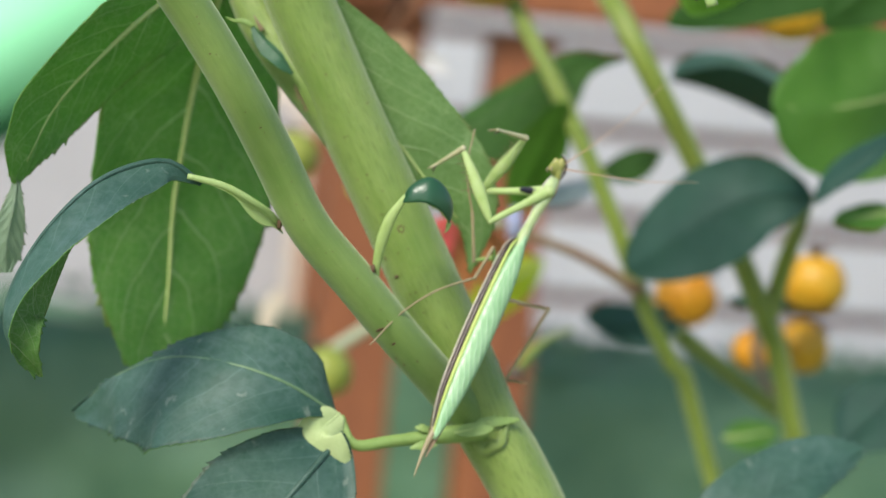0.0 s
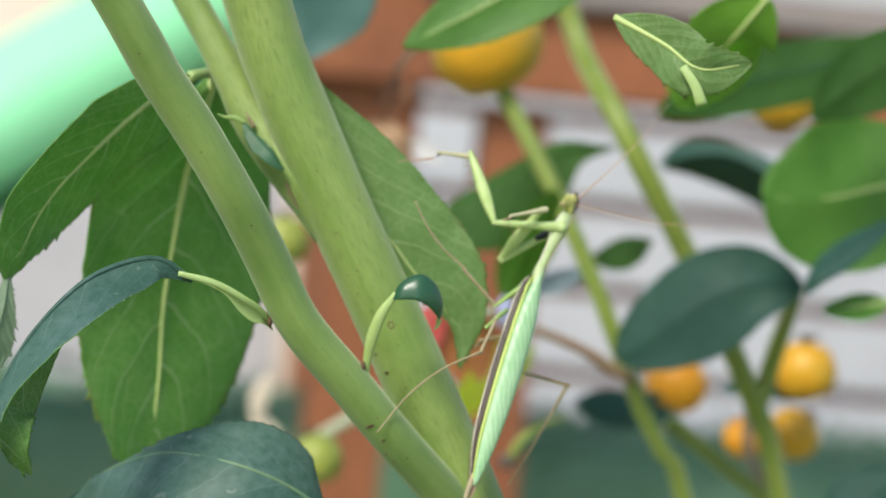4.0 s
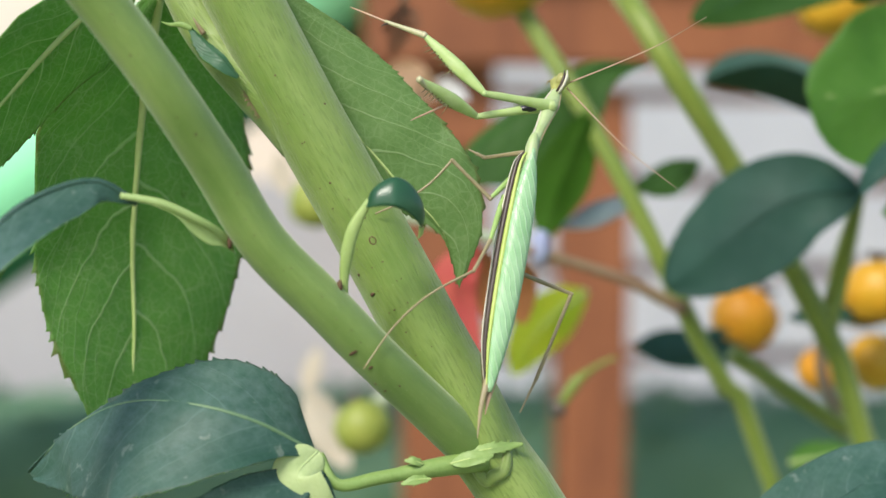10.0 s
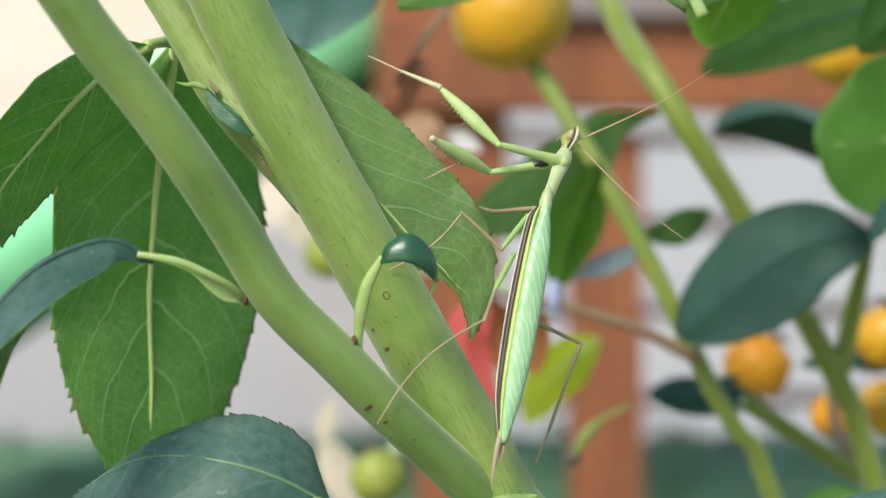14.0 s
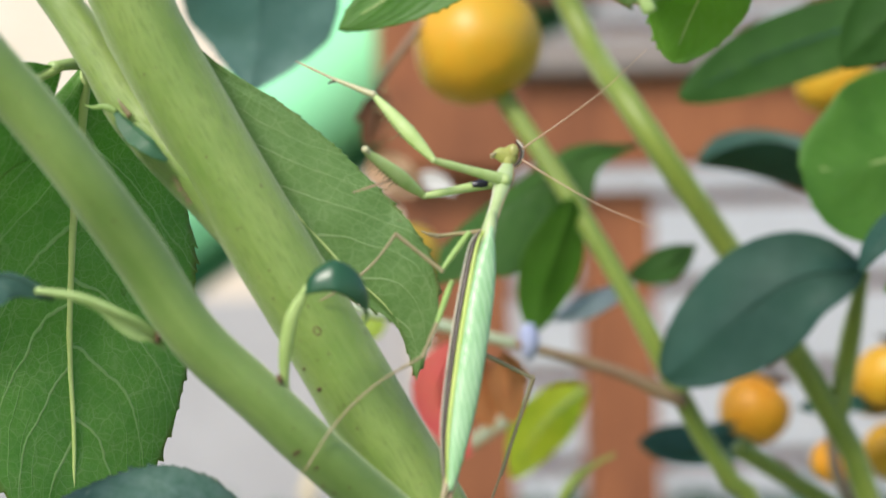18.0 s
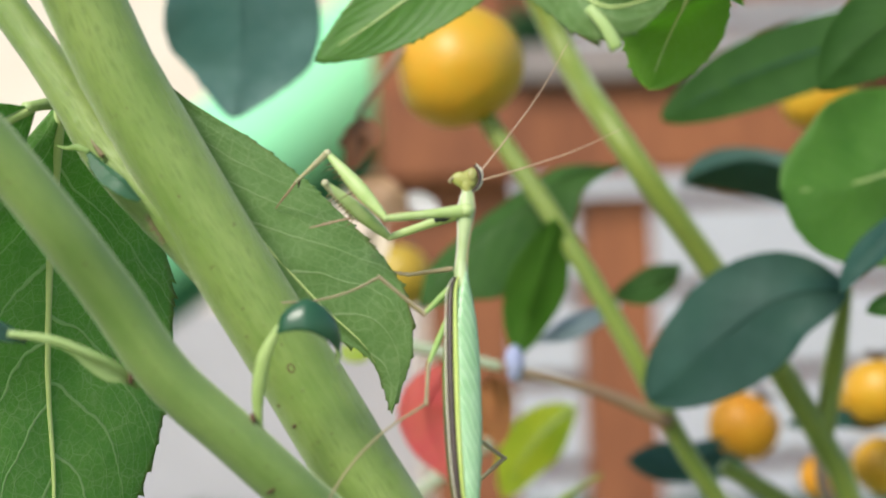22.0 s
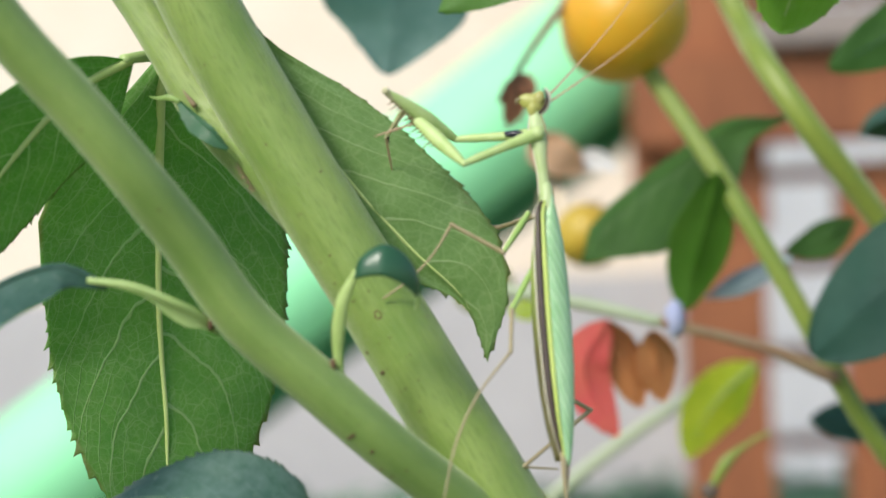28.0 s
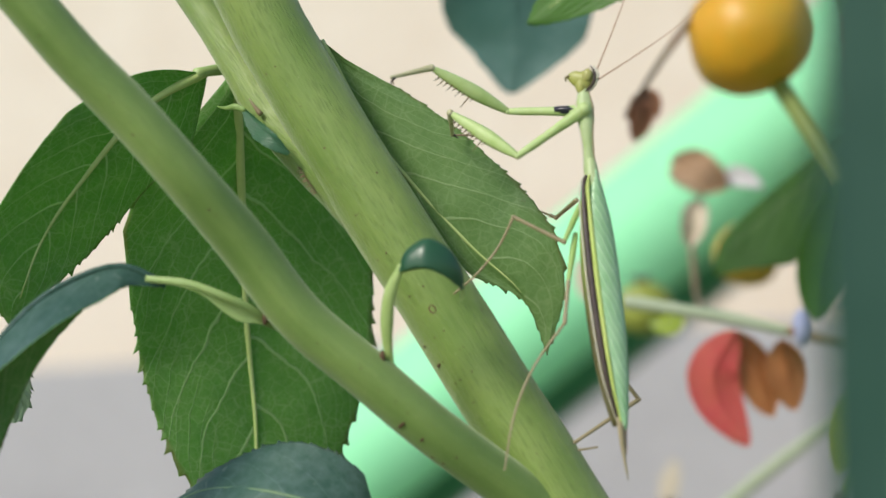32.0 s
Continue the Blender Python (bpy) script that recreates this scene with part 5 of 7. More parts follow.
for v in bm.verts:
    x, y, z = v.co
    k = (x + 1) / 2
    tall = 0.0013 + 0.0013 * k ** 1.2
    v.co = Vector((x * 0.0026 - 0.0008, y * (0.0006 + 0.0008 * k), z * tall + 0.0013))
    if z > 0:
        v.co.z -= 0.0004 * math.exp(-((x + 0.1) ** 2) / 0.07) * z
head_part = part("head", bm, head_skin, mantis, "small triangular yellow-green head")
mantis_parts["head"] = head_part
for ey in (-0.0008, 0.0008):
    part("eye", ball((0.0005, ey, 0.0022), (0.0010, 0.0007, 0.0013), ey * 900, 0.02, 20), eye_skin, head_part, "bulging olive eye")
part("head_band", tube([(0.0006, -0.0007, -0.0011), (0.0016, -0.0009, 0.0002), (0.0020, -0.0010, 0.0016), (0.0017, -0.0009, 0.0030), (0.0007, -0.0007, 0.0041)], [0.0001, 0.00028, 0.0003, 0.00028, 0.0001], 30, 8), wing_dark, head_part, "dark brown band across the brow")
part("head_band", tube([(0.0012, -0.0004, -0.0011), (0.0021, -0.0006, 0.0003), (0.0024, -0.0006, 0.0016), (0.0022, -0.0006, 0.0031), (0.0012, -0.0004, 0.0043)], [0.0001, 0.0003, 0.0003, 0.0003, 0.0001], 30, 8), wing_cream, head_part, "pale stripe along the brow")
for sy in (-1, 1):
    part("mouth_palp", tube([(-0.0030, sy * 0.0003, 0.0014), (-0.0036, sy * 0.0005, 0.0010), (-0.0034, sy * 0.0005, 0.0003)], [0.0003, 0.00022, 0.0001], 8, 6), leg_tan, head_part)
part("throat", tube([(0.0, 0, -0.0012), (-0.0004, 0, 0.0002), (-0.0004, 0, 0.0014)], [0.0009, 0.0012, 0.0010], 10, 12), head_skin, head_part)
for k in (0, 1):
    an = part("antenna", tube([(0, 0, 0), (0.0004, 0, 0.010), (0.0004, 0, 0.020), (-0.0008, 0, 0.031)], [0.00018, 0.00013, 0.00010, 0.00005], 28, 6), leg_pink, mantis, "thin reddish antenna")
    mantis_parts["antenna_%d" % k] = an
for leg in ("O", "S"):
    limb("coxa_" + leg, "coxa", 0.0155, [0.0013, 0.0011, 0.0009, 0.0008, 0.0008, 0.0006], leg_green)
    fem = limb("femur_" + leg, "femur", 0.0172, [0.0006, 0.0010, 0.0013, 0.0015, 0.0014, 0.0012, 0.0009, 0.0005], leg_green, flat=0.7)
    for side in (-1, 1):
        bm = bmesh.new()
        for k in range(9):
            z = 0.0070 + k * 0.0010
            far = 0.0020 + 0.0006 * (k % 2) + (0.0014 if k == 1 else 0)
            tube([(side * 0.0009, -0.0003, z), (side * far, -0.0004, z + 0.0006)], [0.0002, 0.00004], 3, 5, bm=bm)
        if side < 0:
            part("spines", bm, spine_dark, fem)
        else:
            bm.free()
    tib = limb("tibia_" + leg, "tibia", 0.0088, [0.0007, 0.0006, 0.0005, 0.0004, 0.00035], tibia_pale)
    bm = bmesh.new()
    tube([(-0.0002, 0, 0.0082), (-0.0009, 0, 0.0092), (-0.0014, 0, 0.0094)], [0.0003, 0.0002, 0.00004], 8, 6, bm=bm)
    part("claw", bm, wing_dark, tib)
    limb("tarsus_" + leg, "tarsus", 0.0085, [0.00026, 0.0002, 0.00024, 0.00018, 0.0001], leg_pink)
part("coxa_spot", ball((0.0002, -0.0003, 0.0042), (0.00080, 0.00080, 0.0025), 2, 0.25, 18), spot_black, mantis_parts["coxa_S"], "black oval spot")
for leg, (a, b, c) in (("LM", (0.0096, 0.0108, 0.0185)), ("LH", (0.0105, 0.0085, 0.0300)), ("RH", (0.0112, 0.0190, 0.0075)), ("RM", (0.0100, 0.0022, 0.0020))):
    left = leg[0] == "L"
    limb("femur_" + leg, "walking_femur", a, [0.0005, 0.0006, 0.0006, 0.0005, 0.0004] if left else [0.0005, 0.00045, 0.0004, 0.0004], mantis_skin if left else leg_tan)
    limb("tibia_" + leg, "walking_tibia", b, [0.00045, 0.0004, 0.00036, 0.0004], leg_tan)
    limb("tarsus_" + leg, "walking_tarsus", c, [0.0003, 0.00022, 0.00024, 0.0002, 0.00018], leg_tan, bow={"LH": 0.0022, "LM": -0.0012}.get(leg, 0.0))


def motions():
    m = mantis_parts
    walk(m["root"], [
        (0.0, pose(0.05582, -0.00800, 0.99337, -16.05, 22.05, 0.00)),
        (1.0, pose(0.05654, -0.00700, 0.99314, -15.57, 21.71, -0.00)),
        (2.0, pose(0.05621, -0.00600, 1.00030, -14.64, 15.09, 0.00)),
        (3.0, pose(0.05932, -0.00500, 1.00405, -13.86, 15.31, 0.00)),
        (6.0, pose(0.06172, -0.00200, 1.01104, -11.96, 11.71, 0.00)),
        (7.0, pose(0.06161, -0.00200, 1.01066, -12.20, 11.54, 0.00)),
        (8.0, pose(0.06150, -0.00200, 1.01027, -12.46, 11.37, 0.00)),
        (8.6, pose(0.06128, -0.00200, 1.01055, -12.43, 11.32, -0.00)),
        (10.0, pose(0.06079, -0.00200, 1.01120, -12.36, 11.21, 0.00)),
        (13.0, pose(0.06127, -0.00200, 1.01138, -12.57, 11.88, 0.00)),
        (15.2, pose(0.06142, -0.00200, 1.01107, -12.76, 11.90, 0.00)),
        (16.0, pose(0.06148, -0.00200, 1.01096, -12.83, 11.91, -0.00)),
        (17.5, pose(0.06158, -0.00200, 1.01075, -12.96, 11.93, 0.00)),
        (19.0, pose(0.06071, -0.00200, 1.01152, -12.72, 10.35, 0.00)),
        (21.0, pose(0.06309, -0.00200, 1.01049, -9.78, 12.88, 10.70)),
        (22.0, pose(0.06114, -0.00200, 1.00906, -11.59, 5.97, 20.88)),
        (23.0, pose(0.06031, -0.00200, 1.01055, -10.73, 6.96, 31.38)),
        (24.0, pose(0.05907, -0.00200, 1.01269, -11.31, 4.73, 31.76)),
        (27.0, pose(0.05791, -0.00200, 1.01406, -12.12, 3.88, 33.00)),
        (28.0, pose(0.06072, -0.00200, 1.01303, -10.34, 5.09, 33.61)),
        (30.0, pose(0.06243, -0.00200, 1.01311, -10.35, 5.05, 34.48)),
        (31.0, pose(0.06282, -0.00200, 1.01376, -10.67, 5.06, 34.88)),
        (32.0, pose(0.06043, -0.00200, 1.01686, -11.39, 2.79, 35.30)),
    ])
    walk(m["pronotum"], [
        (0.0, pose(0.00000, 0.00000, 0.00000, 3.00, 4.05, 1.17)),
        (1.0, pose(0.00000, 0.00000, 0.00000, 3.93, 4.01, 1.12)),
        (2.0, pose(0.00000, 0.00000, 0.00000, 4.31, 10.68, 2.82)),
        (3.0, pose(0.00000, 0.00000, 0.00000, 4.82, 10.58, 2.64)),
        (6.0, pose(0.00000, 0.00000, 0.00000, 5.27, -0.85, -0.18)),
        (7.0, pose(0.00000, 0.00000, 0.00000, 2.13, -0.10, -0.02)),
        (8.0, pose(0.00000, 0.00000, 0.00000, -5.05, 0.70, 0.16)),
        (8.6, pose(0.00000, 0.00000, 0.00000, -11.29, 4.74, 1.05)),
        (10.0, pose(0.00000, 0.00000, 0.00000, -19.37, 15.40, 3.46)),
        (13.0, pose(0.00000, 0.00000, 0.00000, -21.69, 14.92, 3.41)),
        (15.2, pose(0.00000, 0.00000, 0.00000, -21.64, 12.47, 2.87)),
        (16.0, pose(0.00000, 0.00000, 0.00000, -21.60, 11.58, 2.67)),
        (17.5, pose(0.00000, 0.00000, 0.00000, -21.49, 9.92, 2.31)),
        (19.0, pose(0.00000, 0.00000, 0.00000, -19.23, 8.44, 1.92)),
        (21.0, pose(0.00000, 0.00000, 0.00000, -12.44, 0.67, -10.52)),
        (22.0, pose(0.00000, 0.00000, 0.00000, 4.98, 6.43, -19.85)),
        (23.0, pose(0.00000, 0.00000, 0.00000, 4.12, -1.82, -32.41)),
        (24.0, pose(0.00000, 0.00000, 0.00000, 5.53, -3.15, -33.12)),
        (27.0, pose(0.00000, 0.00000, 0.00000, 5.97, 0.11, -33.75)),
        (28.0, pose(0.00000, 0.00000, 0.00000, 5.03, -2.85, -34.80)),
        (30.0, pose(0.00000, 0.00000, 0.00000, 4.62, -4.43, -36.00)),
        (31.0, pose(0.00000, 0.00000, 0.00000, 1.10, -3.79, -36.34)),
        (32.0, pose(0.00000, 0.00000, 0.00000, 4.42, 2.46, -35.53)),
    ])
    walk(m["head"], [
        (0.0, pose(0.00120, -0.00086, 0.01673, -8.47, -29.20, 46.47)),
        (1.0, pose(0.00119, -0.00113, 0.01672, -6.44, -28.57, 43.16)),
        (2.0, pose(0.00316, -0.00111, 0.01646, -5.99, -22.10, 53.87)),
        (3.0, pose(0.00314, -0.00127, 0.01646, -6.12, -21.22, 54.03)),
        (6.0, pose(-0.00025, -0.00154, 0.01673, 4.21, -16.15, 30.17)),
        (7.0, pose(-0.00003, -0.00062, 0.01679, 6.28, -13.81, 28.27)),
        (8.0, pose(0.00020, 0.00148, 0.01673, 9.69, -10.11, 18.44)),
        (8.6, pose(0.00130, 0.00331, 0.01642, -3.50, 15.97, -61.32)),
        (10.0, pose(0.00386, 0.00582, 0.01528, -3.64, 15.95, -61.34)),
        (13.0, pose(0.00364, 0.00644, 0.01508, -2.94, 15.83, -61.29)),
        (15.2, pose(0.00306, 0.00636, 0.01525, -2.82, 15.98, -61.26)),
        (16.0, pose(0.00284, 0.00632, 0.01530, 8.90, -11.55, 23.32)),
        (17.5, pose(0.00244, 0.00626, 0.01540, 10.27, -10.53, 16.76)),
        (19.0, pose(0.00214, 0.00561, 0.01569, 11.44, -7.74, 10.63)),
        (21.0, pose(0.00085, 0.00352, 0.01640, 11.08, -7.44, -3.50)),
        (22.0, pose(0.00127, -0.00201, 0.01663, 13.29, 1.99, -13.94)),
        (23.0, pose(-0.00110, -0.00073, 0.01675, 13.42, 5.91, -25.49)),
        (24.0, pose(-0.00165, -0.00085, 0.01670, 13.21, 10.77, -25.47)),
        (27.0, pose(-0.00094, -0.00147, 0.01671, 13.43, 14.71, -27.56)),
        (28.0, pose(-0.00152, -0.00073, 0.01671, 12.33, 13.80, -29.04)),
        (30.0, pose(-0.00184, -0.00033, 0.01670, 12.14, 15.72, -30.69)),
        (31.0, pose(-0.00109, 0.00040, 0.01676, 12.31, 16.80, -31.40)),
        (32.0, pose(-0.00017, -0.00147, 0.01673, 11.59, 20.01, -31.99)),
    ])
    walk(m["coxa_O"], [
        (0.0, pose(0.00087, -0.00177, 0.01172, 172.83, -35.93, -167.97)),
        (1.0, pose(0.00086, -0.00197, 0.01172, 173.86, -35.18, -168.67)),
        (2.0, pose(0.00228, -0.00196, 0.01155, 128.00, -70.29, -133.18)),
        (3.0, pose(0.00226, -0.00208, 0.01156, 136.07, -69.47, -138.81)),
        (6.0, pose(-0.00018, -0.00228, 0.01179, 150.70, -69.71, -145.05)),
        (7.0, pose(-0.00002, -0.00162, 0.01183, 155.94, -67.00, -149.37)),
        (8.0, pose(0.00014, -0.00011, 0.01179, 156.69, -69.72, -143.25)),
        (8.6, pose(0.00094, 0.00121, 0.01156, 152.08, -72.81, -134.56)),
        (10.0, pose(0.00278, 0.00302, 0.01074, 125.66, -77.29, -103.70)),
        (13.0, pose(0.00262, 0.00346, 0.01060, 110.13, -77.41, -86.82)),
        (15.2, pose(0.00220, 0.00341, 0.01071, 108.65, -77.18, -84.39)),
        (16.0, pose(0.00205, 0.00338, 0.01075, 108.04, -77.09, -83.43)),
        (17.5, pose(0.00176, 0.00334, 0.01082, 106.81, -76.90, -81.51)),
        (19.0, pose(0.00154, 0.00287, 0.01103, 89.88, -76.09, -65.72)),
        (21.0, pose(0.00040, 0.00138, 0.01156, 150.66, -74.11, -142.46)),
        (22.0, pose(0.00049, -0.00254, 0.01171, 120.51, -76.02, -133.85)),
        (23.0, pose(-0.00141, -0.00152, 0.01179, 144.83, -72.16, -167.27)),
        (24.0, pose(-0.00182, -0.00161, 0.01177, 162.69, -69.07, -178.39)),
        (27.0, pose(-0.00133, -0.00203, 0.01178, 161.93, -68.12, 178.94)),
        (28.0, pose(-0.00176, -0.00150, 0.01180, 168.22, -67.43, 174.84)),
        (30.0, pose(-0.00200, -0.00120, 0.01178, 173.98, -64.43, 169.74)),
        (31.0, pose(-0.00147, -0.00067, 0.01183, 170.80, -65.06, 170.68)),
        (32.0, pose(-0.00081, -0.00201, 0.01182, 165.03, -60.74, 164.06)),
    ])
    walk(m["femur_O"], [
        (0.0, pose(-0.00836, -0.00176, -0.00074, 16.35, -44.77, -16.58)),
        (1.0, pose(-0.00817, -0.00209, -0.00088, 15.18, -44.55, -15.92)),
        (2.0, pose(-0.01278, -0.00015, 0.00833, -2.44, -1.22, -0.32)),
        (3.0, pose(-0.01269, -0.00087, 0.00765, -3.28, -13.22, -3.32)),
        (6.0, pose(-0.01492, -0.00333, 0.00711, 10.30, -64.48, -26.33)),
        (7.0, pose(-0.01445, -0.00282, 0.00630, 15.37, -53.56, -17.03)),
        (8.0, pose(-0.01422, -0.00318, 0.00686, 5.19, -53.92, -17.66)),
        (8.6, pose(-0.01341, -0.00302, 0.00751, 6.36, -54.38, -17.92)),
        (10.0, pose(-0.01154, -0.00257, 0.00876, 8.74, -54.71, -18.03)),
        (13.0, pose(-0.01162, -0.00254, 0.00944, 10.15, -55.49, -18.93)),
        (15.2, pose(-0.01194, -0.00284, 0.00961, 8.45, -53.04, -17.52)),
        (16.0, pose(-0.01206, -0.00295, 0.00968, 7.87, -52.15, -17.04)),
        (17.5, pose(-0.01227, -0.00317, 0.00980, 6.83, -50.49, -16.20)),
        (19.0, pose(-0.01260, -0.00348, 0.01104, 5.31, -48.75, -14.92)),
        (21.0, pose(-0.01454, -0.00051, 0.00786, 5.31, -53.03, -27.04)),
        (22.0, pose(-0.01443, 0.00121, 0.00980, 0.73, -38.76, -31.97)),
        (23.0, pose(-0.01514, 0.00453, 0.00791, -2.22, -34.16, -40.85)),
        (24.0, pose(-0.01577, 0.00262, 0.00648, -9.11, -35.32, -41.17)),
        (27.0, pose(-0.01491, 0.00303, 0.00628, -6.86, -39.28, -44.00)),
        (28.0, pose(-0.01543, 0.00291, 0.00597, -8.40, -41.61, -44.55)),
        (30.0, pose(-0.01540, 0.00287, 0.00513, -8.62, -41.38, -45.32)),
        (31.0, pose(-0.01476, 0.00402, 0.00537, -5.49, -42.50, -46.41)),
        (32.0, pose(-0.01227, 0.00543, 0.00450, 0.63, -47.82, -48.25)),
    ])
    walk(m["tibia_O"], [
        (0.0, pose(-0.02088, -0.00308, 0.01098, 130.92, -28.20, -171.12)),
        (1.0, pose(-0.02061, -0.00322, 0.01095, 131.03, -28.83, -171.18)),
        (2.0, pose(-0.01314, 0.00058, 0.02551, -16.20, -51.89, -19.45)),
        (3.0, pose(-0.01655, 0.00034, 0.02436, 68.48, -75.75, -103.74)),
        (6.0, pose(-0.02997, 0.00069, 0.01440, 97.38, -66.90, -150.24)),
        (7.0, pose(-0.02854, -0.00327, 0.01615, 96.09, -35.24, -171.21)),
        (8.0, pose(-0.02789, -0.00046, 0.01694, 47.90, -76.80, -70.48)),
        (8.6, pose(-0.02722, -0.00055, 0.01747, 42.13, -76.31, -64.81)),
        (10.0, pose(-0.02554, -0.00076, 0.01858, 28.61, -74.31, -51.24)),
        (13.0, pose(-0.02580, -0.00088, 0.01903, 24.39, -72.43, -44.77)),
        (15.2, pose(-0.02567, -0.00116, 0.01984, 23.07, -72.01, -44.22)),
        (16.0, pose(-0.02561, -0.00126, 0.02013, 22.55, -71.84, -43.98)),
        (17.5, pose(-0.02549, -0.00146, 0.02067, 21.49, -71.50, -43.46)),
        (19.0, pose(-0.02545, -0.00170, 0.02233, 18.87, -70.65, -40.00)),
        (21.0, pose(-0.02745, 0.00429, 0.01816, 140.90, -50.04, -176.00)),
        (22.0, pose(-0.02368, 0.00672, 0.02322, 131.03, -47.72, 173.31)),
        (23.0, pose(-0.02201, 0.01134, 0.02213, 123.73, -48.87, 163.04)),
        (24.0, pose(-0.02136, 0.01113, 0.02034, 115.06, -57.65, 167.31)),
        (27.0, pose(-0.02126, 0.01201, 0.01950, 101.34, -56.74, 165.54)),
        (28.0, pose(-0.02172, 0.01263, 0.01869, 121.09, -41.79, 156.17)),
        (30.0, pose(-0.02147, 0.01268, 0.01789, 109.73, -55.62, 161.98)),
        (31.0, pose(-0.02154, 0.01353, 0.01800, 113.57, -46.55, 156.98)),
        (32.0, pose(-0.02090, 0.01481, 0.01605, 103.20, -22.72, 148.62)),
    ])
    walk(m["tarsus_O"], [
        (0.0, pose(-0.02460, 0.00307, 0.00590, 76.13, 23.99, 172.65)),
        (1.0, pose(-0.02438, 0.00291, 0.00589, 76.92, 22.70, 173.31)),
        (2.0, pose(-0.01859, 0.00511, 0.03073, -4.95, -53.61, -20.76)),
        (3.0, pose(-0.02376, 0.00532, 0.02516, 27.38, -71.21, -46.47)),
        (6.0, pose(-0.03520, 0.00775, 0.01396, 85.80, 46.49, 167.11)),
        (7.0, pose(-0.03041, 0.00529, 0.01539, 66.62, -62.21, -155.77)),
        (8.0, pose(-0.03596, 0.00277, 0.01829, 83.87, -76.74, -110.23)),
        (8.6, pose(-0.03526, 0.00267, 0.01902, 61.10, -77.55, -86.67)),
        (10.0, pose(-0.03349, 0.00241, 0.02067, 20.50, -72.36, -43.55)),
        (13.0, pose(-0.03378, 0.00192, 0.02145, 18.11, -70.80, -39.82)),
        (15.2, pose(-0.03359, 0.00174, 0.02234, 16.87, -69.82, -38.03)),
        (16.0, pose(-0.03351, 0.00167, 0.02267, 16.48, -69.46, -37.43)),
        (17.5, pose(-0.03335, 0.00154, 0.02327, 15.85, -68.79, -36.37)),
        (19.0, pose(-0.03330, 0.00117, 0.02509, 10.48, -67.33, -32.72)),
        (21.0, pose(-0.03306, 0.00946, 0.01378, 89.57, 28.71, 162.66)),
        (22.0, pose(-0.02715, 0.01382, 0.01933, 120.00, -39.63, 169.64)),
        (23.0, pose(-0.02339, 0.01942, 0.01892, 134.84, -20.04, 152.74)),
        (24.0, pose(-0.02269, 0.01960, 0.01835, 133.81, -1.62, 147.90)),
        (27.0, pose(-0.02051, 0.02073, 0.01855, 146.93, 12.31, 143.51)),
        (28.0, pose(-0.02144, 0.02075, 0.01531, 124.70, 2.20, 145.33)),
        (30.0, pose(-0.02124, 0.02132, 0.01621, 140.14, 16.66, 141.44)),
        (31.0, pose(-0.02074, 0.02196, 0.01558, 140.63, 17.35, 140.76)),
        (32.0, pose(-0.01710, 0.02253, 0.01420, 33.48, 79.12, 55.38)),
    ])
    walk(m["coxa_S"], [
        (0.0, pose(0.00087, 0.00073, 0.01244, 119.67, -57.87, -152.74)),
        (1.0, pose(0.00086, 0.00054, 0.01241, 120.12, -57.42, -154.15)),
        (2.0, pose(0.00228, 0.00056, 0.01221, 139.14, -50.32, -161.65)),
        (3.0, pose(0.00226, 0.00045, 0.01218, 137.44, -43.66, -166.38)),
        (6.0, pose(-0.00018, 0.00026, 0.01233, 158.59, -29.28, -173.18)),
        (7.0, pose(-0.00002, 0.00092, 0.01238, 149.32, -60.81, -157.22)),
        (8.0, pose(0.00014, 0.00243, 0.01235, 152.47, -62.31, -155.10)),
        (8.6, pose(0.00094, 0.00375, 0.01212, 155.43, -63.62, -153.61)),
        (10.0, pose(0.00278, 0.00555, 0.01130, 157.06, -66.54, -149.69)),
        (13.0, pose(0.00262, 0.00600, 0.01117, 158.29, -66.24, -149.57)),
        (15.2, pose(0.00220, 0.00594, 0.01129, 158.74, -65.68, -149.92)),
        (16.0, pose(0.00205, 0.00592, 0.01133, 158.89, -65.49, -150.04)),
        (17.5, pose(0.00176, 0.00587, 0.01140, 159.15, -65.12, -150.25)),
        (19.0, pose(0.00154, 0.00540, 0.01161, 141.72, -64.79, -151.34)),
        (21.0, pose(0.00087, 0.00388, 0.01210, 160.73, -59.87, -169.22)),
        (22.0, pose(0.00141, -0.00018, 0.01229, 129.06, -67.96, -166.73)),
        (23.0, pose(-0.00007, 0.00063, 0.01237, 107.26, -76.07, -146.05)),
        (24.0, pose(-0.00046, 0.00054, 0.01231, 83.13, -77.57, -136.06)),
        (27.0, pose(0.00008, 0.00008, 0.01233, 53.24, -75.98, -94.14)),
        (28.0, pose(-0.00033, 0.00061, 0.01231, 74.98, -78.49, -116.76)),
        (30.0, pose(-0.00054, 0.00088, 0.01230, 91.79, -78.47, -134.69)),
        (31.0, pose(0.00002, 0.00140, 0.01235, 95.32, -78.20, -135.97)),
        (32.0, pose(0.00069, 0.00005, 0.01231, 42.04, -75.58, -84.39)),
    ])
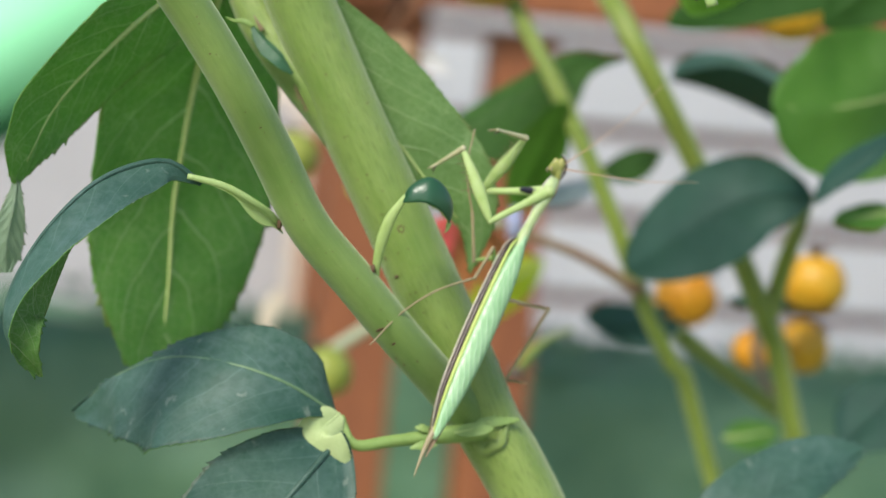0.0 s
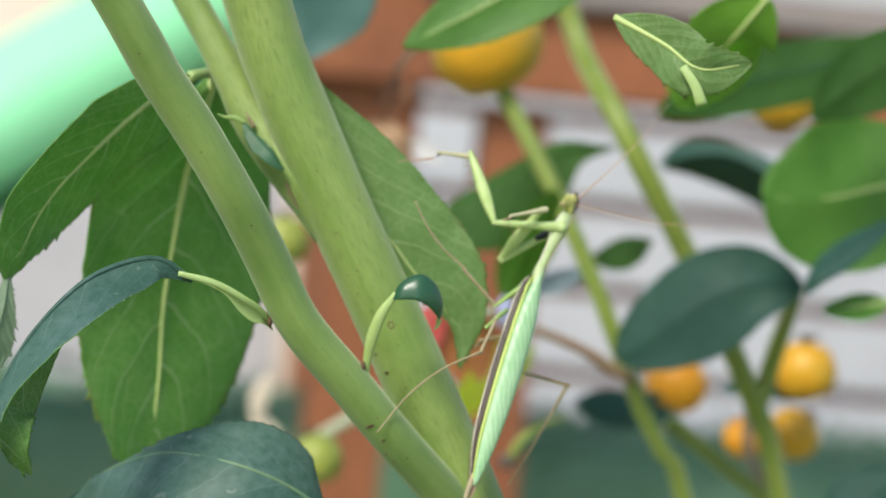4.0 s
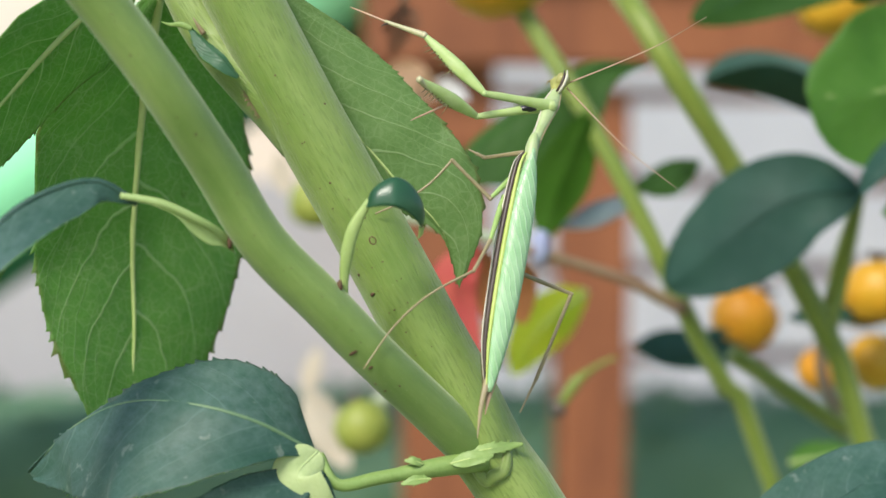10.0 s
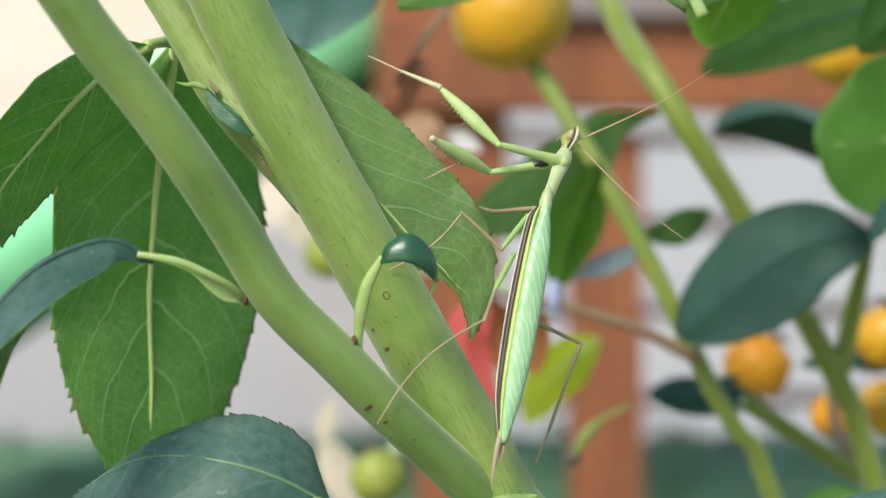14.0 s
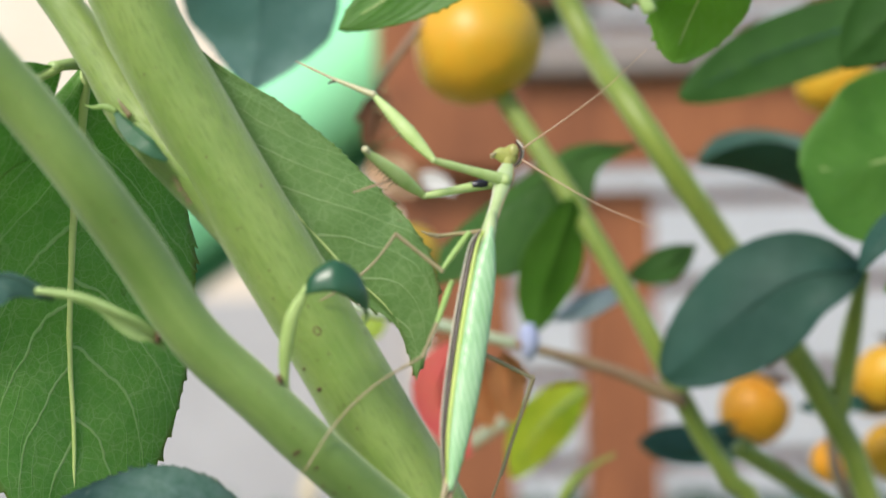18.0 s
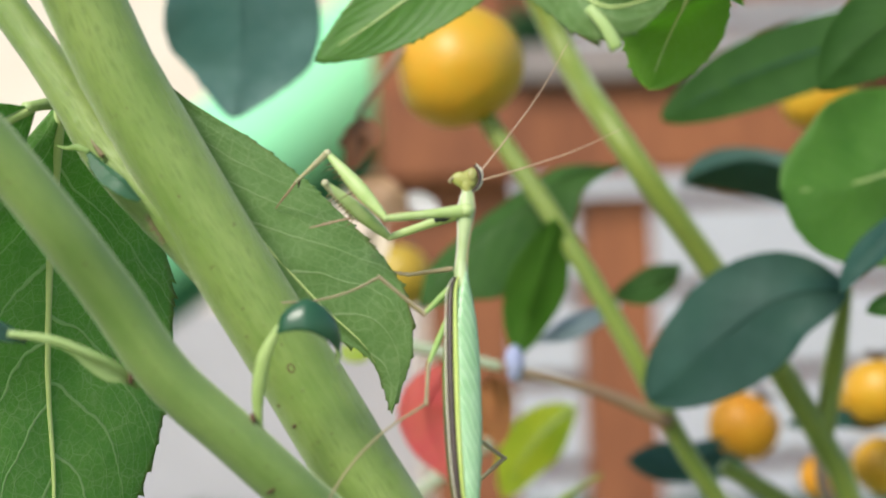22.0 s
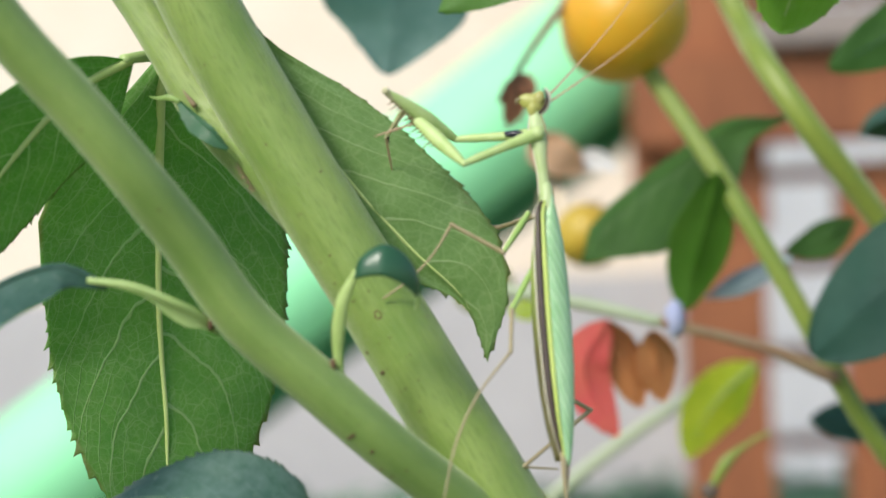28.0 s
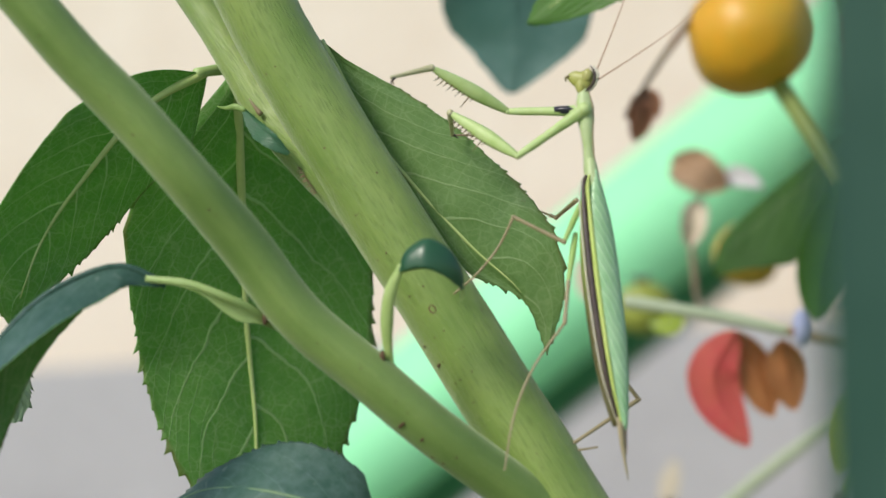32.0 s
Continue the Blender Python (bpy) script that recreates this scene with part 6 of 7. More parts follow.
    walk(m["femur_S"], [
        (0.0, pose(-0.01108, 0.00973, 0.00836, 46.61, 7.73, 2.24)),
        (1.0, pose(-0.01088, 0.00974, 0.00822, 46.41, 8.06, 2.26)),
        (2.0, pose(-0.00948, 0.00734, 0.00472, 45.56, 25.71, 7.22)),
        (3.0, pose(-0.00787, 0.00878, 0.00392, 48.95, 18.61, 4.76)),
        (6.0, pose(-0.00786, 0.00504, -0.00025, 50.16, 3.64, 0.77)),
        (7.0, pose(-0.01381, 0.00371, 0.00588, 56.29, -56.89, -19.37)),
        (8.0, pose(-0.01391, 0.00381, 0.00596, 63.46, -61.71, -24.24)),
        (8.6, pose(-0.01324, 0.00391, 0.00586, 65.32, -63.94, -26.79)),
        (10.0, pose(-0.01157, 0.00416, 0.00562, 70.97, -68.79, -34.38)),
        (13.0, pose(-0.01165, 0.00427, 0.00536, 78.20, -71.65, -42.26)),
        (15.2, pose(-0.01201, 0.00421, 0.00534, 71.33, -67.94, -33.96)),
        (16.0, pose(-0.01214, 0.00418, 0.00533, 69.33, -66.43, -31.47)),
        (17.5, pose(-0.01239, 0.00414, 0.00531, 66.15, -63.44, -27.41)),
        (19.0, pose(-0.01272, 0.00855, 0.00642, 64.21, -62.16, -25.31)),
        (21.0, pose(-0.01252, 0.00654, 0.00476, 65.62, -46.33, -23.51)),
        (22.0, pose(-0.01017, 0.00946, 0.00862, 43.52, -48.58, -36.44)),
        (23.0, pose(-0.01203, 0.01042, 0.01126, 48.00, -52.61, -49.24)),
        (24.0, pose(-0.00983, 0.01288, 0.01271, 67.81, -66.56, -62.05)),
        (27.0, pose(-0.01165, 0.00995, 0.01457, 39.35, -52.88, -50.44)),
        (28.0, pose(-0.01192, 0.01086, 0.01311, 46.77, -50.55, -48.43)),
        (30.0, pose(-0.01188, 0.01144, 0.01220, 46.83, -49.33, -48.64)),
        (31.0, pose(-0.01172, 0.01152, 0.01206, 47.50, -48.61, -49.04)),
        (32.0, pose(-0.01073, 0.01013, 0.01518, 36.23, -50.60, -49.53)),
    ])
    walk(m["tibia_S"], [
        (0.0, pose(-0.00900, -0.00270, 0.02006, 159.17, -70.00, -127.76)),
        (1.0, pose(-0.00873, -0.00264, 0.01997, 159.37, -70.63, -127.58)),
        (2.0, pose(-0.00275, -0.00418, 0.01557, 157.08, -67.57, -140.75)),
        (3.0, pose(-0.00320, -0.00385, 0.01463, 164.73, -62.68, -151.48)),
        (6.0, pose(-0.00699, -0.00816, 0.01074, -173.74, -33.87, -171.83)),
        (7.0, pose(-0.02610, -0.00714, 0.01110, 129.45, 45.65, 167.22)),
        (8.0, pose(-0.02640, -0.00745, 0.00961, 124.30, 50.71, 164.33)),
        (8.6, pose(-0.02604, -0.00713, 0.00901, 123.62, 53.08, 162.94)),
        (10.0, pose(-0.02507, -0.00631, 0.00765, 121.79, 58.39, 159.14)),
        (13.0, pose(-0.02544, -0.00594, 0.00647, 118.69, 61.82, 155.40)),
        (15.2, pose(-0.02534, -0.00646, 0.00741, 120.98, 57.53, 159.15)),
        (16.0, pose(-0.02529, -0.00664, 0.00776, 121.68, 55.88, 160.36)),
        (17.5, pose(-0.02515, -0.00696, 0.00842, 122.85, 52.65, 162.45)),
        (19.0, pose(-0.02533, -0.00262, 0.00992, 123.93, 51.24, 163.67)),
        (21.0, pose(-0.02348, -0.00578, 0.00966, -155.97, -52.63, -174.53)),
        (22.0, pose(-0.02473, 0.00549, 0.01687, 140.40, 37.21, 148.61)),
        (23.0, pose(-0.02769, 0.00900, 0.01825, 136.73, 41.30, 136.52)),
        (24.0, pose(-0.02669, 0.01068, 0.01530, 122.66, 55.85, 129.16)),
        (27.0, pose(-0.02682, 0.01118, 0.02260, 145.15, 41.53, 135.14)),
        (28.0, pose(-0.02733, 0.00935, 0.02060, 137.13, 39.08, 136.34)),
        (30.0, pose(-0.02720, 0.00985, 0.01987, 122.89, -78.45, -114.72)),
        (31.0, pose(-0.02701, 0.00979, 0.01974, 121.10, -78.12, -113.28)),
        (32.0, pose(-0.02542, 0.01169, 0.02399, 170.09, -74.66, -171.52)),
    ])
    walk(m["tarsus_S"], [
        (0.0, pose(-0.01621, -0.00690, 0.01725, 72.25, -46.03, -162.65)),
        (1.0, pose(-0.01593, -0.00690, 0.01723, 72.97, -46.70, -162.80)),
        (2.0, pose(-0.01072, -0.00627, 0.01248, 74.92, -32.27, -170.51)),
        (3.0, pose(-0.01093, -0.00541, 0.01073, 77.73, -38.69, -168.61)),
        (6.0, pose(-0.01167, -0.00980, 0.00348, 88.76, -15.26, -176.69)),
        (7.0, pose(-0.02070, -0.00140, 0.00719, 171.79, -64.90, -152.51)),
        (8.0, pose(-0.02074, -0.00148, 0.00647, 178.28, -59.99, -157.50)),
        (8.6, pose(-0.02017, -0.00126, 0.00609, 179.77, -57.71, -159.58)),
        (10.0, pose(-0.01871, -0.00072, 0.00522, -177.99, -52.43, -163.45)),
        (13.0, pose(-0.01884, -0.00048, 0.00447, -176.90, -48.71, -165.29)),
        (15.2, pose(-0.01909, -0.00077, 0.00498, -178.53, -53.05, -162.48)),
        (16.0, pose(-0.01917, -0.00087, 0.00516, -179.34, -54.68, -161.25)),
        (17.5, pose(-0.01930, -0.00106, 0.00552, 178.71, -57.80, -158.57)),
        (19.0, pose(-0.01960, 0.00331, 0.00684, 178.04, -59.32, -157.64)),
        (21.0, pose(-0.02950, -0.00995, 0.00478, -57.48, 45.94, 2.00)),
        (22.0, pose(-0.01830, 0.00814, 0.01147, 150.07, -71.42, -158.17)),
        (23.0, pose(-0.02047, 0.01046, 0.01344, 160.04, -68.31, -177.27)),
        (24.0, pose(-0.01847, 0.01231, 0.01263, -177.93, -55.19, 165.49)),
        (27.0, pose(-0.01988, 0.01137, 0.01720, 156.16, -68.50, 179.66)),
        (28.0, pose(-0.02026, 0.01088, 0.01559, 160.37, -71.14, -177.98)),
        (30.0, pose(-0.03587, 0.00869, 0.01891, 73.18, -57.61, 163.37)),
        (31.0, pose(-0.03569, 0.00868, 0.01880, 75.04, -52.10, 159.75)),
        (32.0, pose(-0.03392, 0.01196, 0.02169, 59.49, -72.79, -177.64)),
    ])
    walk(m["femur_LM"], [
        (0.0, pose(0.00068, 0.00700, -0.00274, 171.42, -53.11, -157.46)),
        (1.0, pose(0.00080, 0.00604, -0.00315, 172.16, -53.43, -157.94)),
        (2.0, pose(-0.00143, 0.00542, -0.00363, -175.27, -46.55, -163.99)),
        (3.0, pose(-0.00137, 0.00394, -0.00251, -174.53, -41.26, -167.50)),
        (6.0, pose(-0.00224, 0.00060, -0.00252, -173.13, -30.61, -172.80)),
        (7.0, pose(-0.00209, 0.00081, -0.00327, -172.74, -30.81, -172.59)),
        (8.0, pose(-0.00194, 0.00103, -0.00402, -172.31, -31.02, -172.36)),
        (8.6, pose(-0.00173, 0.00103, -0.00402, -172.36, -32.16, -172.03)),
        (10.0, pose(-0.00125, 0.00104, -0.00403, -172.55, -34.86, -171.22)),
        (13.0, pose(-0.00262, 0.00092, -0.00338, -171.63, -28.52, -173.04)),
        (15.2, pose(-0.00314, 0.00072, -0.00245, -171.66, -27.35, -173.27)),
        (16.0, pose(-0.00333, 0.00064, -0.00211, -171.67, -26.93, -173.36)),
        (17.5, pose(-0.00369, 0.00051, -0.00148, -171.71, -26.14, -173.52)),
        (19.0, pose(-0.00294, 0.00050, -0.00150, -171.54, -26.93, -173.41)),
        (21.0, pose(-0.00113, 0.00068, -0.00205, -176.00, -40.95, 179.95)),
        (22.0, pose(-0.00045, 0.00061, -0.00127, -176.78, -45.17, 172.04)),
        (23.0, pose(-0.00021, 0.00133, -0.00356, -173.26, -40.68, 159.23)),
        (24.0, pose(-0.00064, 0.00186, -0.00404, -168.74, -38.52, 157.37)),
        (27.0, pose(-0.00022, 0.00163, -0.00454, -171.70, -40.82, 157.03)),
        (28.0, pose(-0.00239, 0.00272, -0.00260, -166.70, -34.83, 153.85)),
        (30.0, pose(-0.00092, 0.00130, -0.00256, -173.67, -32.54, 152.26)),
        (31.0, pose(-0.00215, 0.00247, -0.00265, -169.53, -29.75, 151.19)),
        (32.0, pose(-0.00114, 0.00267, -0.00517, -162.64, -27.35, 149.71)),
    ])
    walk(m["tibia_LM"], [
        (0.0, pose(-0.00688, 0.00541, -0.00844, 21.13, -28.05, -8.82)),
        (1.0, pose(-0.00677, 0.00439, -0.00882, 20.49, -27.66, -8.40)),
        (2.0, pose(-0.00789, 0.00274, -0.01021, 16.90, -28.04, -8.00)),
        (3.0, pose(-0.00732, 0.00168, -0.00969, 21.47, -45.74, -14.66)),
        (6.0, pose(-0.00691, -0.00115, -0.01073, 33.79, -65.59, -27.82)),
        (7.0, pose(-0.00677, -0.00102, -0.01145, 28.07, -59.84, -21.86)),
        (8.0, pose(-0.00663, -0.00090, -0.01217, 24.33, -54.26, -17.89)),
        (8.6, pose(-0.00657, -0.00093, -0.01207, 24.32, -54.45, -17.97)),
        (10.0, pose(-0.00644, -0.00102, -0.01185, 24.32, -54.93, -18.19)),
        (13.0, pose(-0.00695, -0.00102, -0.01173, 25.85, -56.75, -19.88)),
        (15.2, pose(-0.00731, -0.00118, -0.01089, 26.99, -57.84, -21.11)),
        (16.0, pose(-0.00744, -0.00123, -0.01058, 27.43, -58.24, -21.58)),
        (17.5, pose(-0.00769, -0.00134, -0.01001, 28.31, -59.00, -22.52)),
        (19.0, pose(-0.00705, -0.00139, -0.00997, 27.42, -58.47, -21.59)),
        (21.0, pose(-0.00741, 0.00002, -0.00928, 21.77, -50.42, -25.54)),
        (22.0, pose(-0.00725, 0.00102, -0.00802, 22.34, -48.08, -36.17)),
        (23.0, pose(-0.00642, 0.00248, -0.01079, 29.12, -60.48, -55.58)),
        (24.0, pose(-0.00678, 0.00239, -0.01141, 27.27, -62.61, -56.86)),
        (27.0, pose(-0.00647, 0.00278, -0.01173, 20.22, -47.47, -47.47)),
        (28.0, pose(-0.00815, 0.00309, -0.01027, 20.30, -55.55, -51.34)),
        (30.0, pose(-0.00596, 0.00275, -0.01061, 34.21, -66.38, -62.48)),
        (31.0, pose(-0.00709, 0.00320, -0.01084, 26.17, -60.49, -56.85)),
        (32.0, pose(-0.00622, 0.00232, -0.01331, 17.02, -53.74, -51.19)),
    ])
    walk(m["tarsus_LM"], [
        (0.0, pose(-0.01216, 0.00229, 0.00045, 20.30, -25.02, -7.72)),
        (1.0, pose(-0.01197, 0.00133, 0.00014, 19.68, -24.62, -7.33)),
        (2.0, pose(-0.01314, 0.00031, -0.00109, 37.04, -65.02, -34.09)),
        (3.0, pose(-0.01529, -0.00032, -0.00268, 24.44, -53.11, -19.18)),
        (6.0, pose(-0.01694, -0.00264, -0.00702, 61.90, -76.59, -62.67)),
        (7.0, pose(-0.01631, -0.00267, -0.00666, 162.19, -45.87, -167.12)),
        (8.0, pose(-0.01560, -0.00268, -0.00642, 163.02, -42.37, -168.37)),
        (8.6, pose(-0.01556, -0.00269, -0.00635, 163.08, -42.31, -168.42)),
        (10.0, pose(-0.01548, -0.00273, -0.00619, 163.21, -42.21, -168.54)),
        (13.0, pose(-0.01619, -0.00268, -0.00640, 163.52, -39.73, -169.32)),
        (15.2, pose(-0.01668, -0.00281, -0.00576, 163.52, -38.66, -169.56)),
        (16.0, pose(-0.01685, -0.00286, -0.00553, 163.52, -38.23, -169.67)),
        (17.5, pose(-0.01718, -0.00295, -0.00511, 163.53, -37.35, -169.88)),
        (19.0, pose(-0.01648, -0.00301, -0.00495, 163.68, -37.97, -169.85)),
        (21.0, pose(-0.01611, -0.00026, -0.00289, 79.99, -77.80, -89.70)),
        (22.0, pose(-0.01567, 0.00209, -0.00135, 136.53, -71.04, -159.32)),
        (23.0, pose(-0.01539, 0.00628, -0.00614, 158.74, -51.65, 164.64)),
        (24.0, pose(-0.01558, 0.00682, -0.00699, 160.38, -51.33, 163.07)),
        (27.0, pose(-0.01427, 0.00576, -0.00488, 163.10, -41.85, 157.43)),
        (28.0, pose(-0.01630, 0.00727, -0.00454, 163.58, -45.72, 157.73)),
        (30.0, pose(-0.01512, 0.00721, -0.00703, 161.54, -50.44, 158.97)),
        (31.0, pose(-0.01569, 0.00766, -0.00607, 162.91, -46.20, 156.82)),
        (32.0, pose(-0.01390, 0.00682, -0.00720, 164.54, -45.31, 155.20)),
    ])
    walk(m["femur_LH"], [
        (0.0, pose(0.00116, 0.00761, -0.01077, 47.02, -37.87, -12.93)),
        (1.0, pose(0.00123, 0.00659, -0.01119, 46.50, -37.57, -12.38)),
        (2.0, pose(0.00117, 0.00757, -0.01816, 55.10, -41.45, -13.33)),
        (3.0, pose(-0.00159, 0.00543, -0.01145, 113.66, -73.27, -55.15)),
        (6.0, pose(-0.00480, 0.00059, -0.00872, -155.72, -1.90, -179.60)),
        (7.0, pose(-0.00470, 0.00053, -0.00876, -158.49, -4.07, -179.12)),
        (8.0, pose(-0.00461, 0.00048, -0.00881, -161.02, -5.91, -178.69)),
        (8.6, pose(-0.00432, 0.00053, -0.00931, -162.24, -6.83, -178.49)),
        (10.0, pose(-0.00364, 0.00066, -0.01049, -164.79, -8.69, -178.08)),
        (13.0, pose(-0.00402, 0.00131, -0.01148, -157.02, -21.31, -175.01)),
        (15.2, pose(-0.00462, 0.00131, -0.01125, -156.75, -17.20, -175.98)),
        (16.0, pose(-0.00484, 0.00130, -0.01117, -156.70, -15.70, -176.33)),
        (17.5, pose(-0.00525, 0.00129, -0.01102, -156.70, -12.88, -176.98)),
        (19.0, pose(-0.00482, 0.00135, -0.01149, -156.50, -11.66, -177.33)),
        (21.0, pose(-0.00235, 0.00135, -0.01047, -158.49, -23.03, 174.51)),
        (22.0, pose(-0.00242, 0.00170, -0.00891, -160.17, -25.28, 164.90)),
        (23.0, pose(-0.00178, 0.00236, -0.01077, -160.15, -19.82, 152.68)),
        (24.0, pose(-0.00149, 0.00320, -0.01383, -153.08, -29.02, 154.38)),
        (27.0, pose(-0.00162, 0.00276, -0.01192, -155.46, -21.53, 151.13)),
        (28.0, pose(-0.00208, 0.00342, -0.01338, -151.93, -28.91, 152.18)),
        (30.0, pose(-0.00306, 0.00231, -0.00877, -163.99, -14.36, 147.84)),
        (31.0, pose(-0.00409, 0.00325, -0.00901, -163.07, -12.39, 147.03)),
        (32.0, pose(-0.00312, 0.00314, -0.01162, -161.21, -12.30, 146.40)),
    ])
    walk(m["tibia_LH"], [
        (0.0, pose(-0.00484, 0.00111, -0.00512, -172.97, -8.37, -177.57)),
        (1.0, pose(-0.00470, 0.00010, -0.00546, -172.56, -8.44, -177.63)),
        (2.0, pose(-0.00469, 0.00011, -0.01366, -163.80, -23.25, -173.56)),
        (3.0, pose(-0.00718, -0.00338, -0.01266, -175.69, -3.67, -179.09)),
        (6.0, pose(-0.00509, -0.00373, -0.01829, -162.35, -25.53, -174.19)),
        (7.0, pose(-0.00533, -0.00333, -0.01850, -160.88, -24.26, -174.41)),
        (8.0, pose(-0.00555, -0.00296, -0.01869, -159.66, -23.02, -174.61)),
        (8.6, pose(-0.00542, -0.00270, -0.01924, -158.84, -22.26, -174.82)),
        (10.0, pose(-0.00508, -0.00215, -0.02051, -157.23, -20.57, -175.28)),
        (13.0, pose(-0.00716, -0.00308, -0.02048, -150.56, -12.22, -177.23)),
        (15.2, pose(-0.00717, -0.00303, -0.02047, -151.55, -13.62, -176.85)),
        (16.0, pose(-0.00717, -0.00301, -0.02045, -151.92, -14.12, -176.72)),
        (17.5, pose(-0.00717, -0.00297, -0.02042, -152.61, -15.03, -176.46)),
        (19.0, pose(-0.00657, -0.00293, -0.02092, -153.04, -17.47, -175.92)),
        (21.0, pose(-0.00652, -0.00211, -0.01946, -160.14, -5.90, 170.59)),
        (22.0, pose(-0.00742, -0.00065, -0.01784, -160.64, -6.32, 160.13)),
        (23.0, pose(-0.00639, 0.00073, -0.02006, -160.55, 1.31, 147.70)),
        (24.0, pose(-0.00764, 0.00087, -0.02202, -163.61, -0.26, 147.61)),
        (27.0, pose(-0.00679, 0.00063, -0.02080, -164.40, -3.10, 146.90)),
        (28.0, pose(-0.00835, 0.00114, -0.02149, -162.54, -4.70, 146.73)),
        (30.0, pose(-0.00673, 0.00119, -0.01855, -164.86, -5.76, 146.05)),
        (31.0, pose(-0.00756, 0.00186, -0.01882, -165.75, -6.61, 145.81)),
        (32.0, pose(-0.00676, 0.00149, -0.02133, -165.74, -9.62, 145.87)),
    ])
    walk(m["tarsus_LH"], [
        (0.0, pose(-0.00603, 0.00002, -0.01347, -176.02, -32.76, -169.33)),
        (1.0, pose(-0.00589, -0.00105, -0.01380, -175.44, -32.91, -169.61)),
        (2.0, pose(-0.00762, -0.00261, -0.02116, -179.20, -38.50, -168.01)),
        (3.0, pose(-0.00771, -0.00403, -0.02112, 179.65, -35.01, -170.05)),
        (6.0, pose(-0.00830, -0.00664, -0.02560, -178.70, -34.59, -171.60)),
        (7.0, pose(-0.00834, -0.00642, -0.02583, -178.84, -35.31, -171.19)),
        (8.0, pose(-0.00838, -0.00619, -0.02602, -178.99, -36.04, -170.74)),
        (8.6, pose(-0.00813, -0.00603, -0.02658, -178.85, -36.45, -170.63)),
        (10.0, pose(-0.00755, -0.00565, -0.02785, -178.50, -37.41, -170.35)),
        (13.0, pose(-0.00853, -0.00732, -0.02772, 178.68, -34.32, -171.24)),
        (15.2, pose(-0.00871, -0.00717, -0.02773, 178.54, -34.79, -170.95)),
        (16.0, pose(-0.00877, -0.00711, -0.02773, 178.49, -34.96, -170.84)),
        (17.5, pose(-0.00889, -0.00699, -0.02771, 178.40, -35.27, -170.63)),
        (19.0, pose(-0.00857, -0.00693, -0.02815, 178.44, -37.17, -170.14)),
        (21.0, pose(-0.00781, -0.00483, -0.02741, -178.63, -38.39, 179.01)),
        (22.0, pose(-0.00921, -0.00300, -0.02581, -178.97, -43.83, 171.42)),
        (23.0, pose(-0.00775, -0.00176, -0.02807, -174.44, -39.95, 158.94)),
        (24.0, pose(-0.00896, -0.00113, -0.03017, -173.75, -37.49, 157.01)),
        (27.0, pose(-0.00841, -0.00104, -0.02898, -172.23, -33.21, 154.39)),
        (28.0, pose(-0.01030, -0.00063, -0.02958, -174.96, -27.43, 151.79)),
        (30.0, pose(-0.00865, -0.00019, -0.02671, -171.79, -23.45, 149.89)),
        (31.0, pose(-0.00952, 0.00066, -0.02701, -173.85, -24.61, 149.85)),
        (32.0, pose(-0.00907, 0.00053, -0.02945, -174.82, -27.78, 149.81)),
    ])
    walk(m["femur_RH"], [
        (0.0, pose(0.00486, 0.01546, -0.01032, 39.54, 69.49, 50.26)),
        (1.0, pose(0.00442, 0.01383, -0.00866, 22.52, 61.33, 30.64)),
        (2.0, pose(0.00584, 0.01401, -0.01406, 19.36, 59.27, 26.06)),
        (3.0, pose(0.00700, 0.01352, -0.01723, 31.19, 69.03, 40.06)),
        (6.0, pose(0.00415, 0.01114, -0.02363, 117.53, 75.17, 126.87)),
        (7.0, pose(0.00412, 0.01116, -0.02321, 115.48, 75.20, 125.03)),
        (8.0, pose(0.00408, 0.01118, -0.02278, 113.31, 75.22, 123.08)),
        (8.6, pose(0.00410, 0.01118, -0.02285, 115.52, 74.87, 125.40)),
        (10.0, pose(0.00416, 0.01118, -0.02300, 120.31, 73.94, 130.45)),
        (13.0, pose(0.00349, 0.01111, -0.02227, 124.44, 72.54, 134.83)),
        (15.2, pose(0.00331, 0.01107, -0.02171, 126.60, 71.49, 137.42)),
        (16.0, pose(0.00325, 0.01105, -0.02151, 127.35, 71.09, 138.34)),
        (17.5, pose(0.00313, 0.01102, -0.02113, 128.70, 70.30, 140.01)),
        (19.0, pose(0.00350, 0.01104, -0.02165, 133.41, 68.43, 145.17)),
        (21.0, pose(0.00497, 0.01079, -0.02537, 138.39, 61.39, 146.43)),
        (22.0, pose(0.00449, 0.01094, -0.02702, 136.83, 51.69, 141.74)),
        (23.0, pose(0.00611, 0.00966, -0.03173, 125.71, 49.05, 132.86)),
        (24.0, pose(0.00554, 0.00971, -0.03403, 125.86, 47.96, 133.82)),
        (27.0, pose(0.00632, 0.00955, -0.03521, 120.33, 49.94, 131.26)),
        (28.0, pose(0.00474, 0.00965, -0.03410, 118.52, 53.35, 130.03)),
        (30.0, pose(0.00294, 0.01032, -0.03195, 143.83, 31.58, 137.79)),
        (31.0, pose(0.00283, 0.01043, -0.03139, 143.54, 30.29, 137.55)),
        (32.0, pose(0.00382, 0.00970, -0.03360, 144.61, 27.03, 138.37)),
    ])
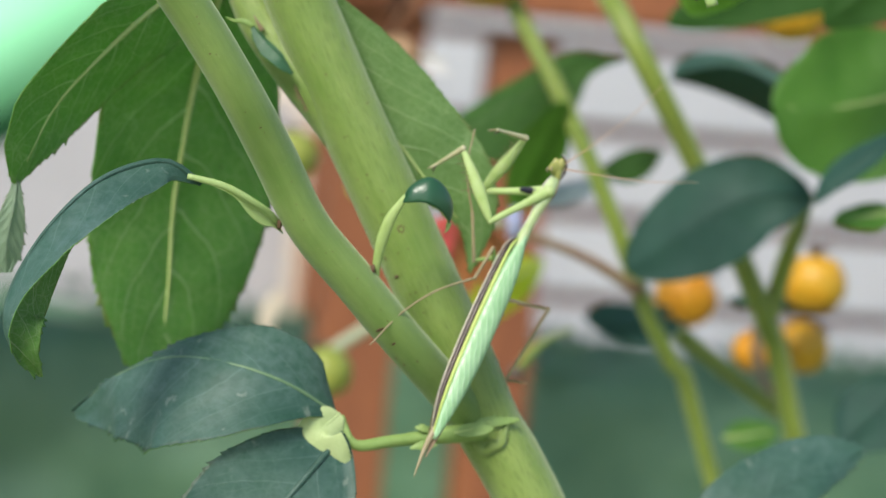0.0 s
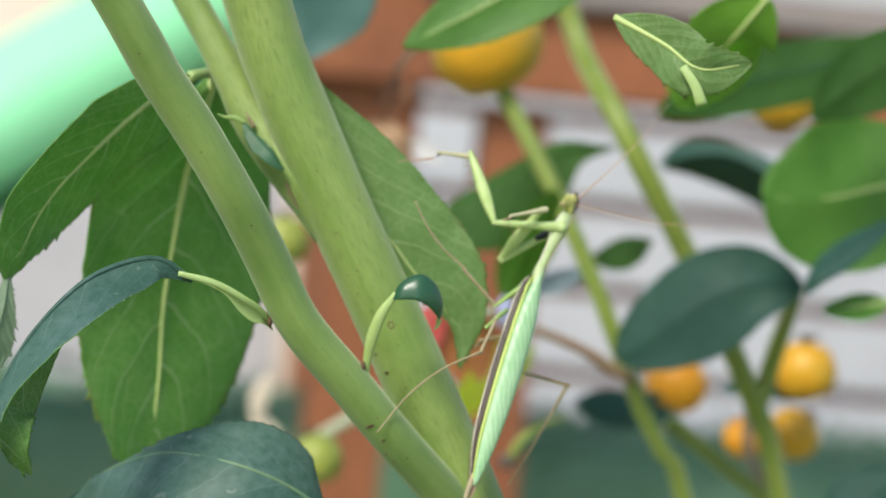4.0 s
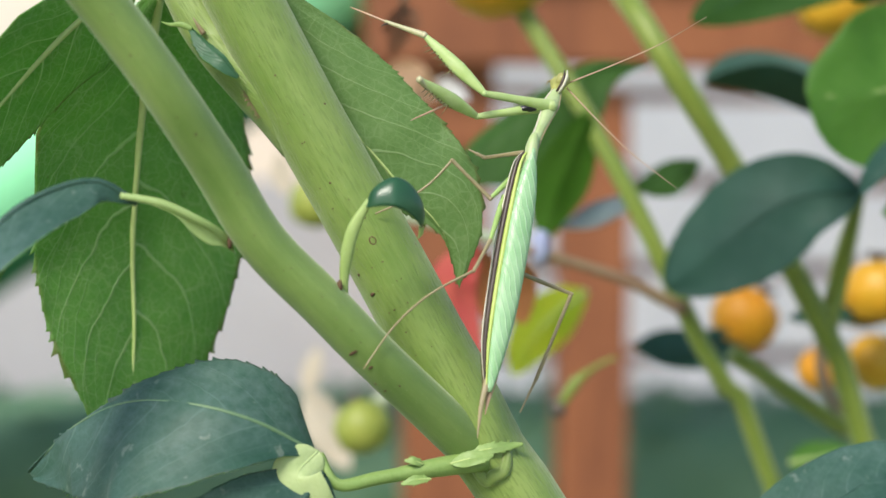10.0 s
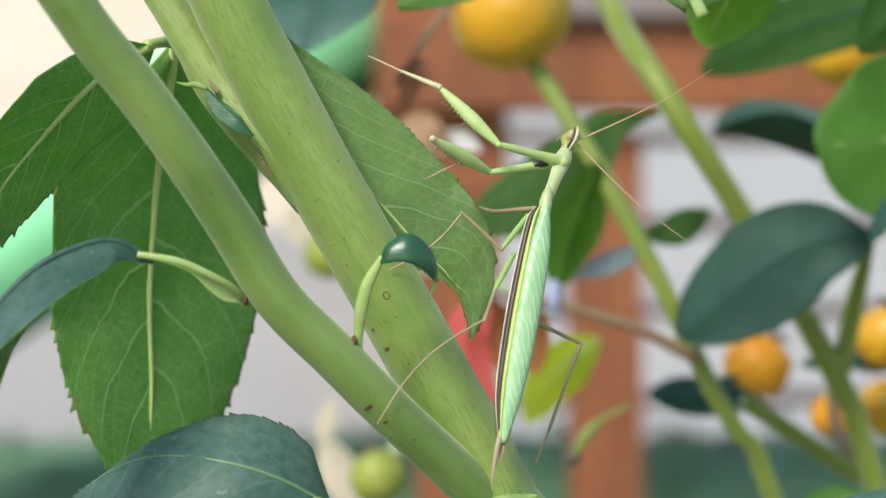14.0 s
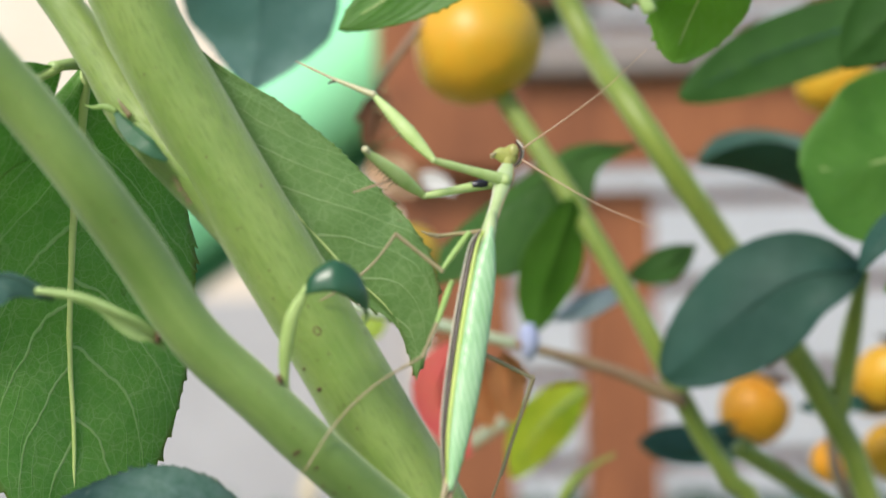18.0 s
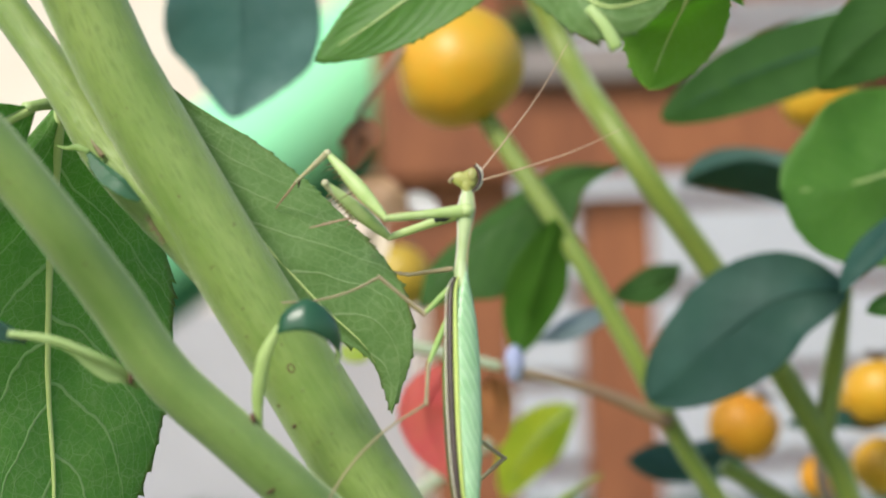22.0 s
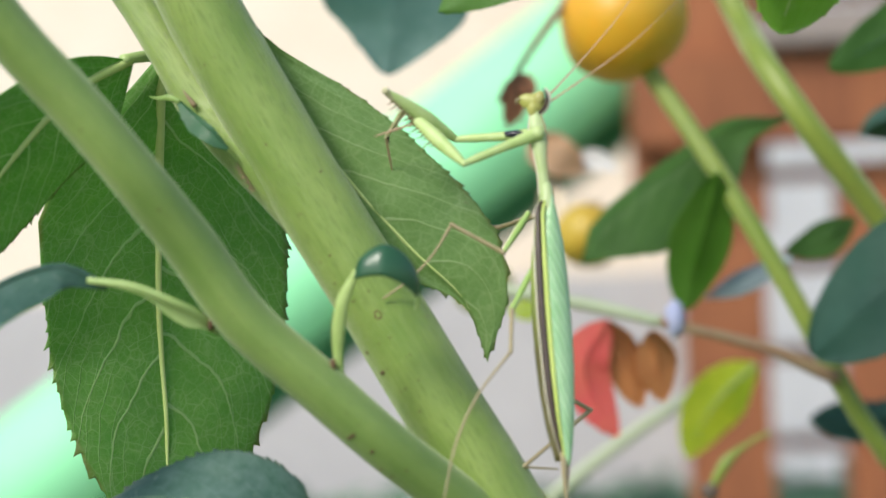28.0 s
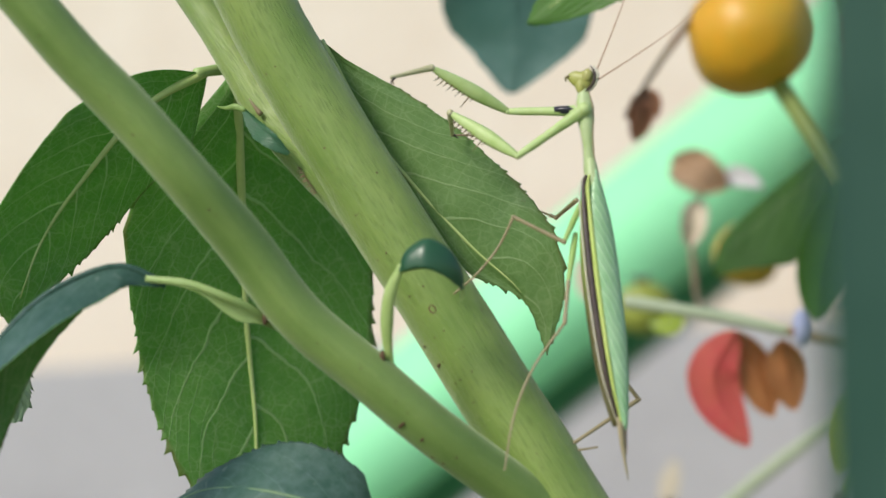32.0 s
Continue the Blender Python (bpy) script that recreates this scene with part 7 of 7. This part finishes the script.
    walk(m["tibia_RH"], [
        (0.0, pose(0.01551, 0.01712, -0.00730, 165.68, -4.60, -178.67)),
        (1.0, pose(0.01442, 0.01477, -0.00370, 165.22, -3.46, -179.04)),
        (2.0, pose(0.01563, 0.01466, -0.00866, 165.20, -8.27, -177.82)),
        (3.0, pose(0.01758, 0.01484, -0.01380, 166.23, -9.94, -177.52)),
        (6.0, pose(0.01510, 0.01309, -0.02495, 166.68, -10.74, -177.70)),
        (7.0, pose(0.01507, 0.01315, -0.02444, 166.50, -9.72, -177.88)),
        (8.0, pose(0.01504, 0.01320, -0.02391, 166.34, -8.40, -178.13)),
        (8.6, pose(0.01504, 0.01324, -0.02411, 166.48, -9.18, -177.96)),
        (10.0, pose(0.01504, 0.01332, -0.02457, 166.73, -10.52, -177.67)),
        (13.0, pose(0.01430, 0.01334, -0.02417, 166.59, -8.06, -178.19)),
        (15.2, pose(0.01406, 0.01341, -0.02383, 166.56, -8.20, -178.13)),
        (16.0, pose(0.01397, 0.01343, -0.02371, 166.54, -8.24, -178.11)),
        (17.5, pose(0.01379, 0.01348, -0.02349, 166.52, -8.32, -178.07)),
        (19.0, pose(0.01403, 0.01363, -0.02448, 166.81, -9.94, -177.73)),
        (21.0, pose(0.01520, 0.01292, -0.02938, 170.89, -29.07, 176.11)),
        (22.0, pose(0.01427, 0.01299, -0.03208, 172.69, -49.65, 174.37)),
        (23.0, pose(0.01614, 0.01223, -0.03601, 178.76, -68.18, -177.54)),
        (24.0, pose(0.01546, 0.01248, -0.03842, -177.31, -66.80, 177.54)),
        (27.0, pose(0.01644, 0.01267, -0.03885, -170.30, -58.09, 166.63)),
        (28.0, pose(0.01504, 0.01269, -0.03729, -166.63, -53.61, 161.68)),
        (30.0, pose(0.01088, 0.01203, -0.03966, 178.35, -58.70, 164.20)),
        (31.0, pose(0.01068, 0.01228, -0.03916, 177.87, -58.91, 164.38)),
        (32.0, pose(0.01124, 0.01180, -0.04173, 177.79, -61.36, 164.61)),
    ])
    walk(m["tarsus_RH"], [
        (0.0, pose(0.01393, 0.02178, -0.02565, 92.10, 58.60, 28.13)),
        (1.0, pose(0.01323, 0.01959, -0.02203, -168.19, 7.17, 177.99)),
        (2.0, pose(0.01280, 0.01941, -0.02684, -179.66, -5.15, -178.65)),
        (3.0, pose(0.01420, 0.01922, -0.03197, 178.70, -11.26, -177.19)),
        (6.0, pose(0.01148, 0.01733, -0.04312, -177.08, -20.20, -175.53)),
        (7.0, pose(0.01179, 0.01746, -0.04265, -170.00, -26.35, -173.85)),
        (8.0, pose(0.01220, 0.01760, -0.04218, -157.75, -46.56, -166.50)),
        (8.6, pose(0.01194, 0.01757, -0.04234, -166.73, -27.85, -173.31)),
        (10.0, pose(0.01149, 0.01754, -0.04275, -179.02, -15.82, -176.44)),
        (13.0, pose(0.01157, 0.01766, -0.04247, -178.67, -12.73, -177.11)),
        (15.2, pose(0.01128, 0.01773, -0.04212, -179.00, -12.00, -177.24)),
        (16.0, pose(0.01117, 0.01776, -0.04200, -179.11, -11.74, -177.29)),
        (17.5, pose(0.01097, 0.01781, -0.04177, -179.31, -11.27, -177.37)),
        (19.0, pose(0.01066, 0.01784, -0.04270, -179.19, -12.38, -177.16)),
        (21.0, pose(0.00631, 0.01654, -0.04578, 151.60, 78.01, 77.76)),
        (22.0, pose(0.00021, 0.01680, -0.04428, 39.34, 69.64, 16.95)),
        (23.0, pose(-0.00150, 0.01188, -0.04307, 93.13, 73.85, 96.51)),
        (24.0, pose(-0.00200, 0.01234, -0.04590, 94.49, 74.40, 97.45)),
        (27.0, pose(0.00023, 0.01323, -0.04875, 95.63, 74.01, 97.01)),
        (28.0, pose(-0.00047, 0.01320, -0.04826, 99.50, 74.28, 99.95)),
        (30.0, pose(-0.00458, 0.01698, -0.04952, 52.05, 77.74, 32.54)),
        (31.0, pose(-0.00479, 0.01734, -0.04897, 56.92, 77.86, 37.31)),
        (32.0, pose(-0.00464, 0.01692, -0.05083, 71.33, 79.11, 51.85)),
    ])
    walk(m["femur_RM"], [
        (0.0, pose(0.00987, 0.01916, -0.02320, 115.05, -1.85, -179.47)),
        (1.0, pose(0.00801, 0.01761, -0.02224, 115.38, -4.90, -178.63)),
        (2.0, pose(0.00636, 0.01778, -0.02849, 115.87, -14.08, -176.24)),
        (3.0, pose(0.00325, 0.01483, -0.02256, 115.32, -31.23, -171.40)),
        (6.0, pose(-0.00092, 0.00581, 0.00152, 107.76, -69.08, -146.35)),
        (7.0, pose(-0.00111, 0.00577, 0.00170, 105.73, -68.73, -146.25)),
        (8.0, pose(-0.00130, 0.00573, 0.00189, 103.60, -68.32, -146.22)),
        (8.6, pose(-0.00117, 0.00581, 0.00152, 102.79, -68.10, -146.75)),
        (10.0, pose(-0.00088, 0.00600, 0.00067, 100.79, -67.46, -148.13)),
        (13.0, pose(-0.00114, 0.00609, 0.00027, 102.71, -69.26, -143.91)),
        (15.2, pose(-0.00111, 0.00600, 0.00065, 101.52, -69.61, -142.48)),
        (16.0, pose(-0.00110, 0.00597, 0.00079, 101.08, -69.73, -141.94)),
        (17.5, pose(-0.00109, 0.00592, 0.00105, 100.23, -69.94, -140.93)),
        (19.0, pose(0.00006, 0.00603, 0.00054, 97.08, -71.56, -137.38)),
        (21.0, pose(-0.00112, 0.00622, 0.00109, 98.99, -72.07, -149.67)),
        (22.0, pose(0.00075, 0.00572, 0.00242, 75.39, -75.72, -136.76)),
        (23.0, pose(0.00186, 0.00598, 0.00043, 78.87, -75.37, -151.76)),
        (24.0, pose(0.00304, 0.00576, -0.00166, 74.65, -76.57, -148.71)),
        (27.0, pose(0.00400, 0.00546, -0.00286, 78.38, -75.48, -156.84)),
        (28.0, pose(0.00164, 0.00673, -0.00180, 88.69, -74.16, -168.85)),
        (30.0, pose(0.00022, 0.00775, -0.00170, 92.82, -72.25, -176.19)),
        (31.0, pose(-0.00072, 0.00835, -0.00122, 95.41, -68.79, 176.43)),
        (32.0, pose(0.00063, 0.00786, -0.00321, 97.32, -66.11, 169.72)),
    ])
    walk(m["tibia_RM"], [
        (0.0, pose(0.00965, 0.02822, -0.02744, 138.64, 30.60, 170.20)),
        (1.0, pose(0.00743, 0.02664, -0.02651, 136.24, 32.34, 169.84)),
        (2.0, pose(0.00471, 0.02669, -0.03273, 134.73, 28.72, 171.77)),
        (3.0, pose(-0.00030, 0.02344, -0.02622, 126.99, 22.14, 174.24)),
        (6.0, pose(-0.00857, 0.01216, 0.00043, 73.92, -75.92, -122.43)),
        (7.0, pose(-0.00856, 0.01237, 0.00072, 49.82, -77.71, -97.00)),
        (8.0, pose(-0.00852, 0.01259, 0.00102, 23.36, -76.63, -68.37)),
        (8.6, pose(-0.00824, 0.01284, 0.00070, 11.28, -74.86, -54.57)),
        (10.0, pose(-0.00754, 0.01343, -0.00005, -3.42, -68.87, -34.53)),
        (13.0, pose(-0.00855, 0.01276, -0.00051, 25.73, -77.00, -74.97)),
        (15.2, pose(-0.00857, 0.01264, -0.00005, 24.52, -76.65, -72.58)),
        (16.0, pose(-0.00857, 0.01259, 0.00012, 24.15, -76.52, -71.79)),
        (17.5, pose(-0.00859, 0.01250, 0.00044, 23.55, -76.27, -70.42)),
        (19.0, pose(-0.00752, 0.01254, 0.00015, 16.61, -75.73, -62.58)),
        (21.0, pose(-0.00739, 0.01399, 0.00061, 16.18, -76.40, -71.95)),
        (22.0, pose(-0.00410, 0.01444, 0.00304, 8.51, -73.60, -72.71)),
        (23.0, pose(-0.00114, 0.01551, 0.00091, 23.33, -75.92, -96.61)),
        (24.0, pose(0.00023, 0.01534, -0.00105, 13.89, -75.46, -88.13)),
        (27.0, pose(0.00194, 0.01523, -0.00235, 8.48, -74.64, -85.97)),
        (28.0, pose(-0.00007, 0.01658, -0.00174, 11.86, -76.39, -90.71)),
        (30.0, pose(-0.00091, 0.01768, -0.00185, 8.99, -76.17, -89.86)),
        (31.0, pose(-0.00098, 0.01835, -0.00156, -12.29, -70.88, -71.91)),
        (32.0, pose(0.00125, 0.01782, -0.00373, -32.09, -57.75, -53.74)),
    ])
    walk(m["tarsus_RM"], [
        (0.0, pose(0.01072, 0.02951, -0.02886, 147.68, 28.78, 170.91)),
        (1.0, pose(0.00853, 0.02799, -0.02785, 146.67, 29.56, 170.91)),
        (2.0, pose(0.00567, 0.02813, -0.03408, 146.74, 24.60, 173.13)),
        (3.0, pose(0.00038, 0.02514, -0.02744, 137.17, 6.80, 178.32)),
        (6.0, pose(-0.01003, 0.01379, 0.00058, 3.66, -61.41, -22.87)),
        (7.0, pose(-0.01006, 0.01395, 0.00102, 3.33, -61.72, -23.71)),
        (8.0, pose(-0.01005, 0.01410, 0.00149, 3.13, -62.58, -25.21)),
        (8.6, pose(-0.00980, 0.01428, 0.00126, 2.86, -63.65, -26.43)),
        (10.0, pose(-0.00915, 0.01469, 0.00074, 4.61, -68.47, -33.74)),
        (13.0, pose(-0.00997, 0.01438, -0.00006, 5.63, -71.93, -43.11)),
        (15.2, pose(-0.01002, 0.01422, 0.00042, 8.03, -72.14, -44.66)),
        (16.0, pose(-0.01004, 0.01416, 0.00059, 8.87, -72.21, -45.20)),
        (17.5, pose(-0.01007, 0.01406, 0.00092, 10.40, -72.31, -46.18)),
        (19.0, pose(-0.00902, 0.01406, 0.00067, 7.47, -71.54, -42.57)),
        (21.0, pose(-0.00861, 0.01575, 0.00111, 8.12, -72.62, -53.36)),
        (22.0, pose(-0.00503, 0.01634, 0.00365, 4.67, -68.69, -57.45)),
        (23.0, pose(-0.00178, 0.01755, 0.00140, 12.66, -71.30, -74.03)),
        (24.0, pose(-0.00036, 0.01739, -0.00051, 5.57, -69.47, -67.32)),
        (27.0, pose(0.00147, 0.01730, -0.00177, 0.11, -65.86, -62.75)),
        (28.0, pose(-0.00050, 0.01867, -0.00123, -0.81, -66.77, -62.28)),
        (30.0, pose(-0.00126, 0.01979, -0.00133, -3.67, -63.64, -59.05)),
        (31.0, pose(-0.00117, 0.02042, -0.00086, -1.43, -59.42, -55.92)),
        (32.0, pose(0.00126, 0.01979, -0.00273, 15.11, -57.99, -53.91)),
    ])
    walk(m["antenna_0"], [
        (0.0, pose(0.00177, -0.00161, 0.01935, 3.29, 26.95, 8.41)),
        (1.0, pose(0.00180, -0.00186, 0.01933, 4.83, 19.72, 5.73)),
        (2.0, pose(0.00411, -0.00177, 0.01899, 6.44, 31.04, 9.04)),
        (3.0, pose(0.00410, -0.00189, 0.01899, 8.15, 29.08, 7.88)),
        (6.0, pose(0.00097, -0.00206, 0.01917, 7.14, 23.49, 5.28)),
        (7.0, pose(0.00131, -0.00114, 0.01917, 10.68, 23.49, 5.39)),
        (8.0, pose(0.00165, 0.00097, 0.01905, 15.87, 23.20, 5.43)),
        (8.6, pose(0.00338, 0.00292, 0.01822, 20.71, 29.97, 7.30)),
        (10.0, pose(0.00595, 0.00542, 0.01708, 32.24, 52.25, 16.44)),
        (13.0, pose(0.00570, 0.00603, 0.01691, 30.23, 51.72, 16.41)),
        (15.2, pose(0.00512, 0.00594, 0.01707, 30.33, 46.94, 14.03)),
        (16.0, pose(0.00427, 0.00579, 0.01763, 30.99, 46.44, 13.86)),
        (17.5, pose(0.00386, 0.00572, 0.01773, 31.37, 41.57, 11.78)),
        (19.0, pose(0.00363, 0.00509, 0.01798, 31.59, 41.96, 11.71)),
        (21.0, pose(0.00220, 0.00277, 0.01871, 23.19, 40.72, -0.14)),
        (22.0, pose(0.00281, -0.00311, 0.01867, 12.82, 35.71, -11.82)),
        (23.0, pose(0.00034, -0.00214, 0.01867, 12.50, 30.34, -24.38)),
        (24.0, pose(-0.00007, -0.00231, 0.01845, 10.66, 30.54, -25.19)),
        (27.0, pose(0.00072, -0.00300, 0.01833, 10.81, 32.68, -25.78)),
        (28.0, pose(0.00010, -0.00225, 0.01838, 10.83, 43.35, -23.23)),
        (30.0, pose(-0.00019, -0.00189, 0.01830, 8.35, 31.01, -28.17)),
        (31.0, pose(0.00058, -0.00119, 0.01832, 10.18, 24.40, -30.21)),
        (32.0, pose(0.00158, -0.00308, 0.01818, 4.60, 26.33, -30.54)),
    ])
    walk(m["antenna_1"], [
        (0.0, pose(0.00229, -0.00131, 0.01832, 39.66, 64.61, 37.31)),
        (1.0, pose(0.00231, -0.00156, 0.01829, 30.40, 56.54, 24.93)),
        (2.0, pose(0.00448, -0.00148, 0.01789, 60.22, 72.21, 54.49)),
        (3.0, pose(0.00446, -0.00162, 0.01787, 75.30, 75.07, 67.69)),
        (6.0, pose(0.00121, -0.00182, 0.01802, 50.16, 69.60, 34.71)),
        (7.0, pose(0.00149, -0.00089, 0.01801, 57.60, 71.25, 39.59)),
        (8.0, pose(0.00178, 0.00122, 0.01789, 65.90, 71.80, 42.23)),
        (8.6, pose(0.00316, 0.00317, 0.01707, 140.84, 76.07, 117.24)),
        (10.0, pose(0.00572, 0.00567, 0.01593, 178.18, 53.62, 162.70)),
        (13.0, pose(0.00549, 0.00629, 0.01575, 178.64, 52.82, 162.90)),
        (15.2, pose(0.00491, 0.00620, 0.01592, 178.73, 57.41, 159.26)),
        (16.0, pose(0.00441, 0.00606, 0.01647, 178.47, 58.84, 157.88)),
        (17.5, pose(0.00401, 0.00599, 0.01657, 176.75, 63.27, 152.81)),
        (19.0, pose(0.00374, 0.00536, 0.01682, 173.70, 66.04, 149.47)),
        (21.0, pose(0.00237, 0.00299, 0.01755, -179.38, 69.44, 134.88)),
        (22.0, pose(0.00283, -0.00283, 0.01750, 56.33, 68.40, 14.16)),
        (23.0, pose(0.00035, -0.00184, 0.01751, 34.28, 50.99, -15.76)),
        (24.0, pose(-0.00014, -0.00197, 0.01731, 30.91, 51.38, -16.90)),
        (27.0, pose(0.00058, -0.00262, 0.01720, 30.34, 52.11, -17.59)),
        (28.0, pose(-0.00002, -0.00189, 0.01724, 32.01, 56.75, -16.29)),
        (30.0, pose(-0.00033, -0.00151, 0.01717, 42.82, 63.31, -11.54)),
        (31.0, pose(0.00042, -0.00079, 0.01720, 38.97, 56.64, -17.37)),
        (32.0, pose(0.00137, -0.00266, 0.01707, 36.67, 63.60, -13.22)),
    ])


motions()
